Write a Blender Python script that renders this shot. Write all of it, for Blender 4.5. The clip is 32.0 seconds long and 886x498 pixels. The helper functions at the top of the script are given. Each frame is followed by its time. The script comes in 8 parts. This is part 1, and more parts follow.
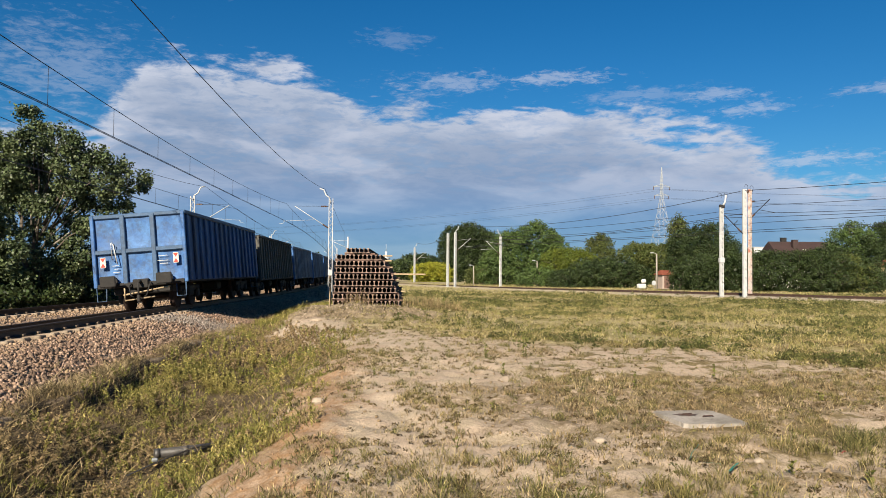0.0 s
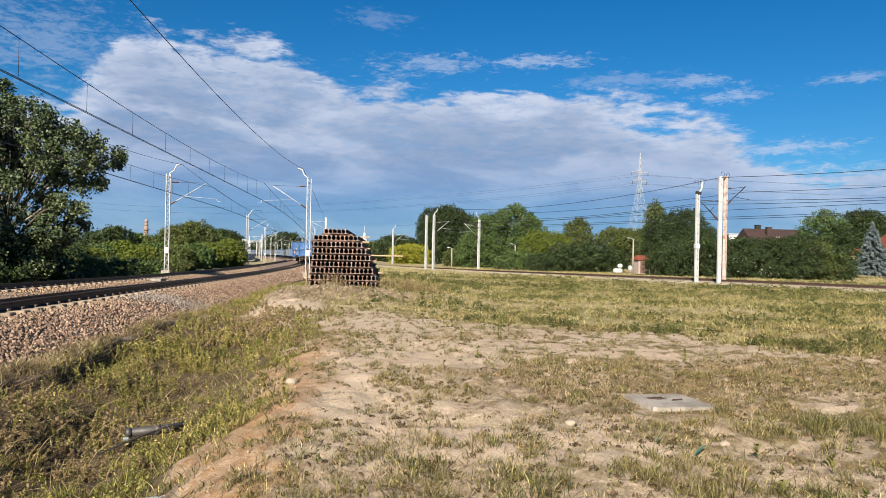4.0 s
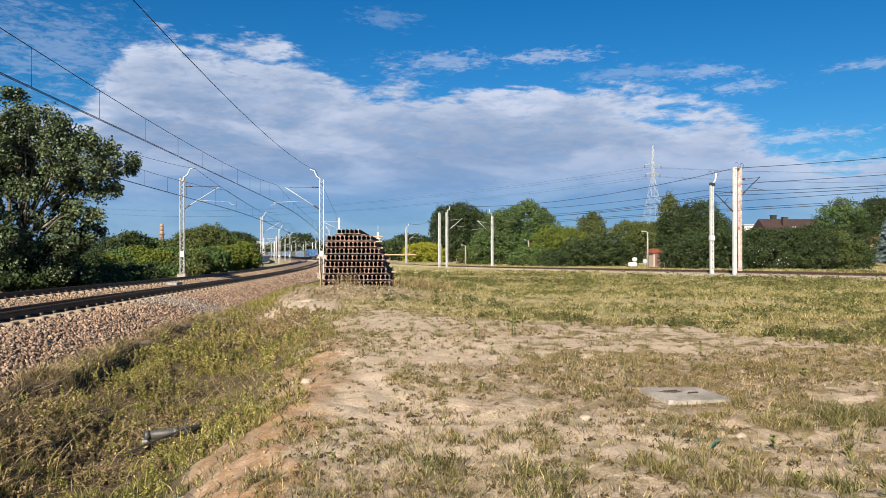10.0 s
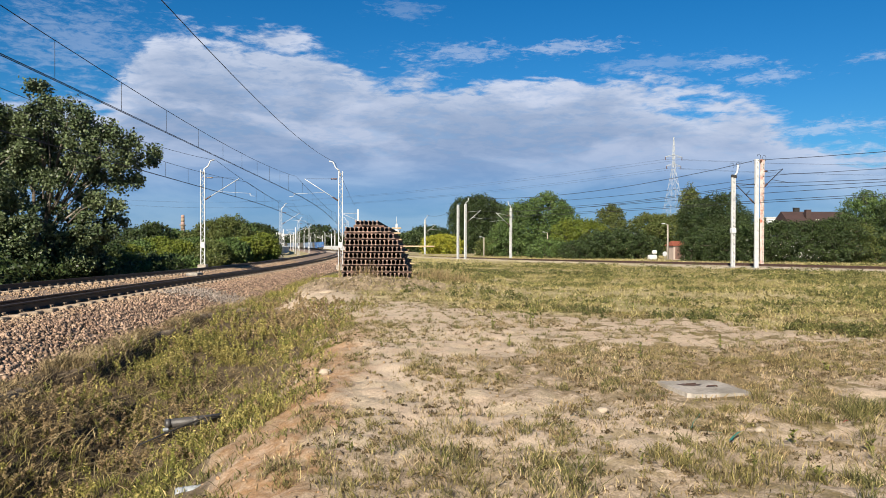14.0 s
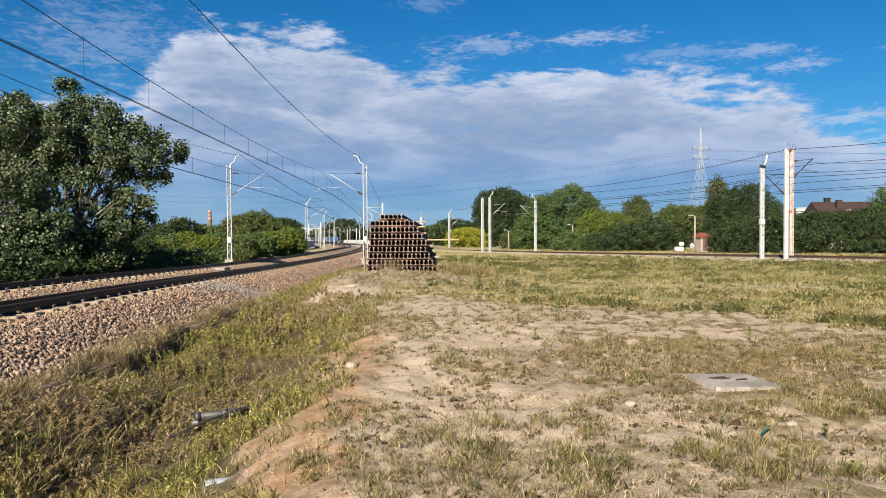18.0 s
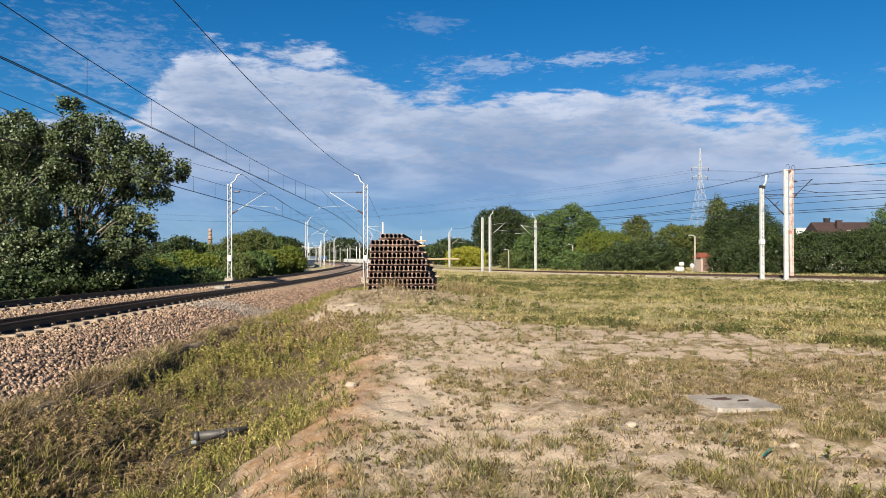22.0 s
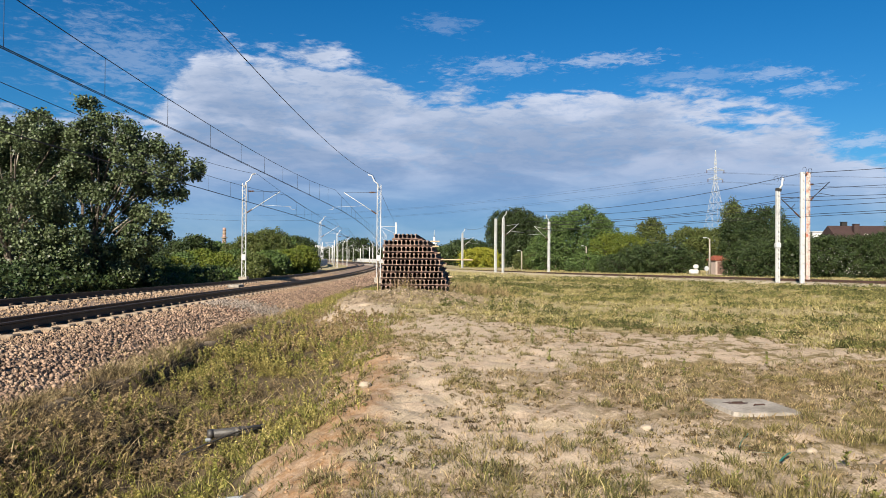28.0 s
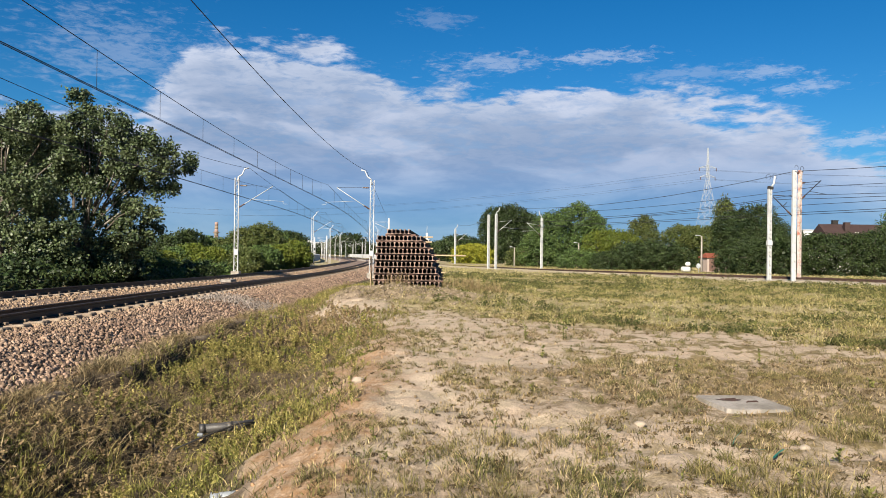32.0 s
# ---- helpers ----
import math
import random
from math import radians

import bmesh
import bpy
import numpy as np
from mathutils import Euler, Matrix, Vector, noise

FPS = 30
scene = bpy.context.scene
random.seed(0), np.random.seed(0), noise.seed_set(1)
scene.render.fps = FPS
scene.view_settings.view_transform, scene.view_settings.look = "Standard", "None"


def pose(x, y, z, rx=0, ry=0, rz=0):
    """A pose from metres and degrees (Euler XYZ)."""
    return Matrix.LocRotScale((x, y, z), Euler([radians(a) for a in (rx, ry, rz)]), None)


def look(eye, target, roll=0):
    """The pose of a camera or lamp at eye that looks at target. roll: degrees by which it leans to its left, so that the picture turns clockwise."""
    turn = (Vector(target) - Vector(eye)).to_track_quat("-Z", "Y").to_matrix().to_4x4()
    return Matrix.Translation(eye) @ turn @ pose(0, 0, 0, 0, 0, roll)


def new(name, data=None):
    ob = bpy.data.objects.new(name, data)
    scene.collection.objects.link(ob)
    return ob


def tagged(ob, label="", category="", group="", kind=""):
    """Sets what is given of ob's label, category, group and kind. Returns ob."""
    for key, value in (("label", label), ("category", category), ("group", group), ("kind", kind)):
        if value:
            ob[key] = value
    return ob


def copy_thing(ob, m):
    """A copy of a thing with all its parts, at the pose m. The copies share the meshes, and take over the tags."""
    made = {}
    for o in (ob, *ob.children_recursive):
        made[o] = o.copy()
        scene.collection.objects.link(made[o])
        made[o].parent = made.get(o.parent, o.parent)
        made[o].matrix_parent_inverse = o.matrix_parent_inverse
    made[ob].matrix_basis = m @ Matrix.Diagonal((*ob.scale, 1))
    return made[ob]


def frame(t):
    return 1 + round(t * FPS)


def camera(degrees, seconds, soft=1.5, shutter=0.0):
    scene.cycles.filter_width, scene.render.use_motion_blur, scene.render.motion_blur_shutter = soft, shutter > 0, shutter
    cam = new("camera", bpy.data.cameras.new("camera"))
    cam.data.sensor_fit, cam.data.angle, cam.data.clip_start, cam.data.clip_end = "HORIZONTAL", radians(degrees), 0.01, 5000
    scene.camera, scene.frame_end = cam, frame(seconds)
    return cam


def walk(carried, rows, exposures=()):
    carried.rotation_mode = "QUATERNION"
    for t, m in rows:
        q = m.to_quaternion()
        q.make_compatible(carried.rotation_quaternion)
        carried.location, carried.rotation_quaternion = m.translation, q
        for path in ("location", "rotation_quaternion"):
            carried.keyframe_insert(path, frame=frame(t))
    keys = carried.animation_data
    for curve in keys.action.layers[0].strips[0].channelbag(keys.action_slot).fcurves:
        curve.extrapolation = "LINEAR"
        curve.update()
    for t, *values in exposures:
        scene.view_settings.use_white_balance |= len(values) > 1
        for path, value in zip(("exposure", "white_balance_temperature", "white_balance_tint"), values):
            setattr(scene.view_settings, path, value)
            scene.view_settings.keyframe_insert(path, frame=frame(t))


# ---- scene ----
cam = camera(62.86, 32.0, 0.5)
PATH = [
    (0, (-0.067, 0.020, 1.596), (0.043, 20.011, 2.195), 0.43),
    (0.5, (-0.031, 0.018, 1.601), (1.406, 19.960, 2.104), 1.00),
    (1, (-0.006, 0.025, 1.601), (1.908, 19.929, 1.994), 1.15),
    (1.5, (-0.010, 0.024, 1.599), (1.567, 19.960, 1.815), 1.13),
    (2, (-0.016, 0.020, 1.603), (1.184, 19.983, 1.754), 1.07),
    (2.5, (-0.024, 0.017, 1.602), (1.125, 19.983, 1.749), 1.12),
    (3, (-0.030, 0.016, 1.603), (0.725, 20.001, 1.734), 1.28),
    (3.5, (-0.037, 0.020, 1.601), (0.677, 20.007, 1.733), 1.28),
    (5.5, (-0.014, 0.006, 1.599), (0.632, 19.995, 1.606), 0.97),
    (6, (-0.016, 0.011, 1.600), (0.583, 20.002, 1.601), 0.99),
    (6.5, (-0.020, 0.007, 1.599), (0.553, 19.999, 1.609), 0.95),
    (7, (-0.017, 0.006, 1.598), (0.531, 19.998, 1.611), 0.82),
    (7.5, (-0.012, 0.005, 1.600), (0.508, 19.998, 1.611), 0.65),
    (8, (-0.007, 0.007, 1.601), (0.463, 20.001, 1.637), 0.52),
    (8.5, (-0.009, 0.002, 1.603), (0.407, 19.998, 1.673), 0.43),
    (9, (-0.003, -0.001, 1.602), (0.380, 19.996, 1.688), 0.25),
    (9.5, (-0.003, 0.003, 1.603), (0.346, 20.000, 1.676), 0.08),
    (10, (-0.006, 0.007, 1.599), (0.322, 20.004, 1.650), -0.06),
    (10.5, (-0.011, -0.006, 1.602), (0.297, 19.992, 1.610), -0.06),
    (11, (-0.015, 0.006, 1.595), (0.237, 20.005, 1.566), -0.10),
    (11.5, (-0.015, 0.004, 1.598), (0.181, 20.003, 1.517), -0.11),
    (12, (-0.007, -0.003, 1.599), (0.136, 19.996, 1.493), -0.09),
    (12.5, (-0.002, -0.003, 1.602), (0.077, 19.997, 1.475), -0.09),
    (13, (0.000, 0.000, 1.600), (-0.000, 20.000, 1.462), -0.00),
    (13.5, (0.002, -0.004, 1.599), (-0.098, 19.995, 1.456), 0.07),
    (14, (0.002, 0.004, 1.596), (-0.180, 20.003, 1.421), 0.14),
    (14.5, (0.005, 0.007, 1.592), (-0.259, 20.004, 1.376), 0.15),
    (16.5, (0.015, 0.005, 1.599), (-0.481, 19.995, 1.231), -0.06),
    (17, (0.015, 0.011, 1.596), (-0.589, 19.998, 1.224), -0.19),
    (17.5, (0.005, 0.017, 1.598), (-0.713, 20.001, 1.211), -0.22),
    (18, (-0.005, 0.016, 1.597), (-0.863, 19.995, 1.240), -0.26),
    (18.5, (-0.015, 0.023, 1.594), (-0.980, 19.997, 1.275), -0.28),
    (19, (-0.023, 0.019, 1.594), (-1.051, 19.990, 1.308), -0.27),
    (19.5, (-0.025, 0.023, 1.593), (-1.073, 19.994, 1.342), -0.28),
    (20, (-0.024, 0.016, 1.596), (-1.078, 19.987, 1.400), -0.26),
    (20.5, (-0.022, 0.015, 1.597), (-1.043, 19.988, 1.483), -0.15),
    (21, (-0.015, 0.009, 1.602), (-0.985, 19.985, 1.597), -0.16),
    (21.5, (-0.008, 0.003, 1.602), (-0.923, 19.982, 1.694), -0.11),
    (22, (-0.011, 0.010, 1.600), (-0.869, 19.991, 1.771), -0.08),
    (22.5, (-0.011, 0.007, 1.602), (-0.816, 19.990, 1.815), -0.09),
    (23, (-0.016, 0.009, 1.601), (-0.801, 19.992, 1.886), -0.08),
    (23.5, (-0.026, 0.022, 1.597), (-0.805, 20.004, 1.906), 0.05),
    (24, (-0.033, 0.022, 1.595), (-0.833, 20.003, 1.936), 0.09),
    (24.5, (-0.039, 0.034, 1.597), (-0.874, 20.014, 1.925), 0.11),
    (25, (-0.045, 0.046, 1.593), (-0.940, 20.023, 1.906), 0.14),
    (25.5, (-0.045, 0.042, 1.595), (-1.007, 20.017, 1.885), 0.18),
    (27.5, (-0.035, 0.028, 1.593), (-1.231, 19.991, 1.766), 0.38),
    (28, (-0.032, 0.015, 1.599), (-1.244, 19.977, 1.787), 0.39),
    (28.5, (-0.034, 0.016, 1.599), (-1.234, 19.979, 1.784), 0.40),
    (29, (-0.037, 0.020, 1.595), (-1.221, 19.984, 1.755), 0.47),
    (29.5, (-0.045, 0.028, 1.595), (-1.225, 19.993, 1.758), 0.51),
    (30, (-0.050, 0.023, 1.595), (-1.206, 19.989, 1.765), 0.56),
    (30.5, (-0.052, 0.032, 1.593), (-1.171, 20.000, 1.754), 0.64),
    (31, (-0.053, 0.037, 1.590), (-1.136, 20.007, 1.743), 0.68),
    (31.5, (-0.047, 0.046, 1.592), (-1.102, 20.018, 1.704), 0.68),
    (32, (-0.053, 0.041, 1.592), (-1.062, 20.016, 1.670), 0.73),
]
walk(cam, [(t, look(eye, target, roll)) for t, eye, target, roll in PATH], [(0.0, 1.14, 6750, 10), (1.0, 1.18, 6520, 10), (3.0, 1.24, 6450, 10), (32.0, 1.24, 6450, 10)])

# ---- light and sky ----
world = bpy.data.worlds.new("sky")
scene.world = world
world.use_nodes = True
SUN_EL, SUN_AZ = 31.0, 198.0   # degrees; azimuth clockwise from +y


def build_world():
    nt = world.node_tree
    nt.nodes.clear()
    N, L = nt.nodes.new, nt.links.new

    def math_(op, a, b=None, c=None, clamp=False):
        n = N("ShaderNodeMath")
        n.operation, n.use_clamp = op, clamp
        for i, v in enumerate((a, b, c)):
            if v is None:
                continue
            if isinstance(v, (int, float)):
                n.inputs[i].default_value = v
            else:
                L(v, n.inputs[i])
        return n.outputs[0]

    def ramp(v, lo, hi, a=0.0, b=1.0):
        n = N("ShaderNodeMapRange")
        n.interpolation_type = "SMOOTHSTEP"
        L(v, n.inputs[0])
        for i, q in enumerate((lo, hi, a, b)):
            n.inputs[i + 1].default_value = q
        return n.outputs[0]

    def mixc(fac, a, b, mode="MIX"):
        n = N("ShaderNodeMix")
        n.data_type, n.blend_type = "RGBA", mode
        if isinstance(fac, float):
            n.inputs[0].default_value = fac
        else:
            L(fac, n.inputs[0])
        for s, v in ((n.inputs[6], a), (n.inputs[7], b)):
            if isinstance(v, tuple):
                s.default_value = (*v, 1)
            else:
                L(v, s)
        return n.outputs[2]

    co = N("ShaderNodeTexCoord")
    sep = N("ShaderNodeSeparateXYZ")
    L(co.outputs["Generated"], sep.inputs[0])
    x, y, z = sep.outputs
    az = math_("MULTIPLY", math_("ARCTAN2", x, y), 57.2958)
    el = math_("MULTIPLY", math_("ARCSINE", z), 57.2958)
    comb = N("ShaderNodeCombineXYZ")
    L(az, comb.inputs[0])
    L(math_("MULTIPLY", el, 3.2), comb.inputs[1])

    def noise_(scale, detail, rough, off=0.0, warp=0.0):
        n = N("ShaderNodeTexNoise")
        n.inputs["Scale"].default_value = scale
        n.inputs["Detail"].default_value = detail
        n.inputs["Roughness"].default_value = rough
        n.inputs["Distortion"].default_value = warp
        m = N("ShaderNodeMapping")
        m.inputs["Location"].default_value = (off, off * 0.7, off * 0.3)
        L(comb.outputs[0], m.inputs[0])
        L(m.outputs[0], n.inputs["Vector"])
        return n.outputs[0]

    n_big = noise_(0.055, 3, 0.5, 3.1)
    n_mid = noise_(0.17, 6, 0.6, 11.0, 0.4)
    n_fine = noise_(0.55, 6, 0.62, 27.0, 0.3)
    # upper outline of the great cloud bank: high and domed to the west, lower and flatter eastwards
    top = math_("SUBTRACT", 15.3, math_("MULTIPLY", ramp(az, -11.0, -5.5), 2.3))
    top = math_("SUBTRACT", top, math_("MULTIPLY", ramp(az, 11.5, 22.0), 2.9))
    top = math_("SUBTRACT", top, math_("MULTIPLY", ramp(az, 21.0, 28.0), 3.2))
    top = math_("SUBTRACT", top, math_("MULTIPLY", ramp(az, -21.5, -26.5), 5.5))
    top = math_("ADD", top, math_("MULTIPLY", math_("SUBTRACT", n_big, 0.5), 2.2))
    top = math_("ADD", top, math_("MULTIPLY", math_("SUBTRACT", n_mid, 0.5), 6.5))
    top = math_("ADD", top, math_("MULTIPLY", math_("SUBTRACT", n_fine, 0.5), 3.4))
    depth = math_("SUBTRACT", top, el)
    body = ramp(depth, -0.35, 1.3)
    side = math_("ADD", az, math_("MULTIPLY", math_("SUBTRACT", n_mid, 0.5), 16.0))
    body = math_("MULTIPLY", body, ramp(side, -46.0, -30.0, 0.0, 1.0))
    body = math_("MULTIPLY", body, ramp(side, 46.0, 30.0))
    thin = math_("ADD", ramp(n_fine, 0.30, 0.58, 0.80, 1.0), ramp(el, 9.0, 4.0, 0.0, 0.2))
    body = math_("MULTIPLY", body, thin, clamp=True)
    body = math_("MULTIPLY", body, ramp(el, 1.0, 7.5, 0.72, 1.0))
    # loose wisps above and beside it: azimuth, elevation, reach across and up, weight
    n_hair = noise_(1.1, 6, 0.66, 91.0, 0.6)
    ragged = math_("ADD", math_("MULTIPLY", math_("SUBTRACT", n_fine, 0.5), 3.0), math_("MULTIPLY", math_("SUBTRACT", n_hair, 0.5), 3.2))
    wisp = None
    for a0, e0, ra, re_, amp in ((0.5, 14.6, 5.0, 0.85, 0.42), (9.0, 14.8, 5.0, 0.55, 0.5), (16.0, 13.3, 5.5, 0.6, 0.28), (21.2, 13.0, 2.8, 0.6, 0.42), (24.0, 11.8, 3.2, 0.5, 0.45),
                                 (-3.6, 17.7, 2.6, 0.75, 0.22), (31.5, 12.6, 2.8, 0.45, 0.4), (-27.5, 14.0, 7.0, 3.2, 0.28), (27.0, 8.0, 5.5, 0.6, 0.55), (-19.5, 20.5, 4.0, 0.6, 0.2)):
        q = math_("ADD", math_("POWER", math_("ABSOLUTE", math_("DIVIDE", math_("SUBTRACT", az, a0), ra)), 2.0), math_("POWER", math_("ABSOLUTE", math_("DIVIDE", math_("SUBTRACT", el, e0), re_)), 2.0))
        q = math_("MULTIPLY", ramp(math_("ADD", math_("SQRT", q), ragged), 1.15, -0.1), amp)
        wisp = q if wisp is None else math_("MAXIMUM", wisp, q)
    mask = math_("MAXIMUM", body, wisp)
    sky = N("ShaderNodeTexSky")
    sky.sky_type, sky.sun_disc = "NISHITA", False
    sky.sun_elevation, sky.sun_rotation = radians(SUN_EL), radians(SUN_AZ)
    sky.air_density, sky.dust_density, sky.ozone_density = 1.0, 0.3, 3.0
    hsv = N("ShaderNodeHueSaturation")
    hsv.inputs["Saturation"].default_value = 1.17
    L(mixc(1.0, sky.outputs[0], (0.60, 0.92, 1.18), "MULTIPLY"), hsv.inputs["Color"])
    bg1 = N("ShaderNodeBackground")
    L(hsv.outputs[0], bg1.inputs[0])
    bg1.inputs[1].default_value = 0.0335
    # lit crests, grey-blue underside
    n_band = noise_(0.095, 5, 0.52, 71.0, 0.5)
    shade = math_("ADD", math_("MULTIPLY", ramp(n_band, 0.44, 0.63), 0.85), math_("MULTIPLY", ramp(n_fine, 0.40, 0.66), 0.2), clamp=True)
    crest = math_("MULTIPLY", ramp(depth, 5.0, 0.3), ramp(n_fine, 0.36, 0.60, 0.6, 1.0))
    col = mixc(ramp(el, 2.0, 9.5), (0.125, 0.235, 0.44), (0.205, 0.28, 0.42))
    col = mixc(math_("MULTIPLY", shade, 0.74), col, mixc(ramp(el, 3.0, 9.0), (0.235, 0.34, 0.515), (0.42, 0.47, 0.59)))
    col = mixc(math_("MULTIPLY", crest, 0.38), col, (0.66, 0.69, 0.775))
    col = mixc(math_("MULTIPLY", ramp(math_("SUBTRACT", wisp, body), 0.0, 0.5), 0.6), col, (0.50, 0.55, 0.66))
    bg2 = N("ShaderNodeBackground")
    L(col, bg2.inputs[0])
    bg2.inputs[1].default_value = 0.575
    mx = N("ShaderNodeMixShader")
    L(mask, mx.inputs[0])
    L(bg1.outputs[0], mx.inputs[1])
    L(bg2.outputs[0], mx.inputs[2])
    out = N("ShaderNodeOutputWorld")
    L(mx.outputs[0], out.inputs[0])


build_world()
sun = new("sun", bpy.data.lights.new("sun", "SUN"))
sun.data.energy, sun.data.angle, sun.data.color = 5.0, radians(0.53), (1.0, 0.90, 0.74)
_a, _e = radians(SUN_AZ), radians(SUN_EL)
SUN_DIR = Vector((math.sin(_a) * math.cos(_e), math.cos(_a) * math.cos(_e), math.sin(_e)))
sun.matrix_world = look(SUN_DIR * 80, (0, 0, 0))


# ---- materials ----
TONE = 0.74   # all paints and earths a little darker, as they lie outdoors


def mat(name, col, rough=0.8, metal=0.0, var=0.25, scale=4.0, col2=None, fine=40.0, bump=0.15, bump_scale=None,
        rand=0.0, island=0.0, spec=0.4, translucent=0.0, stretch=None, dirt=None, dirt_scale=1.2, dirt_amount=0.5):
    """Procedural surface: base colour, broad blotches, fine grain, relief, and per-piece change."""
    m = bpy.data.materials.new(name)
    m.use_nodes = True
    nt = m.node_tree
    N, L = nt.nodes.new, nt.links.new
    b = nt.nodes["Principled BSDF"]
    b.inputs["Roughness"].default_value, b.inputs["Metallic"].default_value = rough, metal
    b.inputs["Specular IOR Level"].default_value = spec
    co = N("ShaderNodeTexCoord")
    mp = N("ShaderNodeMapping")
    L(co.outputs["Object"], mp.inputs[0])
    if stretch:
        mp.inputs["Scale"].default_value = stretch

    def noise_(s, detail=4, rough_=0.6):
        n = N("ShaderNodeTexNoise")
        n.inputs["Scale"].default_value, n.inputs["Detail"].default_value = s, detail
        n.inputs["Roughness"].default_value = rough_
        L(mp.outputs[0], n.inputs["Vector"])
        return n.outputs[0]

    def mr(v, lo, hi, a, bb):
        n = N("ShaderNodeMapRange")
        L(v, n.inputs[0])
        for i, q in enumerate((lo, hi, a, bb)):
            n.inputs[i + 1].default_value = q
        return n.outputs[0]

    def mix(fac, a, c, mode="MIX"):
        n = N("ShaderNodeMix")
        n.data_type, n.blend_type = "RGBA", mode
        if isinstance(fac, float):
            n.inputs[0].default_value = fac
        else:
            L(fac, n.inputs[0])
        for s, v in ((n.inputs[6], a), (n.inputs[7], c)):
            if isinstance(v, tuple):
                s.default_value = (*v, 1)
            else:
                L(v, s)
        return n.outputs[2]

    col = tuple(v * TONE for v in col)
    c2 = tuple(v * TONE for v in col2) if col2 else tuple(v * (1 - var) for v in col)
    dirt = tuple(v * TONE for v in dirt) if dirt else None
    c = mix(mr(noise_(scale), 0.35, 0.65, 0.0, 1.0), col, c2)
    if dirt:
        c = mix(mr(noise_(dirt_scale, 6, 0.7), 0.45, 0.68, 0.0, dirt_amount), c, dirt)
    g = noise_(fine, 5, 0.7)
    v = mr(g, 0.3, 0.7, 1 - var, 1 + var * 0.6)
    if rand or island:
        src = N("ShaderNodeObjectInfo").outputs["Random"] if rand else N("ShaderNodeNewGeometry").outputs["Random Per Island"]
        a = rand or island
        mm = N("ShaderNodeMath")
        mm.operation = "MULTIPLY"
        L(v, mm.inputs[0])
        L(mr(src, 0.0, 1.0, 1 - a, 1 + a), mm.inputs[1])
        v = mm.outputs[0]
    vm = N("ShaderNodeVectorMath")
    vm.operation = "SCALE"
    L(c, vm.inputs[0])
    L(v, vm.inputs["Scale"])
    L(vm.outputs[0], b.inputs["Base Color"])
    if bump:
        bp = N("ShaderNodeBump")
        bp.inputs["Strength"].default_value, bp.inputs["Distance"].default_value = min(1.0, bump * 2), 0.02
        L(noise_(bump_scale, 6, 0.7) if bump_scale else g, bp.inputs["Height"])
        L(bp.outputs[0], b.inputs["Normal"])
    if translucent:
        tr = N("ShaderNodeBsdfTranslucent")
        L(vm.outputs[0], tr.inputs[0])
        ms = N("ShaderNodeMixShader")
        ms.inputs[0].default_value = translucent
        out = nt.nodes["Material Output"]
        L(b.outputs[0], ms.inputs[1])
        L(tr.outputs[0], ms.inputs[2])
        L(ms.outputs[0], out.inputs[0])
    return m


def leaf_mat(name, a, b_, spread=0.35, transl=0.3, rough=0.55, pale=None, spec=0.25):
    """Leaf cards: two hues by clump, light and dark by card."""
    a, b_ = tuple(v * TONE for v in a), tuple(v * TONE for v in b_)
    pale = tuple(v * TONE for v in pale) if pale else None
    m = bpy.data.materials.new(name)
    m.use_nodes = True
    nt = m.node_tree
    N, L = nt.nodes.new, nt.links.new
    b = nt.nodes["Principled BSDF"]
    b.inputs["Roughness"].default_value = rough
    b.inputs["Specular IOR Level"].default_value = spec
    geo = N("ShaderNodeNewGeometry")
    co = N("ShaderNodeTexCoord")
    n = N("ShaderNodeTexNoise")
    n.inputs["Scale"].default_value, n.inputs["Detail"].default_value = 0.8, 3
    L(co.outputs["Object"], n.inputs["Vector"])
    r = N("ShaderNodeMapRange")
    L(n.outputs[0], r.inputs[0])
    r.inputs[1].default_value, r.inputs[2].default_value = 0.38, 0.62
    mx = N("ShaderNodeMix")
    mx.data_type = "RGBA"
    L(r.outputs[0], mx.inputs[0])
    mx.inputs[6].default_value, mx.inputs[7].default_value = (*a, 1), (*b_, 1)
    col = mx.outputs[2]
    if pale:
        r3 = N("ShaderNodeMapRange")
        L(geo.outputs["Random Per Island"], r3.inputs[0])
        r3.inputs[1].default_value, r3.inputs[2].default_value = 0.55, 0.9
        mp = N("ShaderNodeMix")
        mp.data_type = "RGBA"
        L(r3.outputs[0], mp.inputs[0])
        L(col, mp.inputs[6])
        mp.inputs[7].default_value = (*pale, 1)
        col = mp.outputs[2]
    r2 = N("ShaderNodeMapRange")
    mult = N("ShaderNodeMath")
    mult.operation, mult.inputs[1].default_value = "MULTIPLY", 7.31
    fr = N("ShaderNodeMath")
    fr.operation = "FRACT"
    L(geo.outputs["Random Per Island"], mult.inputs[0])
    L(mult.outputs[0], fr.inputs[0])
    L(fr.outputs[0], r2.inputs[0])
    r2.inputs[3].default_value, r2.inputs[4].default_value = 1 - spread, 1 + spread
    sc = N("ShaderNodeVectorMath")
    sc.operation = "SCALE"
    L(col, sc.inputs[0])
    L(r2.outputs[0], sc.inputs["Scale"])
    L(sc.outputs[0], b.inputs["Base Color"])
    tr = N("ShaderNodeBsdfTranslucent")
    L(sc.outputs[0], tr.inputs[0])
    ms = N("ShaderNodeMixShader")
    ms.inputs[0].default_value = transl
    L(b.outputs[0], ms.inputs[1])
    L(tr.outputs[0], ms.inputs[2])
    L(ms.outputs[0], nt.nodes["Material Output"].inputs[0])
    return m


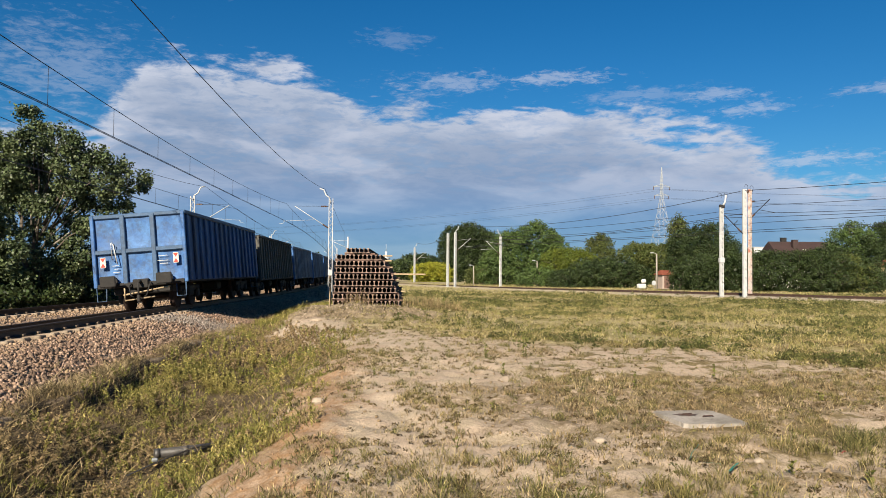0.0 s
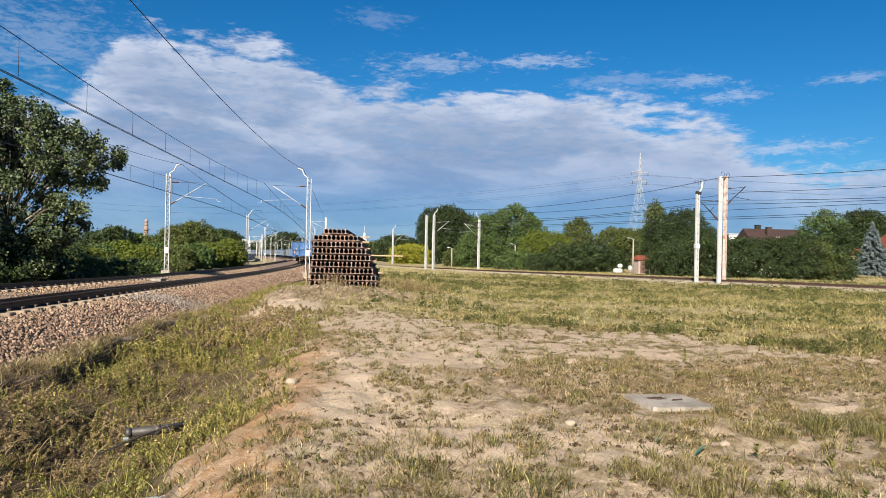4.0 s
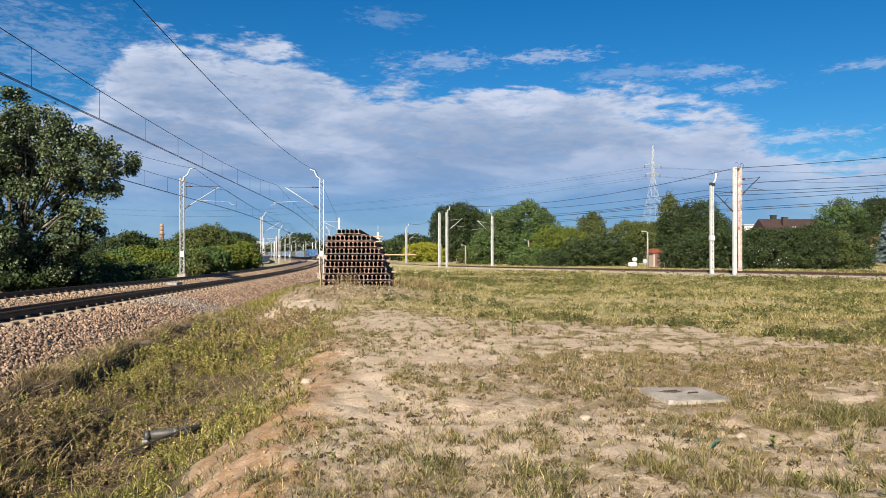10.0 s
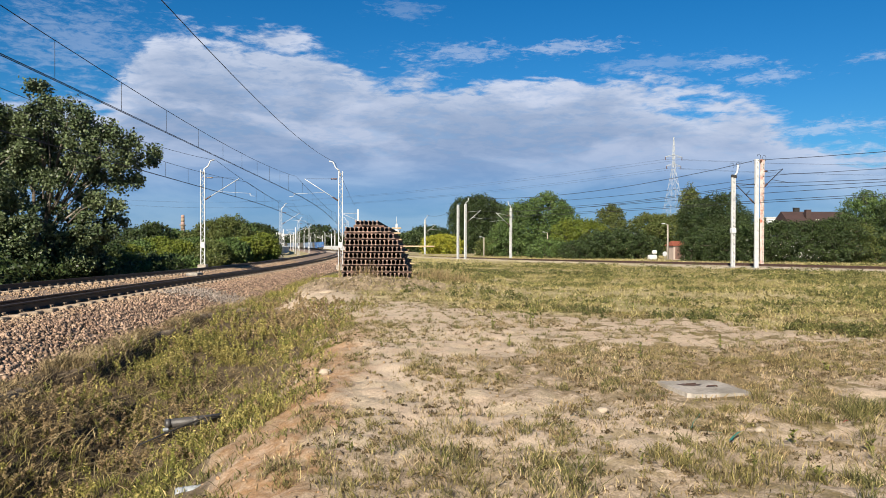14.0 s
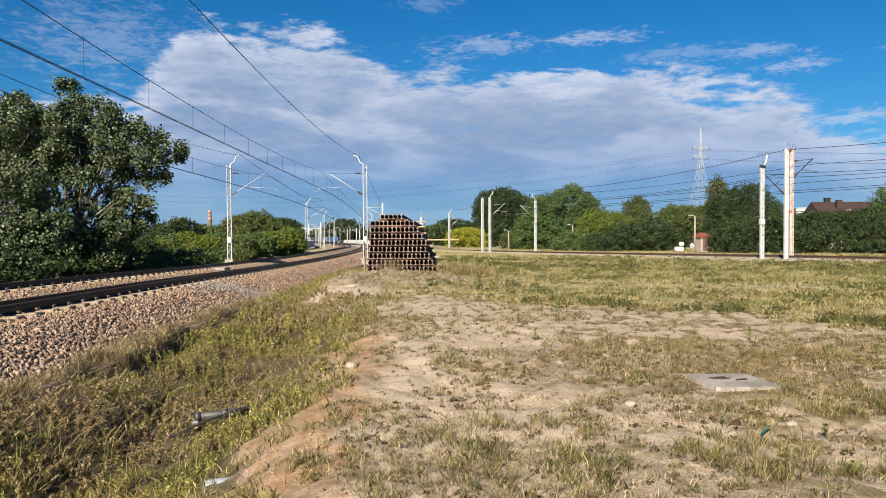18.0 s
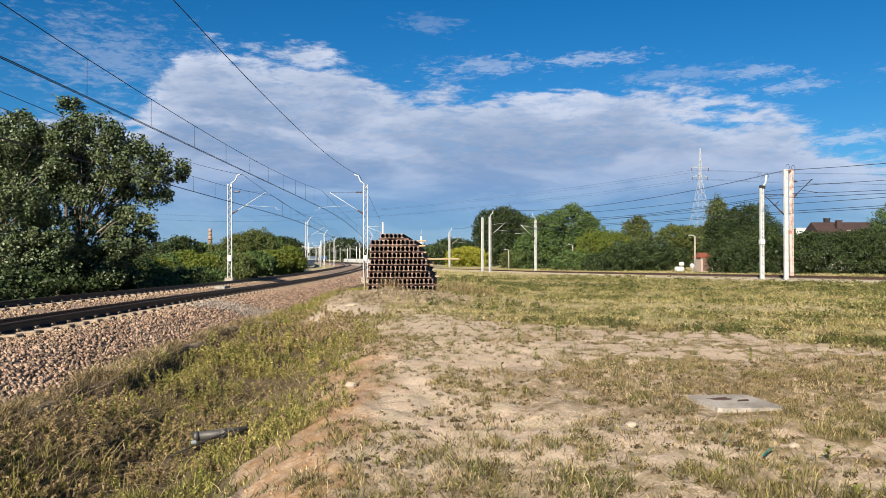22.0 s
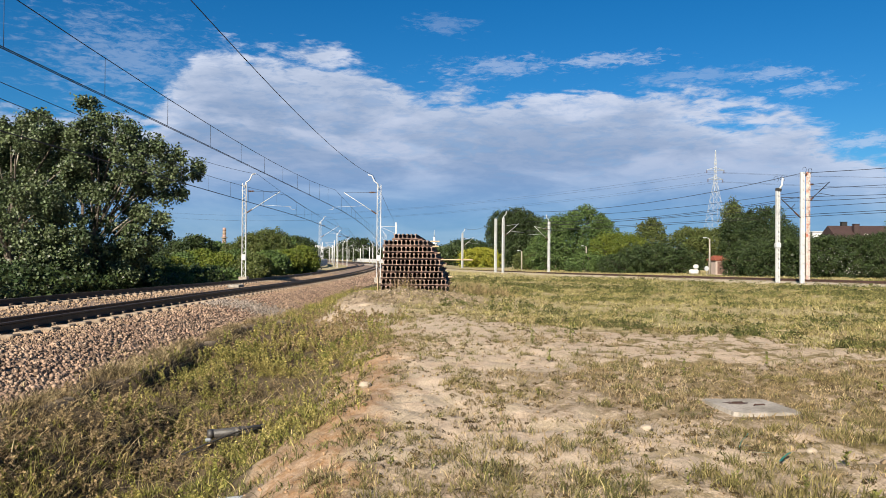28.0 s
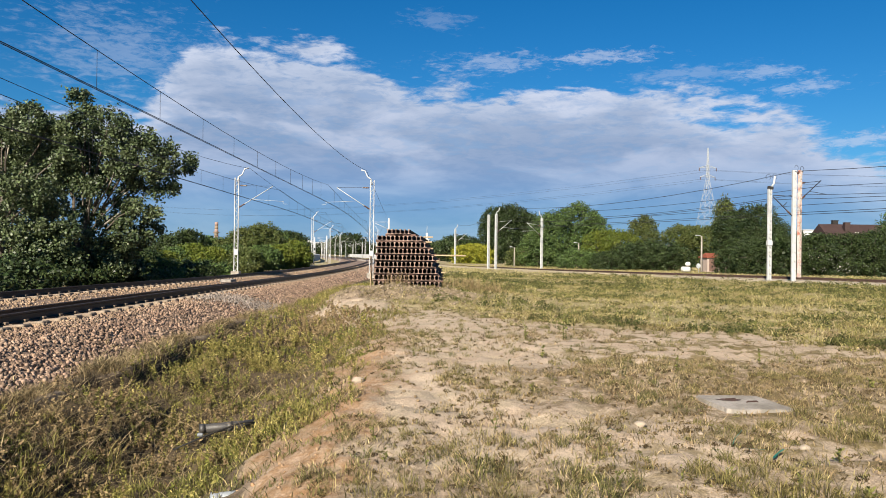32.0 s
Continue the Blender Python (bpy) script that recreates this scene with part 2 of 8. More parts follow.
def glass_mat(name):
    m = bpy.data.materials.new(name)
    m.use_nodes = True
    b = m.node_tree.nodes["Principled BSDF"]
    b.inputs["Base Color"].default_value = (0.03, 0.035, 0.04, 1)
    b.inputs["Roughness"].default_value = 0.06
    b.inputs["Specular IOR Level"].default_value = 0.8
    return m


M = {
    "ballast": mat("ballast_stone", (0.32, 0.225, 0.165), 0.95, var=0.4, scale=0.9, col2=(0.21, 0.145, 0.105), fine=17, bump=0.5, bump_scale=17),
    "stone": mat("loose_stone", (0.35, 0.245, 0.175), 0.95, var=0.3, scale=1.2, col2=(0.24, 0.155, 0.11), fine=30, island=0.65),
    "tanstone": mat("dusty_stone", (0.40, 0.285, 0.19), 0.95, var=0.25, scale=1.2, col2=(0.30, 0.20, 0.125), fine=30, island=0.35),
    "greystone": mat("grey_chippings", (0.33, 0.28, 0.235), 0.95, var=0.25, scale=1.5, col2=(0.24, 0.195, 0.165), fine=30, island=0.4),
    "clay_clod": mat("clay_clod", (0.38, 0.225, 0.12), 0.95, var=0.25, scale=3, col2=(0.40, 0.27, 0.16), fine=30, island=0.35),
    "clod": mat("dry_clod", (0.31, 0.225, 0.14), 0.95, var=0.25, scale=3, col2=(0.25, 0.175, 0.10), fine=30, island=0.5),
    "rubble": mat("pale_rubble", (0.36, 0.285, 0.205), 0.95, var=0.25, scale=2, col2=(0.32, 0.25, 0.175), fine=30, island=0.35),
    # brick of the far chimney, paled to put distance haze into its colour
    "hazy_brick": mat("hazy_brick", (0.40, 0.27, 0.235), 0.9, var=0.2, scale=1.5, fine=20),
    "gravel": mat("grey_gravel", (0.46, 0.395, 0.32), 0.95, var=0.3, scale=2, fine=40, bump=0.4),
    "rail_top": mat("rail_steel", (0.075, 0.055, 0.045), 0.55, 0.4, var=0.3, fine=30, bump=0.05),
    "rust": mat("rusty_steel", (0.085, 0.046, 0.034), 0.85, 0.1, var=0.45, scale=3, col2=(0.05, 0.028, 0.024), fine=25, rand=0.3),
    "rail_end": mat("sawn_rail_end", (0.36, 0.25, 0.20), 0.8, 0.1, var=0.4, scale=8, col2=(0.17, 0.11, 0.085), fine=30, rand=0.35),
    "sleeper": mat("sleeper_concrete", (0.31, 0.245, 0.18), 0.9, var=0.25, scale=2, col2=(0.24, 0.17, 0.12), fine=25, rand=0.15),
    "clip": mat("rail_fastening", (0.30, 0.215, 0.145), 0.85, 0.0, var=0.3, rand=0.3),
    "concrete": mat("weathered_concrete", (0.42, 0.375, 0.33), 0.9, var=0.3, scale=2.5, col2=(0.33, 0.30, 0.25), fine=22, dirt=(0.16, 0.13, 0.10), dirt_scale=2.2, dirt_amount=0.6),
    "mast": mat("painted_mast_steel", (0.60, 0.615, 0.63), 0.55, 0.0, var=0.16, scale=1.5, col2=(0.46, 0.47, 0.48), fine=12, bump=0.03, dirt=(0.40, 0.33, 0.27), dirt_scale=1.6, dirt_amount=0.3),
    "redpaint": mat("flaking_red_paint", (0.66, 0.62, 0.58), 0.7, var=0.2, scale=3.2, col2=(0.55, 0.50, 0.46), fine=20, dirt=(0.46, 0.12, 0.06), dirt_scale=2.2, dirt_amount=1.0),
    "wire": mat("dark_wire", (0.035, 0.035, 0.04), 0.6, 0.4, var=0.1, bump=0.0),
    "insul": mat("brown_insulator", (0.10, 0.05, 0.035), 0.3, var=0.2),
    "wood": mat("weathered_plank", (0.52, 0.40, 0.25), 0.85, var=0.3, scale=3, col2=(0.40, 0.29, 0.18), fine=20, stretch=(1, 1, 6), rand=0.2),
    "lath": mat("stained_lath", (0.19, 0.11, 0.085), 0.9, var=0.3, scale=5, col2=(0.10, 0.06, 0.05), fine=20, rand=0.35),
    "bark": mat("bark", (0.17, 0.14, 0.11), 0.95, var=0.4, scale=3, fine=14, bump=0.4),
    "palebark": mat("pale_bark", (0.42, 0.38, 0.31), 0.9, var=0.3, scale=3, col2=(0.22, 0.19, 0.15), fine=14, bump=0.3),
    "wagon": mat("faded_blue_paint", (0.026, 0.095, 0.26), 0.6, 0.0, var=0.25, scale=1.6, col2=(0.045, 0.13, 0.32), fine=9, bump=0.05, dirt=(0.05, 0.05, 0.055), dirt_scale=1.1, dirt_amount=0.8, stretch=(1, 1, 0.35)),
    "wagon_grey": mat("bleached_blue_paint", (0.13, 0.20, 0.31), 0.6, 0.0, var=0.3, scale=1.6, col2=(0.24, 0.29, 0.36), fine=9, bump=0.05, dirt=(0.06, 0.06, 0.065), dirt_scale=1.1, dirt_amount=0.7, stretch=(1, 1, 0.35)),
    "wagon_end": mat("chalky_blue_paint", (0.028, 0.115, 0.34), 0.55, 0.0, var=0.3, scale=1.8, col2=(0.065, 0.19, 0.44), fine=8, bump=0.05, dirt=(0.05, 0.075, 0.12), dirt_scale=3.2, dirt_amount=0.8),
    "wagon_rib": mat("dull_blue_steel", (0.06, 0.13, 0.25), 0.6, 0.0, var=0.3, scale=2, fine=10, dirt=(0.05, 0.05, 0.055), dirt_scale=2.4, dirt_amount=0.5),
    "wagon_brown": mat("brown_wagon_paint", (0.115, 0.105, 0.085), 0.7, var=0.3, scale=1.4, col2=(0.075, 0.075, 0.07), fine=9),
    "black": mat("sooty_iron", (0.030, 0.027, 0.025), 0.8, 0.1, var=0.35, scale=4, fine=20),
    "plate_white": mat("white_plate", (0.62, 0.60, 0.56), 0.6, var=0.1, bump=0),
    "plate_red": mat("red_plate", (0.62, 0.06, 0.04), 0.6, var=0.1, bump=0),
    "pipe": mat("grey_plastic_pipe", (0.055, 0.058, 0.062), 0.45, var=0.25, scale=4, dirt=(0.2, 0.15, 0.1), dirt_amount=0.3),
    "roof_brown": mat("brown_roof_tile", (0.06, 0.034, 0.030), 0.7, var=0.25, scale=1.0, fine=6, bump=0.2),
    "roof_red": mat("red_roof_tile", (0.27, 0.075, 0.04), 0.75, var=0.3, scale=1.2, fine=6, bump=0.2),
    "plaster": mat("cream_plaster", (0.60, 0.45, 0.28), 0.9, var=0.12, scale=0.6, fine=15, bump=0.05),
    "white_wall": mat("white_plaster", (0.72, 0.70, 0.66), 0.9, var=0.1, scale=0.6, fine=10, bump=0.04),
    "brick": mat("red_brick", (0.30, 0.14, 0.095), 0.9, var=0.25, scale=2, fine=12),
    "darkwood": mat("brown_door_wood", (0.20, 0.095, 0.045), 0.6, var=0.25, stretch=(1, 1, 0.2)),
    "green_plastic": mat("torn_green_plastic", (0.06, 0.42, 0.32), 0.4, var=0.2),
    "red_plastic": mat("red_plastic", (0.6, 0.05, 0.03), 0.4, var=0.2),
    "dull_steel": mat("dull_grey_steel", (0.42, 0.45, 0.48), 0.7, 0.1, var=0.1, bump=0),
    "pylon": mat("galvanised_steel", (0.50, 0.52, 0.54), 0.6, 0.1, var=0.1, bump=0),
    "glass": glass_mat("window_glass"),
    "pale_pipe": mat("pale_plastic", (0.42, 0.44, 0.46), 0.35, var=0.3, scale=6, col2=(0.2, 0.22, 0.23)),
    "pale_stone": mat("fieldstone", (0.46, 0.38, 0.29), 0.9, var=0.2, scale=8),
    "shed_wall": mat("pinkish_render", (0.45, 0.36, 0.31), 0.9, var=0.12, scale=2),
    "far": mat("far_white_wall", (0.62, 0.63, 0.64), 0.9, var=0.12, scale=0.1, fine=1.0, bump=0),
}
LEAF = {
    "poplar": leaf_mat("poplar_leaf", (0.056, 0.082, 0.033), (0.105, 0.135, 0.056), 0.65, 0.10, 0.5, spec=0.36),
    "green": leaf_mat("green_leaf", (0.064, 0.108, 0.030), (0.096, 0.145, 0.038), 0.5, 0.15),
    "bright": leaf_mat("yellow_green_leaf", (0.165, 0.19, 0.026), (0.12, 0.165, 0.026), 0.35, 0.3),
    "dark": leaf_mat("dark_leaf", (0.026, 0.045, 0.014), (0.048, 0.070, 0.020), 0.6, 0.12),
    "olive": leaf_mat("olive_leaf", (0.085, 0.115, 0.03), (0.115, 0.13, 0.036), 0.35, 0.25),
    "yellow": leaf_mat("golden_leaf", (0.36, 0.34, 0.035), (0.27, 0.29, 0.035), 0.3, 0.3),
    "spruce": leaf_mat("blue_spruce_needle", (0.11, 0.15, 0.155), (0.15, 0.19, 0.20), 0.35, 0.1),
    "grass": leaf_mat("field_grass", (0.26, 0.245, 0.072), (0.46, 0.385, 0.155), 0.65, 0.3, 0.7, (0.56, 0.47, 0.26)),
    "ditch": leaf_mat("ditch_grass", (0.195, 0.205, 0.045), (0.33, 0.285, 0.085), 0.65, 0.3, 0.7, (0.46, 0.38, 0.14)),
    "straw": leaf_mat("dry_straw", (0.47, 0.37, 0.21), (0.29, 0.215, 0.11), 0.65, 0.25, 0.8, (0.15, 0.12, 0.055)),
    "tuft": leaf_mat("tuft_grass", (0.10, 0.104, 0.030), (0.185, 0.155, 0.052), 0.65, 0.25, 0.7, (0.38, 0.31, 0.14)),
    "under": leaf_mat("undergrowth", (0.17, 0.18, 0.035), (0.26, 0.235, 0.06), 0.6, 0.25, 0.7),
    "deep": leaf_mat("deep_green_herb", (0.075, 0.088, 0.024), (0.12, 0.12, 0.035), 0.55, 0.2, 0.7),
    "rot": leaf_mat("rotten_weed", (0.085, 0.058, 0.028), (0.125, 0.09, 0.038), 0.5, 0.1, 0.9),
    "weed": leaf_mat("broad_weed_leaf", (0.15, 0.165, 0.04), (0.25, 0.23, 0.07), 0.6, 0.3, 0.6),
    "brownweed": leaf_mat("withered_weed", (0.25, 0.175, 0.095), (0.39, 0.29, 0.15), 0.55, 0.25, 0.8),
}

# ---- building tools ----
rng = np.random.default_rng(7)


def as_mesh(name, verts, faces, smooth=False):
    me = bpy.data.meshes.new(name)
    me.from_pydata([tuple(v) for v in verts], [], faces)
    me.update()
    if smooth:
        me.polygons.foreach_set("use_smooth", [True] * len(me.polygons))
    return me


def quads_mesh(name, q):
    """A mesh of loose quads from an array (n, 4, 3)."""
    n = len(q)
    me = bpy.data.meshes.new(name)
    me.vertices.add(4 * n)
    me.vertices.foreach_set("co", np.ascontiguousarray(q, dtype=np.float32).ravel())
    me.loops.add(4 * n)
    me.loops.foreach_set("vertex_index", np.arange(4 * n, dtype=np.int32))
    me.polygons.add(n)
    me.polygons.foreach_set("loop_start", np.arange(0, 4 * n, 4, dtype=np.int32))
    me.update(calc_edges=True)
    return me


def part(name, geo, material, parent=None, label="", at=None):
    """Links a bmesh or mesh as one object under its thing."""
    if isinstance(geo, bmesh.types.BMesh):
        me = bpy.data.meshes.new(name)
        geo.to_mesh(me)
        geo.free()
    else:
        me = geo
    for m_ in material if isinstance(material, (list, tuple)) else (material,):
        if len(me.materials) < (len(material) if isinstance(material, (list, tuple)) else 1):
            me.materials.append(m_)
    ob = new(name, me)
    if parent:
        ob.parent = parent
    if at is not None:
        ob.matrix_basis = at
    if label:
        ob["label"] = label
    return ob


def box(bm, size, at=(0, 0, 0), turn=None, bevel=0.0, mat_index=0):
    """A box of the given size, edges broken by bevel, added to bm."""
    m = Matrix.Translation(at) @ (turn.to_4x4() if turn else Matrix())
    made = bmesh.ops.create_cube(bm, size=1.0, matrix=m @ Matrix.Diagonal((*size, 1)))
    vs = made["verts"]
    fs = {f for v in vs for f in v.link_faces}
    for f in fs:
        f.material_index = mat_index
    if bevel:
        es = list({e for v in vs for e in v.link_edges})
        out = bmesh.ops.bevel(bm, geom=es, offset=bevel, segments=1, affect="EDGES", clamp_overlap=True)
        for f in out["faces"]:
            f.material_index = mat_index
    return bm


def tube(bm, a, b, r, n=8, r2=None, mat_index=0):
    a, b = Vector(a), Vector(b)
    d = b - a
    m = Matrix.Translation((a + b) / 2) @ d.to_track_quat("Z", "Y").to_matrix().to_4x4()
    out = bmesh.ops.create_cone(bm, cap_ends=True, segments=n, radius1=r, radius2=r if r2 is None else r2, depth=d.length, matrix=m)
    for f in {f for v in out["verts"] for f in v.link_faces}:
        f.material_index = mat_index
        f.smooth = len(f.verts) == 4 and n > 6
    return bm


def path_tube(pts, r, n=6):
    """Verts and faces of a round bar along points."""
    pts = [Vector(p) for p in pts]
    V, Fs = [], []
    for i, p in enumerate(pts):
        t = (pts[min(i + 1, len(pts) - 1)] - pts[max(i - 1, 0)]).normalized()
        a = t.cross(Vector((0, 0, 1)))
        a = a.normalized() if a.length > 1e-3 else Vector((1, 0, 0))
        c = a.cross(t)
        rr = r[i] if isinstance(r, (list, tuple)) else r
        for k in range(n):
            w = 2 * math.pi * k / n
            V.append(p + (a * math.cos(w) + c * math.sin(w)) * rr)
    for i in range(len(pts) - 1):
        for k in range(n):
            Fs.append((i * n + k, i * n + (k + 1) % n, (i + 1) * n + (k + 1) % n, (i + 1) * n + k))
    Fs.append(tuple(range(n - 1, -1, -1)))
    Fs.append(tuple((len(pts) - 1) * n + k for k in range(n)))
    return V, Fs


def bars_mesh(name, lists, r, n=6, smooth=True):
    V, Fs = [], []
    for i, pts in enumerate(lists):
        v, f = path_tube(pts, r, n)
        o = len(V)
        V += v
        Fs += [tuple(k + o for k in q) for q in f]
    return as_mesh(name, V, Fs, smooth)


def sweep(profile, rows):
    """Extrudes a closed profile (x, z) along rows of (origin, right)."""
    V, Fs, n = [], [], len(profile)
    for o, right in rows:
        for px, pz in profile:
            V.append((o[0] + right[0] * px, o[1] + right[1] * px, o[2] + pz))
    for i in range(len(rows) - 1):
        for k in range(n):
            Fs.append((i * n + k, (i + 1) * n + k, (i + 1) * n + (k + 1) % n, i * n + (k + 1) % n))
    Fs.append(tuple(range(n)))
    Fs.append(tuple((len(rows) - 1) * n + k for k in range(n - 1, -1, -1)))
    return V, Fs


def empty(name, at=None, label="", category="", group="", kind=""):
    ob = new(name)
    if at is not None:
        ob.matrix_basis = at
    return tagged(ob, label, category, group, kind)


# ---- plan: the main line is an arc, the branch line a curve to its right ----
ARC_A, ARC_R, ARC_X, RAIL_Z = radians(3.02), 1400.0, -8.28, 0.3525
CANT = math.atan(0.0897)   # the outer rail lies higher in the curve
GAUGE = 0.7525


_ES = np.arange(-100.0, 1200.0, 2.0)
_EV = np.convolve(np.pad(np.interp(_ES, [0, 45, 70, 91, 155, 195, 283, 343, 450, 1200], [0, 0.05, 0.6, 1.0, 1.75, 2.2, 2.6, 4.5, 8.6, 38.0]), 10, mode="edge"), np.ones(21) / 21, "valid")


def ease(s):
    """How far the line stands out from the even curve, as its bend slackens."""
    return np.interp(s, _ES, _EV)


def tp(u, s):
    """Place at u metres to the right of the near track's centre, s metres along it."""
    u = u + float(ease(s))
    X = ARC_X - ARC_R + (ARC_R + u) * math.cos(s / ARC_R)
    Y = (ARC_R + u) * math.sin(s / ARC_R)
    return (X * math.cos(ARC_A) - Y * math.sin(ARC_A), X * math.sin(ARC_A) + Y * math.cos(ARC_A))


_DS = np.arange(-60.0, 1100.0, 1.0)
_DZ = np.convolve(np.pad(np.interp(_DS, [18, 33, 45, 62, 76, 111, 130, 200, 300, 500, 1000], [0, -0.19, -0.33, -0.47, -0.52, -0.63, -0.72, -1.2, -1.8, -2.6, -3.5]), 8, mode="edge"), np.ones(17) / 17, "valid")


def fall(s):
    """How far the main line has dropped at s, as it runs downhill away from the field."""
    return np.interp(s, _DS, _DZ)


def heading(s):
    return ARC_A + s / ARC_R - (ease(s + 4.0) - ease(s - 4.0)) / 8.0


def us(x, y):
    X = x * np.cos(ARC_A) + y * np.sin(ARC_A)
    Y = -x * np.sin(ARC_A) + y * np.cos(ARC_A)
    C = X - ARC_X + ARC_R
    s = ARC_R * np.arctan2(Y, C)
    return np.hypot(C, Y) - ARC_R - ease(s), s


BRANCH = [(75.0, 8.0, -0.05), (53.0, 31.0, -0.08), (33.0, 54.0, -0.13), (25.9, 63.5, -0.16), (13.6, 81.0, -0.30), (7.7, 91.0, -0.38),
          (2.0, 101.5, -0.44), (-3.6, 114.0, -0.5), (-10.0, 131.0, -0.55), (-19.5, 160.0, -0.6), (-32.0, 200.0, -0.6)]


def branch(k):
    """Smooth place along the branch line, k from 0 to the last of its knots."""
    i = min(max(int(k), 0), len(BRANCH) - 2)
    f = k - i
    P = [Vector(BRANCH[min(max(j, 0), len(BRANCH) - 1)]) for j in (i - 1, i, i + 1, i + 2)]
    return 0.5 * ((2 * P[1]) + (P[2] - P[0]) * f + (2 * P[0] - 5 * P[1] + 4 * P[2] - P[3]) * f * f + (3 * P[1] - P[0] - 3 * P[2] + P[3]) * f ** 3)


BR = [branch(k / 12) for k in range(12 * (len(BRANCH) - 1) + 1)]


def branch_rows(step=None):
    out = []
    for i, p in enumerate(BR):
        t = (BR[min(i + 1, len(BR) - 1)] - BR[max(i - 1, 0)]).normalized()
        out.append((p, (t.y, -t.x)))
    return out


def smooth(a, lo, hi):
    t = np.clip((a - lo) / (hi - lo), 0, 1)
    return t * t * (3 - 2 * t)


def lattice(n, seed):
    g = np.random.default_rng(seed).random((n, n))
    return g


_TABLES = [lattice(64, 100 + i) for i in range(6)]


def vnoise(x, y, scale, k=0):
    """Smooth value noise, 0 to 1, on arrays."""
    g = _TABLES[k % 6]
    X, Y = np.asarray(x) * scale + 17.3 * k, np.asarray(y) * scale + 9.1 * k
    i, j = np.floor(X).astype(int), np.floor(Y).astype(int)
    a, b = X - i, Y - j
    a, b = a * a * (3 - 2 * a), b * b * (3 - 2 * b)
    q = lambda p, r: g[p % 64, r % 64]
    return (q(i, j) * (1 - a) + q(i + 1, j) * a) * (1 - b) + (q(i, j + 1) * (1 - a) + q(i + 1, j + 1) * a) * b


def fbm(x, y, scale, k=0, n=4):
    t, w, s = 0, 1.0, 0
    for i in range(n):
        t = t + w * vnoise(x, y, scale * 2.03 ** i, k + i)
        s += w
        w *= 0.5
    return t / s


def heap_weight(x, y):
    return 1 - smooth(np.hypot((x + 2.9) / 3.4, (y - 22.75) / 2.5) + (fbm(x, y, 0.9, 1) - 0.5) * 0.5, 0.5, 0.98)


def heap_lumps(x, y):
    """Crumbly relief of the dug-out earth before the stack."""
    clods = (fbm(x, y, 1.5, 5, 3) - 0.42) * 0.36 + np.abs(fbm(x, y, 3.3, 3, 4) - 0.5) * 0.34 + (fbm(x, y, 8.0, 1, 3) - 0.5) * 0.17
    return 0.02 + clods * (1 - 0.75 * smooth(y, 22.9, 24.6))


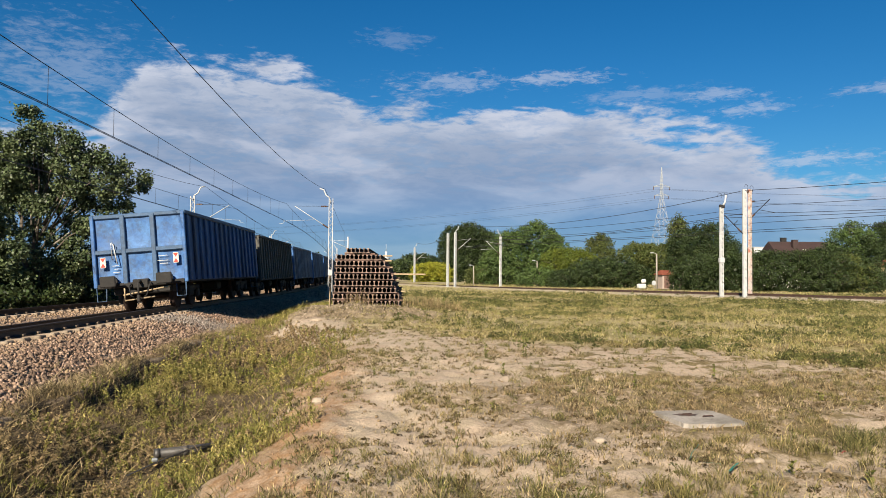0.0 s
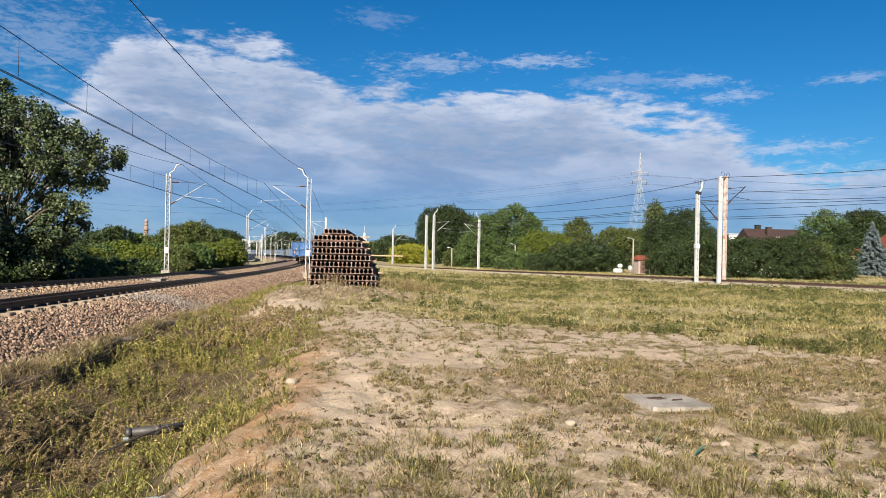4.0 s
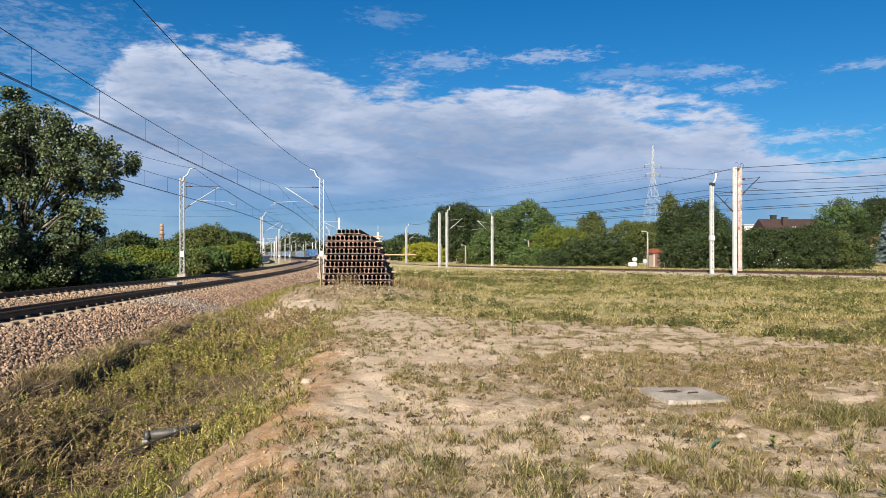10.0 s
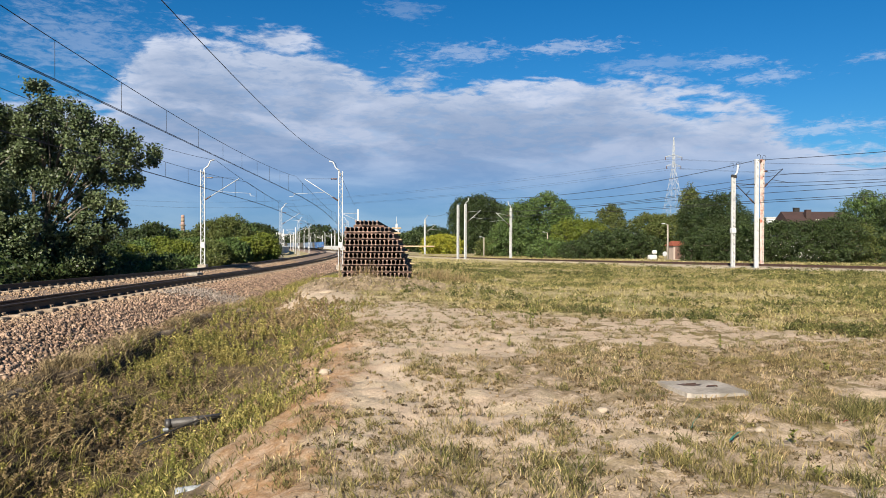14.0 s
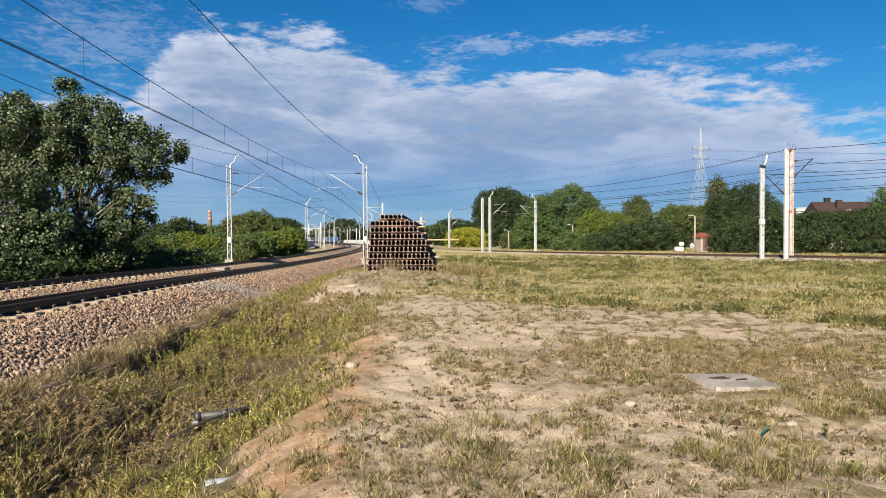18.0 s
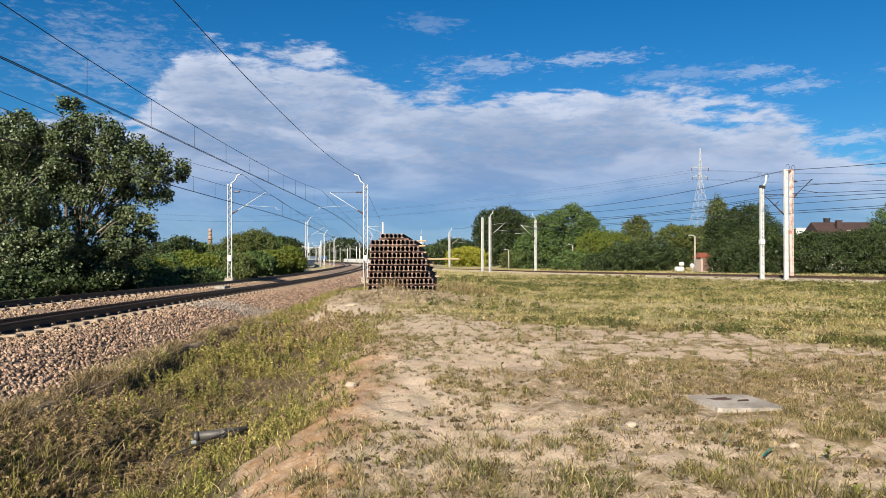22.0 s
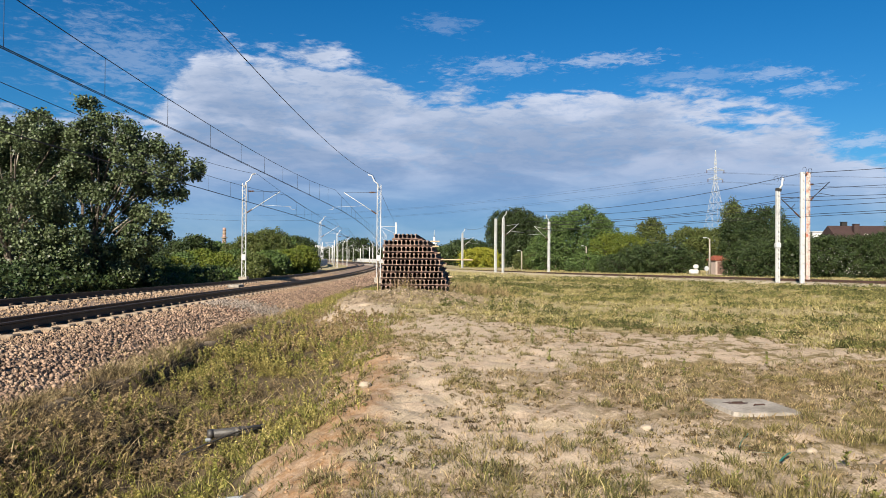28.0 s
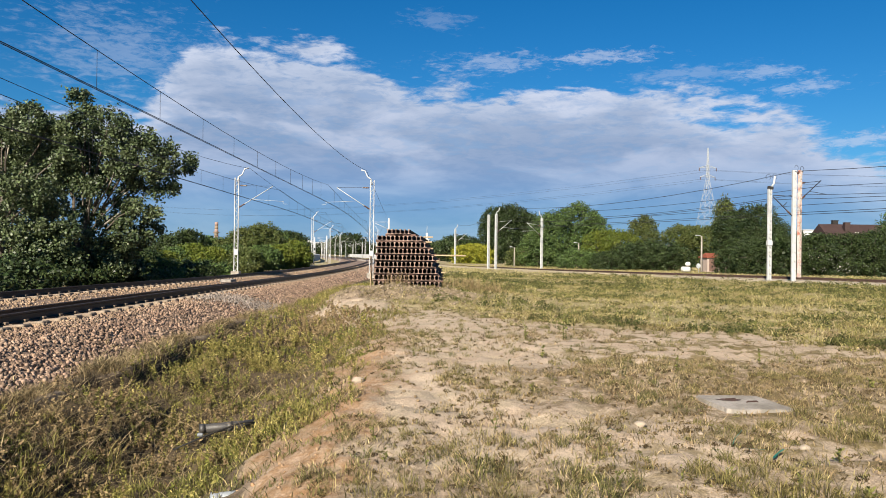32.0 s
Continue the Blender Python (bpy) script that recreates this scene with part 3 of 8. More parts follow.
def ground_z(x, y, lumps=True):
    """Height of the earth: field, ditch beside the ballast, mound under the stack, falling a little far off."""
    x, y = np.asarray(x, float), np.asarray(y, float)
    u, s = us(x, y)
    field = 0.03 - 0.43 * smooth(y, 14, 62) - 0.15 * smooth(y, 62, 110)
    bumps = (fbm(x, y, 0.45, 0) - 0.5) * 0.16 + (fbm(x, y, 2.2, 2) - 0.5) * 0.075 + (fbm(x, y, 5.5, 3, 2) - 0.5) * 0.09 * (1 - smooth(y, 11, 15))
    z = field + bumps * (1 - 0.6 * smooth(y, 30, 80))
    # low heap on which the stack stands
    d = np.hypot((x + 2.6) / 4.6, (y - 26.5) / 9.5)
    z = z + 0.27 * (1 - smooth(d, 0.35, 1.15))
    z = z + np.exp(-(((x + 2.9) / 2.4) ** 2 + ((y - 22.6) / 1.5) ** 2) ** 1.5) * (0.02 + 0.30 * (fbm(x, y, 1.1, 4) - 0.45))
    # trodden flat round the concrete cover
    flat = np.exp(-(((x - 2.74) / 0.62) ** 2 + ((y - 7.77) / 0.62) ** 2) ** 2)
    z = z * (1 - flat) + 0.0 * flat
    # ditch
    depth = 0.95 - 0.50 * smooth(s, 9, 21) - 0.2 * smooth(s, 21, 34)
    wob = (fbm(x, y, 0.35, 1) - 0.5) * 1.0
    right_edge = 7.55 - 0.4 * smooth(s, 10, 17) - 1.7 * smooth(s, 17, 21.5) - 0.3 * smooth(s, 24, 50)
    dit = np.clip((u - 3.2) / 1.7, 0, 1) * (1 - smooth(u + wob * 0.5, 5.3, right_edge))
    base = np.where(u < 5.4, -0.30, z)
    near = 1 - smooth(s, 18, 27)
    step = 3.27 + (fbm(x, y, 1.3, 2) - 0.5) * 0.7
    sheer = near * (0.15 + 0.40 * smooth(s, 8.6, 11.5))
    drop = sheer * smooth(u, step, step + 0.22) + (1 - sheer) * smooth(u, 3.4, 5.0)
    floor_ = -0.30 - (depth - 0.30) * drop + bumps * 0.9 + 0.04 * near * (1 - smooth(u, step, step + 0.1)) + near * (fbm(x, y, 1.9, 4) - 0.5) * 0.42 * smooth(u, 3.2, 3.6)
    t = smooth(u + wob * 0.35, 5.2 - 1.1 * smooth(s, 16, 21), right_edge)
    zz = floor_ * (1 - t) + z * t
    zz = np.where(u < 3.3, (-0.42 + fall(s)) * (1 - near * smooth(u, 2.6, 2.8)) + near * smooth(u, 2.6, 2.8) * floor_, zz)
    lip = np.exp(-((u - 3.05) / 0.2) ** 2) * 0.03 * fbm(x, y, 0.9, 5)
    zz = zz + np.where(u > 2.9, lip, 0) * (1 - smooth(s, 20, 30))
    # far from the ditch the field takes over; left of the line the ground lies level
    zz = np.where(u < -7.6, -0.42 + 0.7 * fall(s) + bumps * 0.6, zz)
    zz = np.where((u > 3.3) & (s > 30), zz + fall(s) * np.clip(1 - (u - 3.3) / 5.0, 0, 1) * 0.8 * smooth(s, 30, 60), zz)
    zz = np.where(s > 140, np.minimum(zz, -0.5 + fall(s) * 0.9), zz)
    if lumps:
        zz = zz + np.where(np.abs(y - 22.7) < 3.0, heap_weight(x, y) * heap_lumps(x, y), 0.0)
    return zz


def build_ground():
    def axis(lo, hi, mid, fine, n_fine, grow):
        a = [mid]
        st = fine
        k = 0
        while a[-1] < hi:
            a.append(a[-1] + st)
            k += 1
            if k > n_fine:
                st *= grow
        b = [mid]
        st, k = fine, 0
        while b[-1] > lo:
            b.append(b[-1] - st)
            k += 1
            if k > n_fine:
                st *= grow
        return np.array(b[:0:-1] + a)
    xs = axis(-2500, 2500, -1.0, 0.08, 75, 1.055)
    ys = axis(-300, 3500, 8.0, 0.08, 62, 1.06)
    X, Y = np.meshgrid(xs, ys)
    Z = ground_z(X.ravel(), Y.ravel(), False)
    nx, ny = len(xs), len(ys)
    me = bpy.data.meshes.new("ground")
    co = np.stack([X.ravel(), Y.ravel(), Z], -1).astype(np.float32)
    i = np.arange((nx - 1) * (ny - 1))
    r, c = i // (nx - 1), i % (nx - 1)
    f = np.stack([r * nx + c, r * nx + c + 1, (r + 1) * nx + c + 1, (r + 1) * nx + c], -1).astype(np.int32)
    me.vertices.add(len(co))
    me.vertices.foreach_set("co", co.ravel())
    me.loops.add(f.size)
    me.loops.foreach_set("vertex_index", f.ravel())
    me.polygons.add(len(f))
    me.polygons.foreach_set("loop_start", np.arange(0, f.size, 4, dtype=np.int32))
    me.polygons.foreach_set("use_smooth", np.ones(len(f), dtype=bool))
    me.update(calc_edges=True)
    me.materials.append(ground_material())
    return tagged(new("ground", me), "sandy field with dry grass and a weedy ditch", "ground", kind="structure")


def ground_material():
    m = bpy.data.materials.new("sandy_soil")
    m.use_nodes = True
    nt = m.node_tree
    N, L = nt.nodes.new, nt.links.new
    b = nt.nodes["Principled BSDF"]
    b.inputs["Roughness"].default_value = 0.95
    b.inputs["Specular IOR Level"].default_value = 0.15
    co = N("ShaderNodeTexCoord")

    def noise_(s, d=5, r=0.6, dist=0.0):
        n = N("ShaderNodeTexNoise")
        n.inputs["Scale"].default_value, n.inputs["Detail"].default_value = s, d
        n.inputs["Roughness"].default_value, n.inputs["Distortion"].default_value = r, dist
        L(co.outputs["Object"], n.inputs["Vector"])
        return n.outputs[0]

    def mr(v, lo, hi, a=0.0, b_=1.0):
        n = N("ShaderNodeMapRange")
        n.interpolation_type = "SMOOTHSTEP"
        L(v, n.inputs[0])
        for i, q in enumerate((lo, hi, a, b_)):
            n.inputs[i + 1].default_value = q
        return n.outputs[0]

    def mul(a, c, op="MULTIPLY"):
        n = N("ShaderNodeMath")
        n.operation = op
        for i, v in enumerate((a, c)):
            if isinstance(v, float):
                n.inputs[i].default_value = v
            else:
                L(v, n.inputs[i])
        return n.outputs[0]

    def mix(f, a, c):
        n = N("ShaderNodeMix")
        n.data_type = "RGBA"
        if isinstance(f, float):
            n.inputs[0].default_value = f
        else:
            L(f, n.inputs[0])
        for s, v in ((n.inputs[6], a), (n.inputs[7], c)):
            if isinstance(v, tuple):
                s.default_value = (*v, 1)
            else:
                L(v, s)
        return n.outputs[2]

    sep = N("ShaderNodeSeparateXYZ")
    L(co.outputs["Object"], sep.inputs[0])
    x, y, z = sep.outputs
    n1, n2, n3, n4 = noise_(0.35, 5), noise_(1.7, 6, 0.65), noise_(9.0, 6, 0.7), noise_(60.0, 4, 0.7)
    sand = mix(mr(n1, 0.35, 0.65), (0.585, 0.465, 0.35), (0.505, 0.385, 0.275))
    sand = mix(mr(n2, 0.40, 0.66, 0.0, 0.8), sand, (0.72, 0.60, 0.465))
    sand = mix(mr(n3, 0.54, 0.68, 0.0, 0.6), sand, (0.30, 0.215, 0.13))
    # short dead thatch and moss between the tufts, thicker away from the trodden sand
    # thatch colour is darkened to stand for shadows between the stalks
    thatch = mix(mr(n3, 0.3, 0.7), (0.17, 0.13, 0.06), (0.31, 0.235, 0.12))
    far_green = mix(mr(n1, 0.35, 0.65), (0.30, 0.26, 0.10), (0.50, 0.41, 0.22))
    far_green = mix(mr(n3, 0.48, 0.64, 0.0, 0.75), far_green, (0.64, 0.54, 0.35))
    far_green = mix(mr(noise_(5.0, 6, 0.75), 0.52, 0.62, 0.0, 0.75), far_green, (0.14, 0.14, 0.045))
    grown = mul(mul(mr(n2, 0.47, 0.60), 0.6), mr(x, -0.5, 3.5, 0.6, 1.9))
    sand = mix(grown, sand, thatch)
    # dark rotting litter about the concrete cover, shadows between dense stubble painted in
    for cx, cy, rx, ry, k in ((2.3, 8.6, 2.3, 1.7, 0.7), (5.6, 9.6, 2.5, 1.6, 0.55), (3.4, 5.3, 1.8, 0.8, 0.35), (0.5, 4.9, 2.0, 0.7, 0.45)):
        ex, ey = mul(mul(x, -cx, "ADD"), 1 / rx), mul(mul(y, -cy, "ADD"), 1 / ry)
        far_ = mul(mul(mul(ex, ex), mul(ey, ey), "ADD"), mul(mul(n2, -0.5, "ADD"), 3.0), "ADD")
        sand = mix(mul(mr(far_, 1.25, 0.55, 0.0, k), mr(n3, 0.36, 0.56)), sand, mix(mr(n4, 0.35, 0.65), (0.13, 0.09, 0.045), (0.24, 0.175, 0.09)))
    fy = mr(mul(mul(y, mul(mul(n1, -0.5, "ADD"), 11.0), "ADD"), mul(x, 0.72), "ADD"), 17.4, 19.4)
    sand = mix(mul(fy, mr(n2, 0.30, 0.60, 0.55, 1.0)), sand, far_green)
    # pale grit trodden along the branch line
    off = mul(mul(mul(x, -33.0, "ADD"), 0.835), mul(mul(y, -54.0, "ADD"), 0.55), "ADD")
    grit = mul(mr(off, -9.5, -6.5), mr(off, 1.5, -0.5))
    sand = mix(mul(grit, mr(n1, 0.36, 0.58, 0.45, 1.0)), sand, (0.62, 0.53, 0.40))
    # dug-out grey-brown earth of the heap before the stack
    hx, hy = mul(mul(x, 3.0, "ADD"), 1 / 3.5), mul(mul(y, -22.9, "ADD"), 1 / 2.5)
    heap = mr(mul(mul(mul(hx, hx), mul(hy, hy), "ADD"), mul(mul(n2, -0.5, "ADD"), 1.4), "ADD"), 1.25, 0.55)
    sand = mix(mul(heap, 0.85), sand, mix(mr(n3, 0.38, 0.62), (0.33, 0.255, 0.18), (0.15, 0.108, 0.07)))
    # raw orange clay on the ditch edge, darker soil lower down in it
    across = mul(mul(mul(x, 0.9986), mul(y, 0.0527), "ADD"), mul(mul(y, y), 1 / 2800), "ADD")
    across = mul(mul(across, mul(mul(n2, -0.5, "ADD"), 1.3), "ADD"), mul(mul(n1, -0.5, "ADD"), 2.0), "ADD")
    clay = mul(mr(across, -1.85, -1.5), mr(across, -0.35, -0.95))
    clay = mul(clay, mr(y, 17.0, 10.0))
    sand = mix(mul(clay, mr(n3, 0.35, 0.65, 0.45, 1.0)), sand, mix(mr(n2, 0.35, 0.65), (0.40, 0.23, 0.115), (0.30, 0.18, 0.095)))
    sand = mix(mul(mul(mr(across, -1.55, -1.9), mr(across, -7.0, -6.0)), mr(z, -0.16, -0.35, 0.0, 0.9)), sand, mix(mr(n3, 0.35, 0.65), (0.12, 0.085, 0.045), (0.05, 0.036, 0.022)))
    g = mr(n4, 0.32, 0.68, 0.62 * TONE, 1.03 * TONE)
    sc = N("ShaderNodeVectorMath")
    sc.operation = "SCALE"
    L(sand, sc.inputs[0])
    L(g, sc.inputs["Scale"])
    L(sc.outputs[0], b.inputs["Base Color"])
    bp = N("ShaderNodeBump")
    bp.inputs["Strength"].default_value, bp.inputs["Distance"].default_value = 0.85, 0.036
    h = mul(mul(mul(n3, 0.8), mul(noise_(24.0, 3, 0.5), 0.35), "ADD"), mul(n4, 0.05), "ADD")
    L(h, bp.inputs["Height"])
    L(bp.outputs[0], b.inputs["Normal"])
    return m


def build_heap():
    """Lumpy top of the dug-out earth before the rail stack, laid over the field."""
    xs, ys = np.arange(-6.4, 0.6, 0.045), np.arange(20.2, 25.3, 0.045)
    X, Y = np.meshgrid(xs, ys)
    x, y = X.ravel(), Y.ravel()
    z = ground_z(x, y) + 0.012 - (1 - smooth(heap_weight(x, y), 0.0, 0.12)) * 0.12
    nx = len(xs)
    f = [(r_ * nx + c, r_ * nx + c + 1, (r_ + 1) * nx + c + 1, (r_ + 1) * nx + c) for r_ in range(len(ys) - 1) for c in range(nx - 1)]
    ob = new("earth_heap", as_mesh("earth_heap", np.column_stack([x, y, z]), f, True))
    ob.data.materials.append(bpy.data.materials["sandy_soil"])
    tagged(ob, "low heap of crumbly grey-brown earth before the stack", "earth heap", kind="structure")


build_ground()
build_heap()

# ---- ballast beds and rails ----
RAIL = [(-0.075, 0.0), (0.075, 0.0), (0.075, 0.012), (0.012, 0.032), (0.010, 0.125), (0.036, 0.140), (0.036, 0.166), (0.028, 0.172),
        (-0.028, 0.172), (-0.036, 0.166), (-0.036, 0.140), (-0.010, 0.125), (-0.012, 0.032), (-0.075, 0.012)]


def s_values(lo, hi, step, far_from=90.0):
    out = [lo]
    while out[-1] < hi:
        out.append(out[-1] + (step if out[-1] < far_from else step + (out[-1] - far_from) * 0.06))
    return out


def build_ballast():
    us_ = [-8.3, -7.4, -6.6, -5.7, -5.3, -4.65, -4.0, -3.35, -2.7, -2.4, -2.0, -1.6, -1.3, -0.65, 0.0, 0.65, 1.3, 1.55, 1.75, 2.0, 2.25, 2.5, 2.75, 3.0, 3.2, 3.27]
    zs_ = [-0.55, -0.35, -0.15, -0.04, 0.0, 0.05, 0.11, 0.165, 0.20, 0.19, 0.12, 0.04, 0.0, 0.05, 0.11, 0.165, 0.20, 0.17, 0.12, 0.09, 0.0, -0.09, -0.18, -0.26, -0.36, -0.9]
    ss = s_values(-40, 1060, 0.35, 40)
    V, n = [], len(us_)
    for s in ss:
        for u, z in zip(us_, zs_):
            x, y = tp(u, s)
            edge = 1.0 if u > 1.5 else 0.2
            V.append((x, y, z + float(fall(s)) + 0.06 * edge * (float(fbm(x, y, 1.6, 1, 3)) - 0.5)))
    Fs = [(i * n + k, i * n + k + 1, (i + 1) * n + k + 1, (i + 1) * n + k) for i in range(len(ss) - 1) for k in range(n - 1)]
    ob = new("ballast_bed", as_mesh("ballast_bed", V, Fs, True))
    ob.data.materials.append(M["ballast"])
    tagged(ob, "brown crushed-stone ballast bed of the double main line", "ballast", kind="structure")
    prof = [(-2.9, -0.45), (-1.6, -0.19), (-1.3, -0.18), (-0.6, -0.2), (0.6, -0.2), (1.3, -0.18), (1.6, -0.19), (2.9, -0.45), (2.9, -0.9), (-2.9, -0.9)]
    V, Fs = sweep(prof, branch_rows())
    ob = new("ballast_bed", as_mesh("ballast_bed", V, Fs))
    ob.data.materials.append(M["gravel"])
    tagged(ob, "pale gravel bed of the branch line", "ballast", kind="structure")


build_ballast()


def sleeper_mesh():
    bm = bmesh.new()
    box(bm, (2.5, 0.26, 0.20), (0, 0, -0.1), bevel=0.02)
    for sx in (-1, 1):
        box(bm, (0.20, 0.15, 0.016), (sx * GAUGE, 0, 0.008), mat_index=1)
        for o in (-1, 1):
            box(bm, (0.075, 0.11, 0.05), (sx * GAUGE + o * 0.115, 0, 0.03), bevel=0.01, mat_index=1)
    me = bpy.data.meshes.new("sleeper")
    bm.to_mesh(me)
    bm.free()
    me.materials.append(M["sleeper"])
    me.materials.append(M["clip"])
    return me


SLEEPER = sleeper_mesh()


def build_main_track(u0, label):
    tr = empty("railway_track", pose(0, 0, 0), label, "railway track", "main line tracks", "structure")
    ss = s_values(-40, 1060, 1.5, 80)
    for side in (-1, 1):
        rows = []
        for s in ss:
            x, y = tp(u0 + side * GAUGE, s)
            h = heading(s)
            rows.append(((x, y, RAIL_Z - 0.172 + side * GAUGE * 0.0897 + float(fall(s))), (math.cos(h), math.sin(h))))
        part("rail", as_mesh("rail", *sweep(RAIL, rows)), M["rail_top"], tr)
    for i in range(150):
        s = 7.0 + 0.6 * i
        x, y = tp(u0, s)
        part("sleeper", SLEEPER, (), tr, at=pose(x, y, RAIL_Z - 0.184 + float(fall(s)), 0, 0, math.degrees(heading(s))) @ Matrix.Rotation(-CANT, 4, "Y"))
    return tr


def build_branch_track():
    tr = empty("railway_track", pose(0, 0, 0), "rusty single branch track on pale concrete sleepers", "railway track", "", "structure")
    rows = branch_rows()
    for side in (-1, 1):
        rr = [((p[0] + r[0] * side * GAUGE, p[1] + r[1] * side * GAUGE, p[2] - 0.172), r) for p, r in rows]
        part("rail", as_mesh("rail", *sweep(RAIL, rr)), M["rust"], tr)
    acc, done = 0.0, 0
    for i in range(1, len(BR)):
        seg = (BR[i] - BR[i - 1]).length
        while acc < seg and done < 220:
            p = BR[i - 1].lerp(BR[i], acc / seg)
            d = BR[i] - BR[i - 1]
            part("sleeper", SLEEPER, (), tr, at=pose(p.x, p.y, p.z - 0.184, 0, 0, math.degrees(math.atan2(-d.x, d.y))))
            acc += 0.62
            done += p.y > 25
        acc -= seg
    return tr


# ---- masts and wires ----
CONTACT_Z, MESS_Z = 5.56, 7.05


def sink(s):
    """Masts and wires follow the line where it falls away."""
    return 0.95 * float(fall(s)) * float(smooth(s, 62, 112))


MAST_S = [60.5, 116.0, 169.0, 220.0, 272.0, 324.0, 376.0, 430.0, 486.0, 544.0, 604.0]


def build_mast(height=7.9, label="white lattice catenary mast with a bent wire bracket"):
    """Lattice mast; its arm reaches towards -x."""
    ob = empty("catenary_mast", pose(0, 0, 0), label, "catenary mast", "main line masts")
    for sx in (-1, 1):
        bm = bmesh.new()
        a, b_ = 0.20, 0.11
        for sy in (-1, 1):
            box(bm, (0.055, 0.012, height), (sx * (a + b_) / 2, sy * 0.07, height / 2))
        box(bm, (0.012, 0.14, height), (sx * ((a + b_) / 2 + 0.025), 0, height / 2))
        part("leg", bm, M["mast"], ob)
    n = int(height / 0.32)
    rise = (height - 0.2) / n
    bars = [bars_mesh("lacing_bar", [[(-0.14 * sg, 0, 0), (0.14 * sg, 0, rise)]], 0.014, 4) for sg in (-1, 1)]
    for i in range(n):
        for sy in (-1, 1):
            part("lacing_bar", bars[i % 2], M["mast"] if i < 2 and sy < 0 else (), ob, at=pose(0, sy * 0.078, 0.1 + i * rise))
    bm = bmesh.new()
    box(bm, (0.7, 0.7, 0.8), (0, 0, -0.25), bevel=0.05)
    part("foundation", bm, M["concrete"], ob, "pale concrete foundation block")
    bm = bmesh.new()
    box(bm, (0.36, 0.24, 0.5), (0, 0, 1.75), bevel=0.02)
    part("plate", bm, M["mast"], ob)
    me = bars_mesh("horn", [[(0.0, 0, height - 0.4), (-0.12, 0, height + 0.08), (-0.42, 0, height + 0.28), (-0.62, 0, height + 0.74), (-0.95, 0, height + 0.82)]], 0.055)
    part("horn", me, M["mast"], ob, "bent white tube carrying the feeder wire")
    me = bars_mesh("cantilever", [[(-0.2, 0, 5.45), (-2.95, 0, 7.22)]], 0.032)
    part("cantilever", me, M["mast"], ob)
    me = bars_mesh("stay", [[(-0.15, 0, 7.25), (-2.95, 0, 7.24)]], 0.014, 5)
    part("stay", me, M["wire"], ob)
    me = bars_mesh("steady_arm", [[(-1.35, 0, 6.12), (-3.9, 0, 5.98)], [(-3.75, 0, 5.99), (-3.9, 0, 5.78), (-4.2, 0, 5.76)]], 0.014)
    part("steady_arm", me, M["mast"], ob)
    for p0, p1 in (((-0.2, 0, 5.45), (-0.65, 0, 5.74)), ((-0.3, 0, 7.25), (-0.8, 0, 7.25))):
        ribs = [Vector(p0).lerp(Vector(p1), i / 14) for i in range(15)]
        part("insulator", bars_mesh("insulator", [ribs], [0.07 if i % 2 else 0.045 for i in range(15)], 8), M["insul"], ob)
    return ob


def put_masts():
    first = None
    for i, s in enumerate(MAST_S):
        for u, turn in ((3.70, 0), (-7.48, 180)):
            if i == 1 and turn == 0:
                continue
            x, y = tp(u - float(ease(s)) * (s < 200), s)
            m = pose(x, y, -0.38 + sink(s), 0, 0, math.degrees(heading(s)) + turn)
            if first is None:
                first = build_mast()
                first.matrix_basis = m
            else:
                copy_thing(first, m)


put_masts()


def build_station_masts():
    """Plain white posts that crowd the tracks further down the line."""
    first = None
    for u, s in ((3.3, 116), (-11.2, 205), (-11.2, 240), (-15.0, 225), (-11.2, 275), (-15.0, 300), (-11.2, 325), (-15.0, 370), (4.6, 300), (4.6, 348), (9.0, 285), (9.0, 335), (13.0, 310), (9.0, 390), (4.6, 405), (13.0, 250)):
        x, y = tp(u, s)
        m = pose(x, y, -0.5 + (0.95 * float(fall(s)) if s > 150 else 0.0), 0, 0, math.degrees(heading(s)))
        if first is None:
            first = empty("station_mast", m, "plain white tubular mast among the station tracks", "catenary mast", "station masts")
            bm = bmesh.new()
            tube(bm, (0, 0, -0.6), (0, 0, 7.4), 0.19, 10, 0.14)
            part("post", bm, M["mast"], first)
            part("arm", bars_mesh("arm", [[(0, 0, 5.6), (-2.6, 0, 6.7)], [(0, 0, 6.75), (-2.6, 0, 6.72)]], 0.035), M["mast"], first)
            bm = bmesh.new()
            box(bm, (0.7, 0.7, 0.5), (0, 0, -0.1), bevel=0.05)
            part("foundation", bm, M["concrete"], first)
        else:
            copy_thing(first, m)


build_station_masts()


def span_points(u, s0, s1, z_end, sag, n=14, du=0.0):
    out = []
    for i in range(n + 1):
        f = i / n
        s = s0 + (s1 - s0) * f
        x, y = tp(u - du * (1 - f), s)
        out.append((x, y, z_end + sink(s) - sag * 4 * f * (1 - f)))
    return out


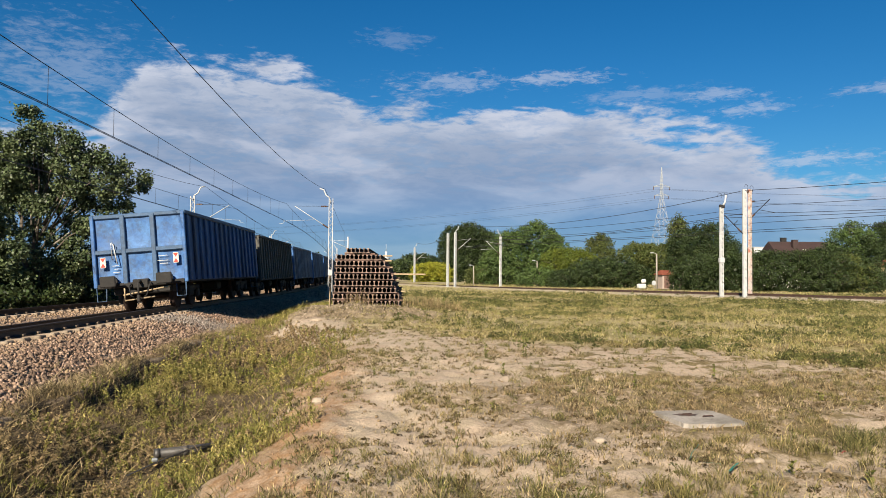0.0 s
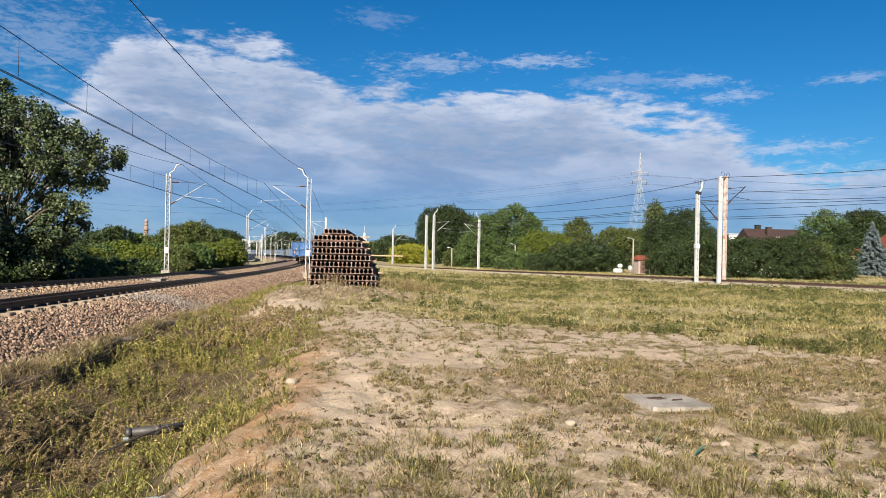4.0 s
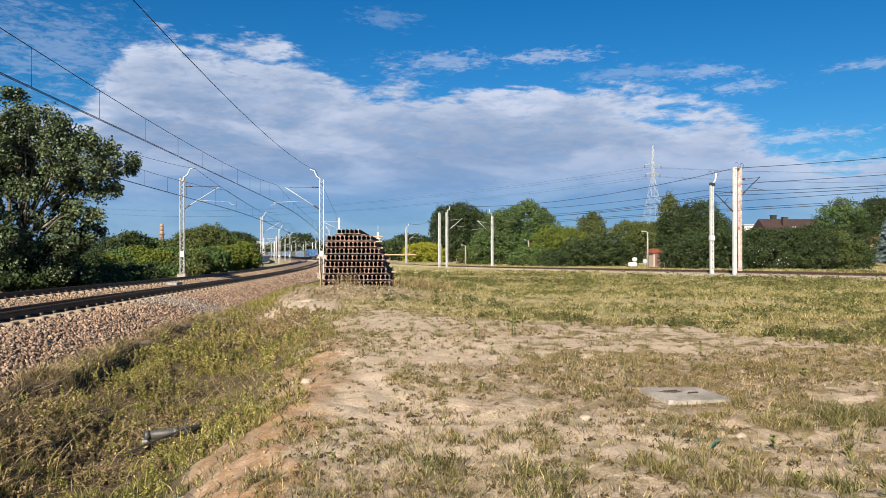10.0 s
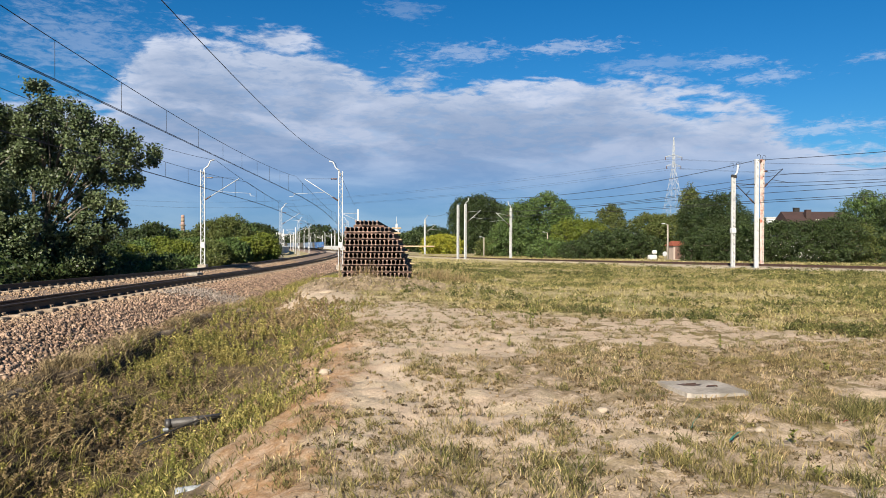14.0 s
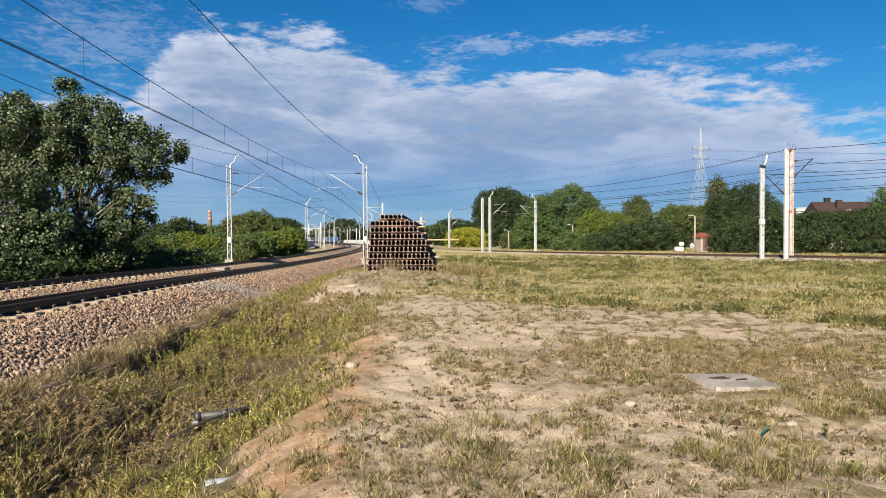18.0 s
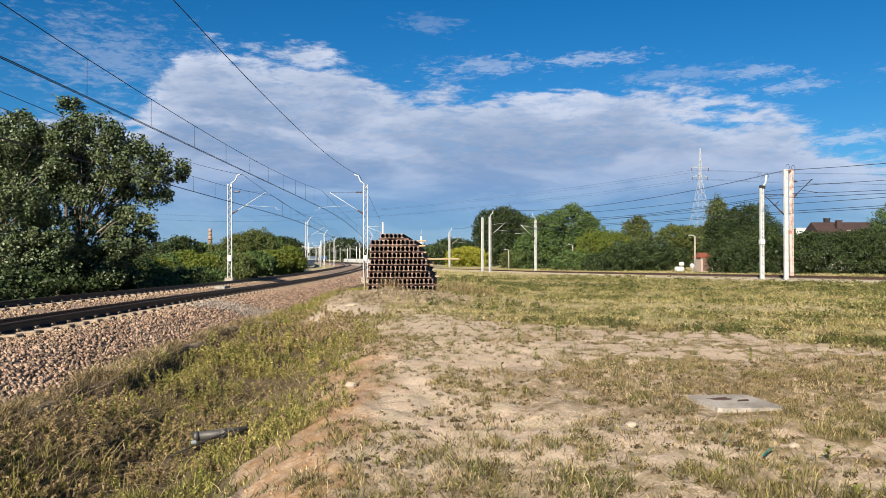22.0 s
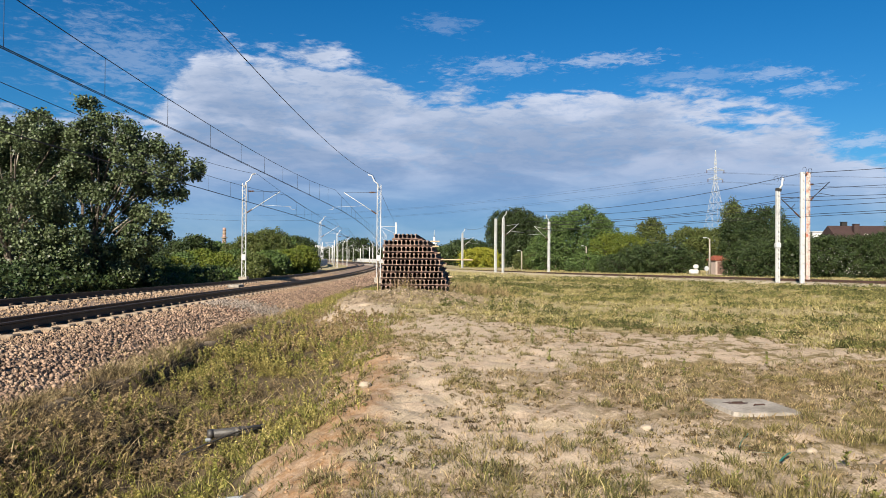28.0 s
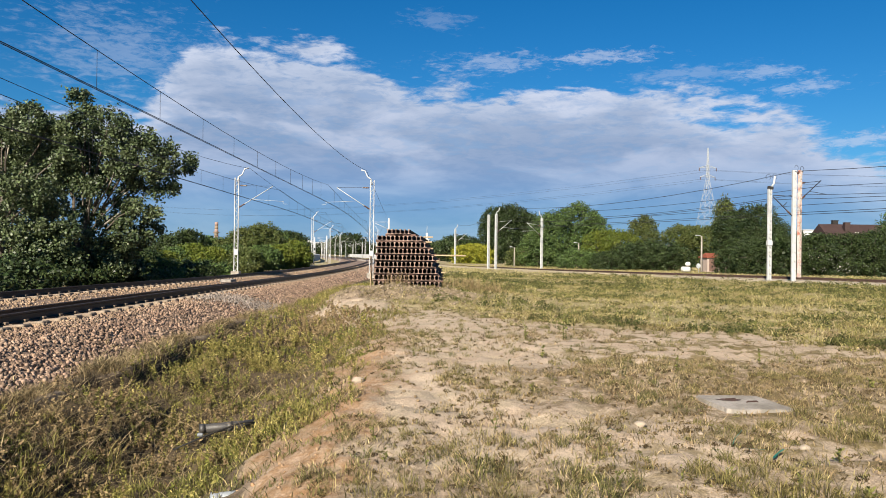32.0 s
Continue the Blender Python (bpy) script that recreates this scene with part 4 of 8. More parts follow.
def put_main_wires():
    ends = [-48.0, 5.5] + MAST_S
    for u0, low in ((-0.35, 0.0), (-4.35, 0.5)):   # the second track lies lower in the canted curve
        for i in range(len(ends) - 2):
            s0, s1 = ends[i], ends[i + 1]
            ob = empty("overhead_line", pose(0, 0, 0), "dark contact wires hung from a sagging carrier wire", "overhead wire", "overhead lines")
            thick = 0.011 + 0.000035 * max(0, s0)
            part("carrier_wire", bars_mesh("carrier_wire", [span_points(u0, s0, s1, MESS_Z - low, 0.74)], thick, 5), M["wire"], ob)
            for du in (-0.035, 0.035):
                part("contact_wire", bars_mesh("contact_wire", [span_points(u0 + du, s0, s1, CONTACT_Z + 0.02 - low, 0.03)], thick, 5), M["wire"], ob)
            if s0 < 170:
                for k in range(1, 13):
                    f = k / 13
                    s = s0 + (s1 - s0) * f
                    x, y = tp(u0, s)
                    part("dropper", bars_mesh("dropper", [[(x, y, CONTACT_Z - low + sink(s)), (x, y, MESS_Z - low + sink(s) - 0.74 * 4 * f * (1 - f))]], 0.007, 4), M["wire"], ob)
    for u0 in (2.80, -6.82):
        for i in range(len(ends) - 2):
            ob = new("feeder_wire", bars_mesh("feeder_wire", [span_points(u0 - (0.8 if i == 0 and u0 > 0 else 0.0), ends[i], ends[i + 1], 8.30, 1.0, 14, 0.8 if i == 1 and u0 > 0 else 0.0)], 0.013 + 0.00003 * max(0, ends[i]), 5))
            ob.data.materials.append(M["wire"])
            tagged(ob, "single dark feeder wire between mast tops", "overhead wire", "feeder wires")


put_main_wires()


def build_branch_mast(x, y, zb, height, turn, red=False, box_at=None, arms=True, group="branch line masts", near_top=False):
    ob = empty("catenary_mast", pose(x, y, zb, 0, 0, turn), "red-and-white flaking steel catenary mast" if red else "white laced-steel catenary mast beside the branch line", "catenary mast", group)
    paint = M["redpaint"] if red else M["mast"]
    for sx in (-1, 1):
        bm = bmesh.new()
        for sy in (-1, 1):
            box(bm, (0.11, 0.014, height + 0.3), (sx * 0.10, sy * 0.085, height / 2 - 0.15))
        box(bm, (0.014, 0.17, height + 0.3), (sx * 0.15, 0, height / 2 - 0.15))
        part("leg", bm, paint, ob)
    bars = [bars_mesh("lacing_bar", [[(-0.10 * sg, 0, 0), (0.10 * sg, 0, 0.36)]], 0.03, 4) for sg in (-1, 1)]
    for i in range(int(height / 0.36)):
        for sy in (-1, 1):
            part("lacing_bar", bars[i % 2], paint if i < 2 and sy < 0 else (), ob, at=pose(0, sy * 0.095, 0.1 + i * 0.36))
    bm = bmesh.new()
    box(bm, (0.28, 0.012, height + 0.2), (0, -0.06, height / 2 - 0.1))
    part("web_plate", bm, paint, ob)
    bm = bmesh.new()
    box(bm, (0.8, 0.8, 0.5), (0, 0, -0.2), bevel=0.05)
    part("foundation", bm, M["concrete"], ob)
    if red:
        for i, (z, l) in enumerate(((0.3, 0.35), (1.25, 0.3), (2.1, 0.4))):
            bm = bmesh.new()
            box(bm, (0.34, 0.22, l), (0, 0, height - z), bevel=0.01)
            part("painted_band", bm, M["redpaint"], ob)
    if box_at:
        bm = bmesh.new()
        box(bm, (0.40, 0.36, 0.42), (0, 0, box_at), bevel=0.04)
        part("clamp_box", bm, M["mast"], ob)
    if near_top and not arms:
        # tensioning head: a leaning white horn with loops of jumper wire
        bm = bmesh.new()
        box(bm, (0.44, 0.26, 0.24), (-0.05, 0, height + 0.08), Matrix.Rotation(radians(-12), 3, "Y"), 0.03)
        part("head_clamp", bm, M["black"], ob, "dark clamp block on the mast head")
        part("horn", bars_mesh("horn", [[(-0.1, 0, height + 0.1), (-0.34, 0, height + 0.45), (-0.42, 0, height + 1.05)]], 0.075), M["mast"], ob)
        loop = [(0.14 + 0.2 * math.cos(a_), 0, height + 0.95 + 0.22 * math.sin(a_)) for a_ in [k * math.pi / 8 - 0.6 for k in range(13)]]
        part("jumper_loop", bars_mesh("jumper_loop", [loop, [(q[0] - 0.55, 0, q[2] + 0.05) for q in loop]], 0.014), M["wire"], ob)
    if arms == "inner":
        part("cantilever", bars_mesh("cantilever", [[(-0.15, 0, height - 3.6), (-1.75, 0, height - 2.1)]], 0.04), M["wire"], ob)
        part("steady_arm", bars_mesh("steady_arm", [[(-0.15, 0, height - 2.05), (-1.75, 0, height - 2.0)], [(-0.9, 0, height - 2.85), (-0.6, 0, height - 2.55)]], 0.03), M["wire"], ob)
        bm = bmesh.new()
        tube(bm, (-0.3, 0, height - 3.46), (-0.62, 0, height - 3.16), 0.07, 8)
        part("insulator", bm, M["insul"], ob)
    elif arms:
        ring = [(-0.25 + 0.22 * math.cos(a_), 0, height + 0.12 + 0.22 * math.sin(a_)) for a_ in [k * math.pi / 8 for k in range(17)]]
        if near_top:
            part("jumper_loop", bars_mesh("jumper_loop", [ring, [(q[0] + 0.7, 0, q[2] + 0.05) for q in ring[:12]]], 0.016), M["wire"], ob)
            bm = bmesh.new()
            tube(bm, (-0.3, 0, height - 0.1), (0.45, 0, height - 0.25), 0.09, 8)
            part("insulator", bm, M["insul"], ob)
        else:
            me = bars_mesh("horn", [[(0, 0, height - 0.2), (-0.1, 0, height + 0.25), (-0.45, 0, height + 0.42), (-0.55, 0, height + 0.85)]], 0.05)
            part("horn", me, M["mast"], ob)
        me = bars_mesh("cantilever", [[(-0.15, 0, height - 2.4), (-2.7, 0, height - 0.7)]], 0.035)
        part("cantilever", me, M["wire" if near_top else "mast"], ob)
        me = bars_mesh("steady_arm", [[(-0.15, 0, height - 1.05), (-2.7, 0, height - 0.75)], [(-1.3, 0, height - 1.7), (-3.6, 0, height - 1.85)]], 0.022)
        part("steady_arm", me, M["wire" if near_top else "mast"], ob)
        for dz in (-2.4, -1.05):
            bm = bmesh.new()
            tube(bm, (-0.2, 0, height + dz + 0.01), (-0.62, 0, height + dz + (0.29 if dz < -2 else 0.06)), 0.075, 8)
            part("insulator", bm, M["insul"], ob)
    return ob


# ---- stack of rails ----
def rail_piece_mesh(length):
    n = len(RAIL)
    V = [(x, 0, z) for x, z in RAIL] + [(x, length, z) for x, z in RAIL]
    Fs = [(k, n + k, n + (k + 1) % n, (k + 1) % n) for k in range(n)]
    me = as_mesh("stacked_rail", V, Fs + [tuple(range(n)), tuple(range(2 * n - 1, n - 1, -1))])
    me.materials.append(M["rust"])
    me.materials.append(M["rail_end"])
    me.polygons[-2].material_index = 1
    me.polygons[-1].material_index = 1
    return me


def build_stack():
    zb = 0.285
    ob = empty("rail_stack", pose(-2.6, 25.5, zb, 0, 0, 2.7), "tall stack of rusty rails layered on timber laths", "rail stack")
    meshes = [rail_piece_mesh(l) for l in (9.6, 9.8, 10.0)]
    rows = [(-1.22, 16), (-1.22, 16), (-1.19, 15), (-1.17, 14), (-1.15, 14), (-1.14, 13), (-1.13, 12), (-1.13, 11), (-0.79, 6.5)]
    r = random.Random(3)
    for k, (x0, n) in enumerate(rows):
        z = k * 0.232
        w = n * 0.151
        for yy in (0.16, 2.6, 5.0, 7.4, 9.3):
            bm = bmesh.new()
            over = r.uniform(0.02, 0.16)
            box(bm, (w + over, 0.10, 0.058), (x0 + (w + over) / 2, yy + r.uniform(-0.05, 0.05), z + 0.0295), Matrix.Rotation(r.uniform(-0.02, 0.02), 3, "Z"), 0.006)
            part("lath", bm, M["lath"], ob, "thin timber lath")
        for i in range(int(n)):
            part("rail", r.choice(meshes), (), ob, at=pose(x0 + 0.078 + i * 0.151 + r.uniform(-0.006, 0.006), r.uniform(-0.06, 0.06) + (0.0 if k < 7 else 0.05), z + 0.0595, 0, 0, r.uniform(-0.08, 0.08)))
    # two loose rails on the crown, and planks poking out of the side
    bm = bmesh.new()
    box(bm, (1.6, 0.16, 0.05), (1.32, 1.9, 1.17), Matrix.Rotation(radians(3), 3, "Z"), 0.008)
    part("plank", bm, M["wood"], ob, "pale plank poking out of the side")
    for z, l, y in ((1.83, 0.34, 0.6), (1.66, 0.30, 1.2), (0.56, 0.16, 0.5), (0.98, 0.14, 0.4), (1.42, 0.2, 0.5)):
        bm = bmesh.new()
        box(bm, (l, 0.14, 0.05), (0.9 + l / 2 + (0.3 if z < 0.8 else 0.1 if z < 1.2 else -0.2 if z < 1.5 else -0.35), y, z), bevel=0.008)
        part("plank", bm, M["wood"], ob, "short pale plank end")
    return ob


build_stack()

# ---- goods train ----
def wheelset_bm(bm, y):
    for sx in (-1, 1):
        tube(bm, (sx * 0.70, y, 0.46), (sx * 0.83, y, 0.46), 0.46, 24)
        tube(bm, (sx * 0.68, y, 0.46), (sx * 0.72, y, 0.46), 0.49, 24)
        tube(bm, (sx * 0.83, y, 0.46), (sx * 0.87, y, 0.46), 0.16, 12)
    tube(bm, (-0.7, y, 0.46), (0.7, y, 0.46), 0.085, 10)
    return bm


def build_wagon(body_mat, end_mat, rib_mat, label, tail=False):
    """Open bogie wagon, origin on the rails at its middle; +y ahead. Tail plates sit on the -y end."""
    ob = empty("open_wagon", pose(0, 0, 0), label, "railway wagon", "goods train wagons")
    L_, W, Z0, Z1 = 12.8, 3.0, 0.86, 3.21
    for sx, nm in ((-1, "side_wall"), (1, "side_wall")):
        bm = bmesh.new()
        box(bm, (0.035, L_, Z1 - Z0 - 0.10), (sx * (W / 2 - 0.06), 0, (Z0 + Z1) / 2))
        wall = part(nm, bm, body_mat, ob)
        n = 16
        for i in range(n):
            bm = bmesh.new()
            y = -L_ / 2 + 0.35 + i * (L_ - 0.7) / (n - 1)
            box(bm, (0.085, 0.13 if i % 3 else 0.19, Z1 - Z0 - 0.16), (sx * (W / 2 - 0.005), y, (Z0 + Z1) / 2 - 0.02), bevel=0.02)
            part("rib", bm, body_mat, wall)
    bm = bmesh.new()
    for sx in (-1, 1):
        box(bm, (0.14, L_ + 0.06, 0.13), (sx * (W / 2 - 0.03), 0, Z1 - 0.03), bevel=0.02)
    for sy in (-1, 1):
        box(bm, (W - 0.2, 0.13, 0.13), (0, sy * (L_ / 2 - 0.035), Z1 - 0.03), bevel=0.02)
    part("top_rim", bm, rib_mat, ob)
    for sy in (-1, 1):
        bm = bmesh.new()
        # slightly dished end sheets
        nx, nz = 18, 14
        V = [[bm.verts.new((-W / 2 + 0.06 + (W - 0.12) * i / nx, sy * (L_ / 2 - 0.04 - 0.035 * abs(math.sin(3 * math.pi * i / nx)) * abs(math.sin(2 * math.pi * j / nz)) + 0.012 * noise.noise((i * 0.7, j * 0.7, sy * 3))), Z0 + (Z1 - Z0 - 0.08) * j / nz)) for j in range(nz + 1)] for i in range(nx + 1)]
        for i in range(nx):
            for j in range(nz):
                q = (V[i][j], V[i + 1][j], V[i + 1][j + 1], V[i][j + 1])
                bm.faces.new(q if sy < 0 else q[::-1]).smooth = True
        end = part("end_wall", bm, end_mat, ob)
        for x in (-W / 2 + 0.05, -0.49, 0.47, W / 2 - 0.05):
            bm = bmesh.new()
            box(bm, (0.12 if abs(x) > 1 else 0.15, 0.12, Z1 - Z0), (x, sy * (L_ / 2 + 0.01), (Z0 + Z1) / 2), bevel=0.02)
            part("post", bm, end_mat if abs(x) > 1 else rib_mat, end)
        bm = bmesh.new()
        box(bm, (W - 0.1, 0.10, 0.14), (0, sy * (L_ / 2 + 0.005), 2.02), bevel=0.02)
        part("cross_beam", bm, rib_mat, end)
        bm = bmesh.new()
        box(bm, (W - 0.2, 0.20, 0.16), (0, sy * (L_ / 2 - 0.02), 0.90), bevel=0.03)
        box(bm, (1.9, 0.5, 0.24), (0, sy * (L_ / 2 - 0.35), 0.70), bevel=0.04)
        box(bm, (0.5, 0.22, 0.3), (0, sy * (L_ / 2 + 0.05), 0.92), bevel=0.03)
        part("headstock", bm, M["black"], end)
        for x in (-0.88, 0.88):
            bm = bmesh.new()
            tube(bm, (x, sy * (L_ / 2 + 0.1), 1.04), (x, sy * (L_ / 2 + 0.52), 1.04), 0.11, 12)
            tube(bm, (x, sy * (L_ / 2 + 0.08), 1.04), (x, sy * (L_ / 2 + 0.2), 1.04), 0.17, 12)
            box(bm, (0.50, 0.07, 0.36), (x, sy * (L_ / 2 + 0.55), 1.04), bevel=0.03)
            part("buffer", bm, M["black"], end)
        bm = bmesh.new()
        tube(bm, (0, sy * (L_ / 2 + 0.1), 1.0), (0, sy * (L_ / 2 + 0.38), 0.98), 0.05, 8)
        tube(bm, (0, sy * (L_ / 2 + 0.36), 0.98), (0, sy * (L_ / 2 + 0.40), 0.52), 0.035, 8)
        box(bm, (0.10, 0.10, 0.22), (0, sy * (L_ / 2 + 0.40), 0.44), bevel=0.02)
        part("coupling", bm, M["black"], end)
        for x in (-0.3, 0.34):
            me = bars_mesh("brake_hose", [[(x, sy * (L_ / 2 + 0.12), 0.92), (x, sy * (L_ / 2 + 0.34), 0.85), (x * 0.8, sy * (L_ / 2 + 0.40), 0.55), (x * 0.5, sy * (L_ / 2 + 0.36), 0.48)]], 0.025)
            part("brake_hose", me, M["black"], end)
        for sx in (-1, 1):
            me = bars_mesh("step", [[(sx * 1.12, sy * (L_ / 2 + 0.04), 0.86), (sx * 1.12, sy * (L_ / 2 + 0.06), 0.42), (sx * 1.42, sy * (L_ / 2 + 0.06), 0.42), (sx * 1.42, sy * (L_ / 2 + 0.04), 0.86)]], 0.022)
            part("step", me, rib_mat, end)
        me = bars_mesh("handrail", [[(-0.86, sy * (L_ / 2 + 0.0), 2.32), (-0.86, sy * (L_ / 2 + 0.10), 2.30), (-0.86, sy * (L_ / 2 + 0.10), 1.78), (-0.86, sy * (L_ / 2), 1.76)],
                                    [(-0.80, sy * (L_ / 2 + 0.1), 2.28), (-0.70, sy * (L_ / 2 + 0.1), 1.60)]], 0.018)
        part("handrail", me, M["mast"], end)
        me = bars_mesh("brake_beam", [[(-0.55, sy * (L_ / 2 + 0.16), 0.58), (0.95, sy * (L_ / 2 + 0.18), 0.76)], [(-0.5, sy * (L_ / 2 + 0.2), 0.80), (-0.5, sy * (L_ / 2 + 0.2), 0.40), (0.45, sy * (L_ / 2 + 0.2), 0.46)]], 0.03)
        part("brake_beam", me, M["wood"] if sy < 0 and tail else M["black"], end)
        if tail and sy < 0:
            for x in (-1.16, 1.17):
                bm = bmesh.new()
                box(bm, (0.18, 0.012, 0.34), (x, sy * (L_ / 2 + 0.085), 1.68), bevel=0.004)
                tp_ = part("tail_plate", bm, M["plate_white"], end, "white plate with two red triangles")
                bm = bmesh.new()
                for s2 in (-1, 1):
                    tri = [bm.verts.new((x + a, sy * (L_ / 2 + 0.094), 1.68 + s2 * b_)) for a, b_ in ((-0.08, 0.15), (0.08, 0.15), (0, 0.015))]
                    bm.faces.new(tri if s2 < 0 else tri[::-1])
                part("red_triangle", bm, M["plate_red"], tp_)
            # lettering too small to read, as bars
            for x, z, w in ((-0.78, 1.56, 0.22), (-0.76, 1.45, 0.14), (-0.78, 1.34, 0.2), (0.72, 1.62, 0.36), (0.76, 1.52, 0.26), (0.74, 1.78, 0.3)):
                bm = bmesh.new()
                box(bm, (w, 0.006, 0.018), (x, sy * (L_ / 2 + 0.02), z))
                part("lettering_bar", bm, M["mast"], end)
    bm = bmesh.new()
    box(bm, (W - 0.2, L_ - 0.2, 0.06), (0, 0, 1.16))
    part("floor", bm, M["black"], ob)
    bm = bmesh.new()
    for sx in (-1, 1):
        box(bm, (0.16, L_ - 0.2, 0.26), (sx * (W / 2 - 0.14), 0, 0.98), bevel=0.02)
    box(bm, (0.4, L_ - 0.6, 0.34), (0, 0, 0.98))
    part("underframe", bm, M["black"], ob)
    for x, y, s in ((-0.6, -1.2, (0.7, 1.1, 0.4)), (0.5, 0.9, (0.6, 0.9, 0.35))):
        bm = bmesh.new()
        box(bm, s, (x, y, 0.66), bevel=0.06)
        part("brake_gear", bm, M["black"], ob)
    for yb in (-4.5, 4.5):
        bm = bmesh.new()
        for sx in (-1, 1):
            box(bm, (0.13, 2.5, 0.20), (sx * 0.98, yb, 0.66), bevel=0.03)
            box(bm, (0.17, 0.62, 0.36), (sx * 0.99, yb, 0.55), bevel=0.04)
            for dy in (-0.9, 0.9):
                box(bm, (0.20, 0.36, 0.34), (sx * 0.99, yb + dy, 0.48), bevel=0.05)
        box(bm, (2.0, 0.4, 0.28), (0, yb, 0.68), bevel=0.03)
        bogie = part("bogie", bm, M["black"], ob)
        for dy in (-0.9, 0.9):
            bm = wheelset_bm(bmesh.new(), 0)
            for v in bm.verts:
                v.co.z -= 0.46
            part("wheelset", bm, M["rust"], bogie, at=pose(0, yb + dy, 0.46))
    return ob


N_WAGON = 30


def rear_s(t):
    """Place of the last wagon's end along the line; the train slows a little."""
    return 24.4 + 22.7 * t - 0.22 * t * t if t < 17 else 346.7 + 15.2 * (t - 17)


_first = build_wagon(M["wagon"], M["wagon_end"], M["wagon_rib"], "dented blue open bogie wagon with red tail plates", True)
_blue = build_wagon(M["wagon_grey"], M["wagon_end"], M["wagon_rib"], "faded blue steel open bogie wagon with ribbed sides")
_brown = build_wagon(M["wagon_brown"], M["wagon_brown"], M["black"], "dull brown open bogie wagon with ribbed sides")
TRAIN = [_first]
_used = set()
for _k in range(1, N_WAGON):
    _src = _brown if _k in (1, 6, 7, 12, 17, 18, 23) else _blue
    if id(_src) in _used:
        TRAIN.append(copy_thing(_src, pose(0, 0, 0)))
    else:
        _used.add(id(_src))
        TRAIN.append(_src)


def train_pose(s):
    x, y = tp(0.0, s)
    return pose(x, y, RAIL_Z + float(fall(s)), 0, 0, math.degrees(heading(s))) @ Matrix.Rotation(-CANT, 4, "Y")


# ---- trees and bushes ----
def unit(v):
    return v / (np.linalg.norm(v, axis=-1, keepdims=True) + 1e-9)


def leaf_quads(centres, size, r, droop=0.3, aspect=1.5, out=None):
    """A bent card at each centre, facing the sky a little, and outwards from its bough where out is given."""
    n = len(centres)
    nrm = unit(r.normal(size=(n, 3)) * 0.75 + np.array([0, 0, droop]) + (0 if out is None else out))
    a = unit(np.cross(nrm, r.normal(size=(n, 3))))
    b = np.cross(nrm, a)
    s = size * r.uniform(0.6, 1.35, (n, 1))
    w, h = s * 0.5, s * 0.5 * aspect
    return np.stack([centres - b * h, centres + a * w - b * h * 0.1, centres + b * h, centres - a * w + b * h * 0.15], 1)


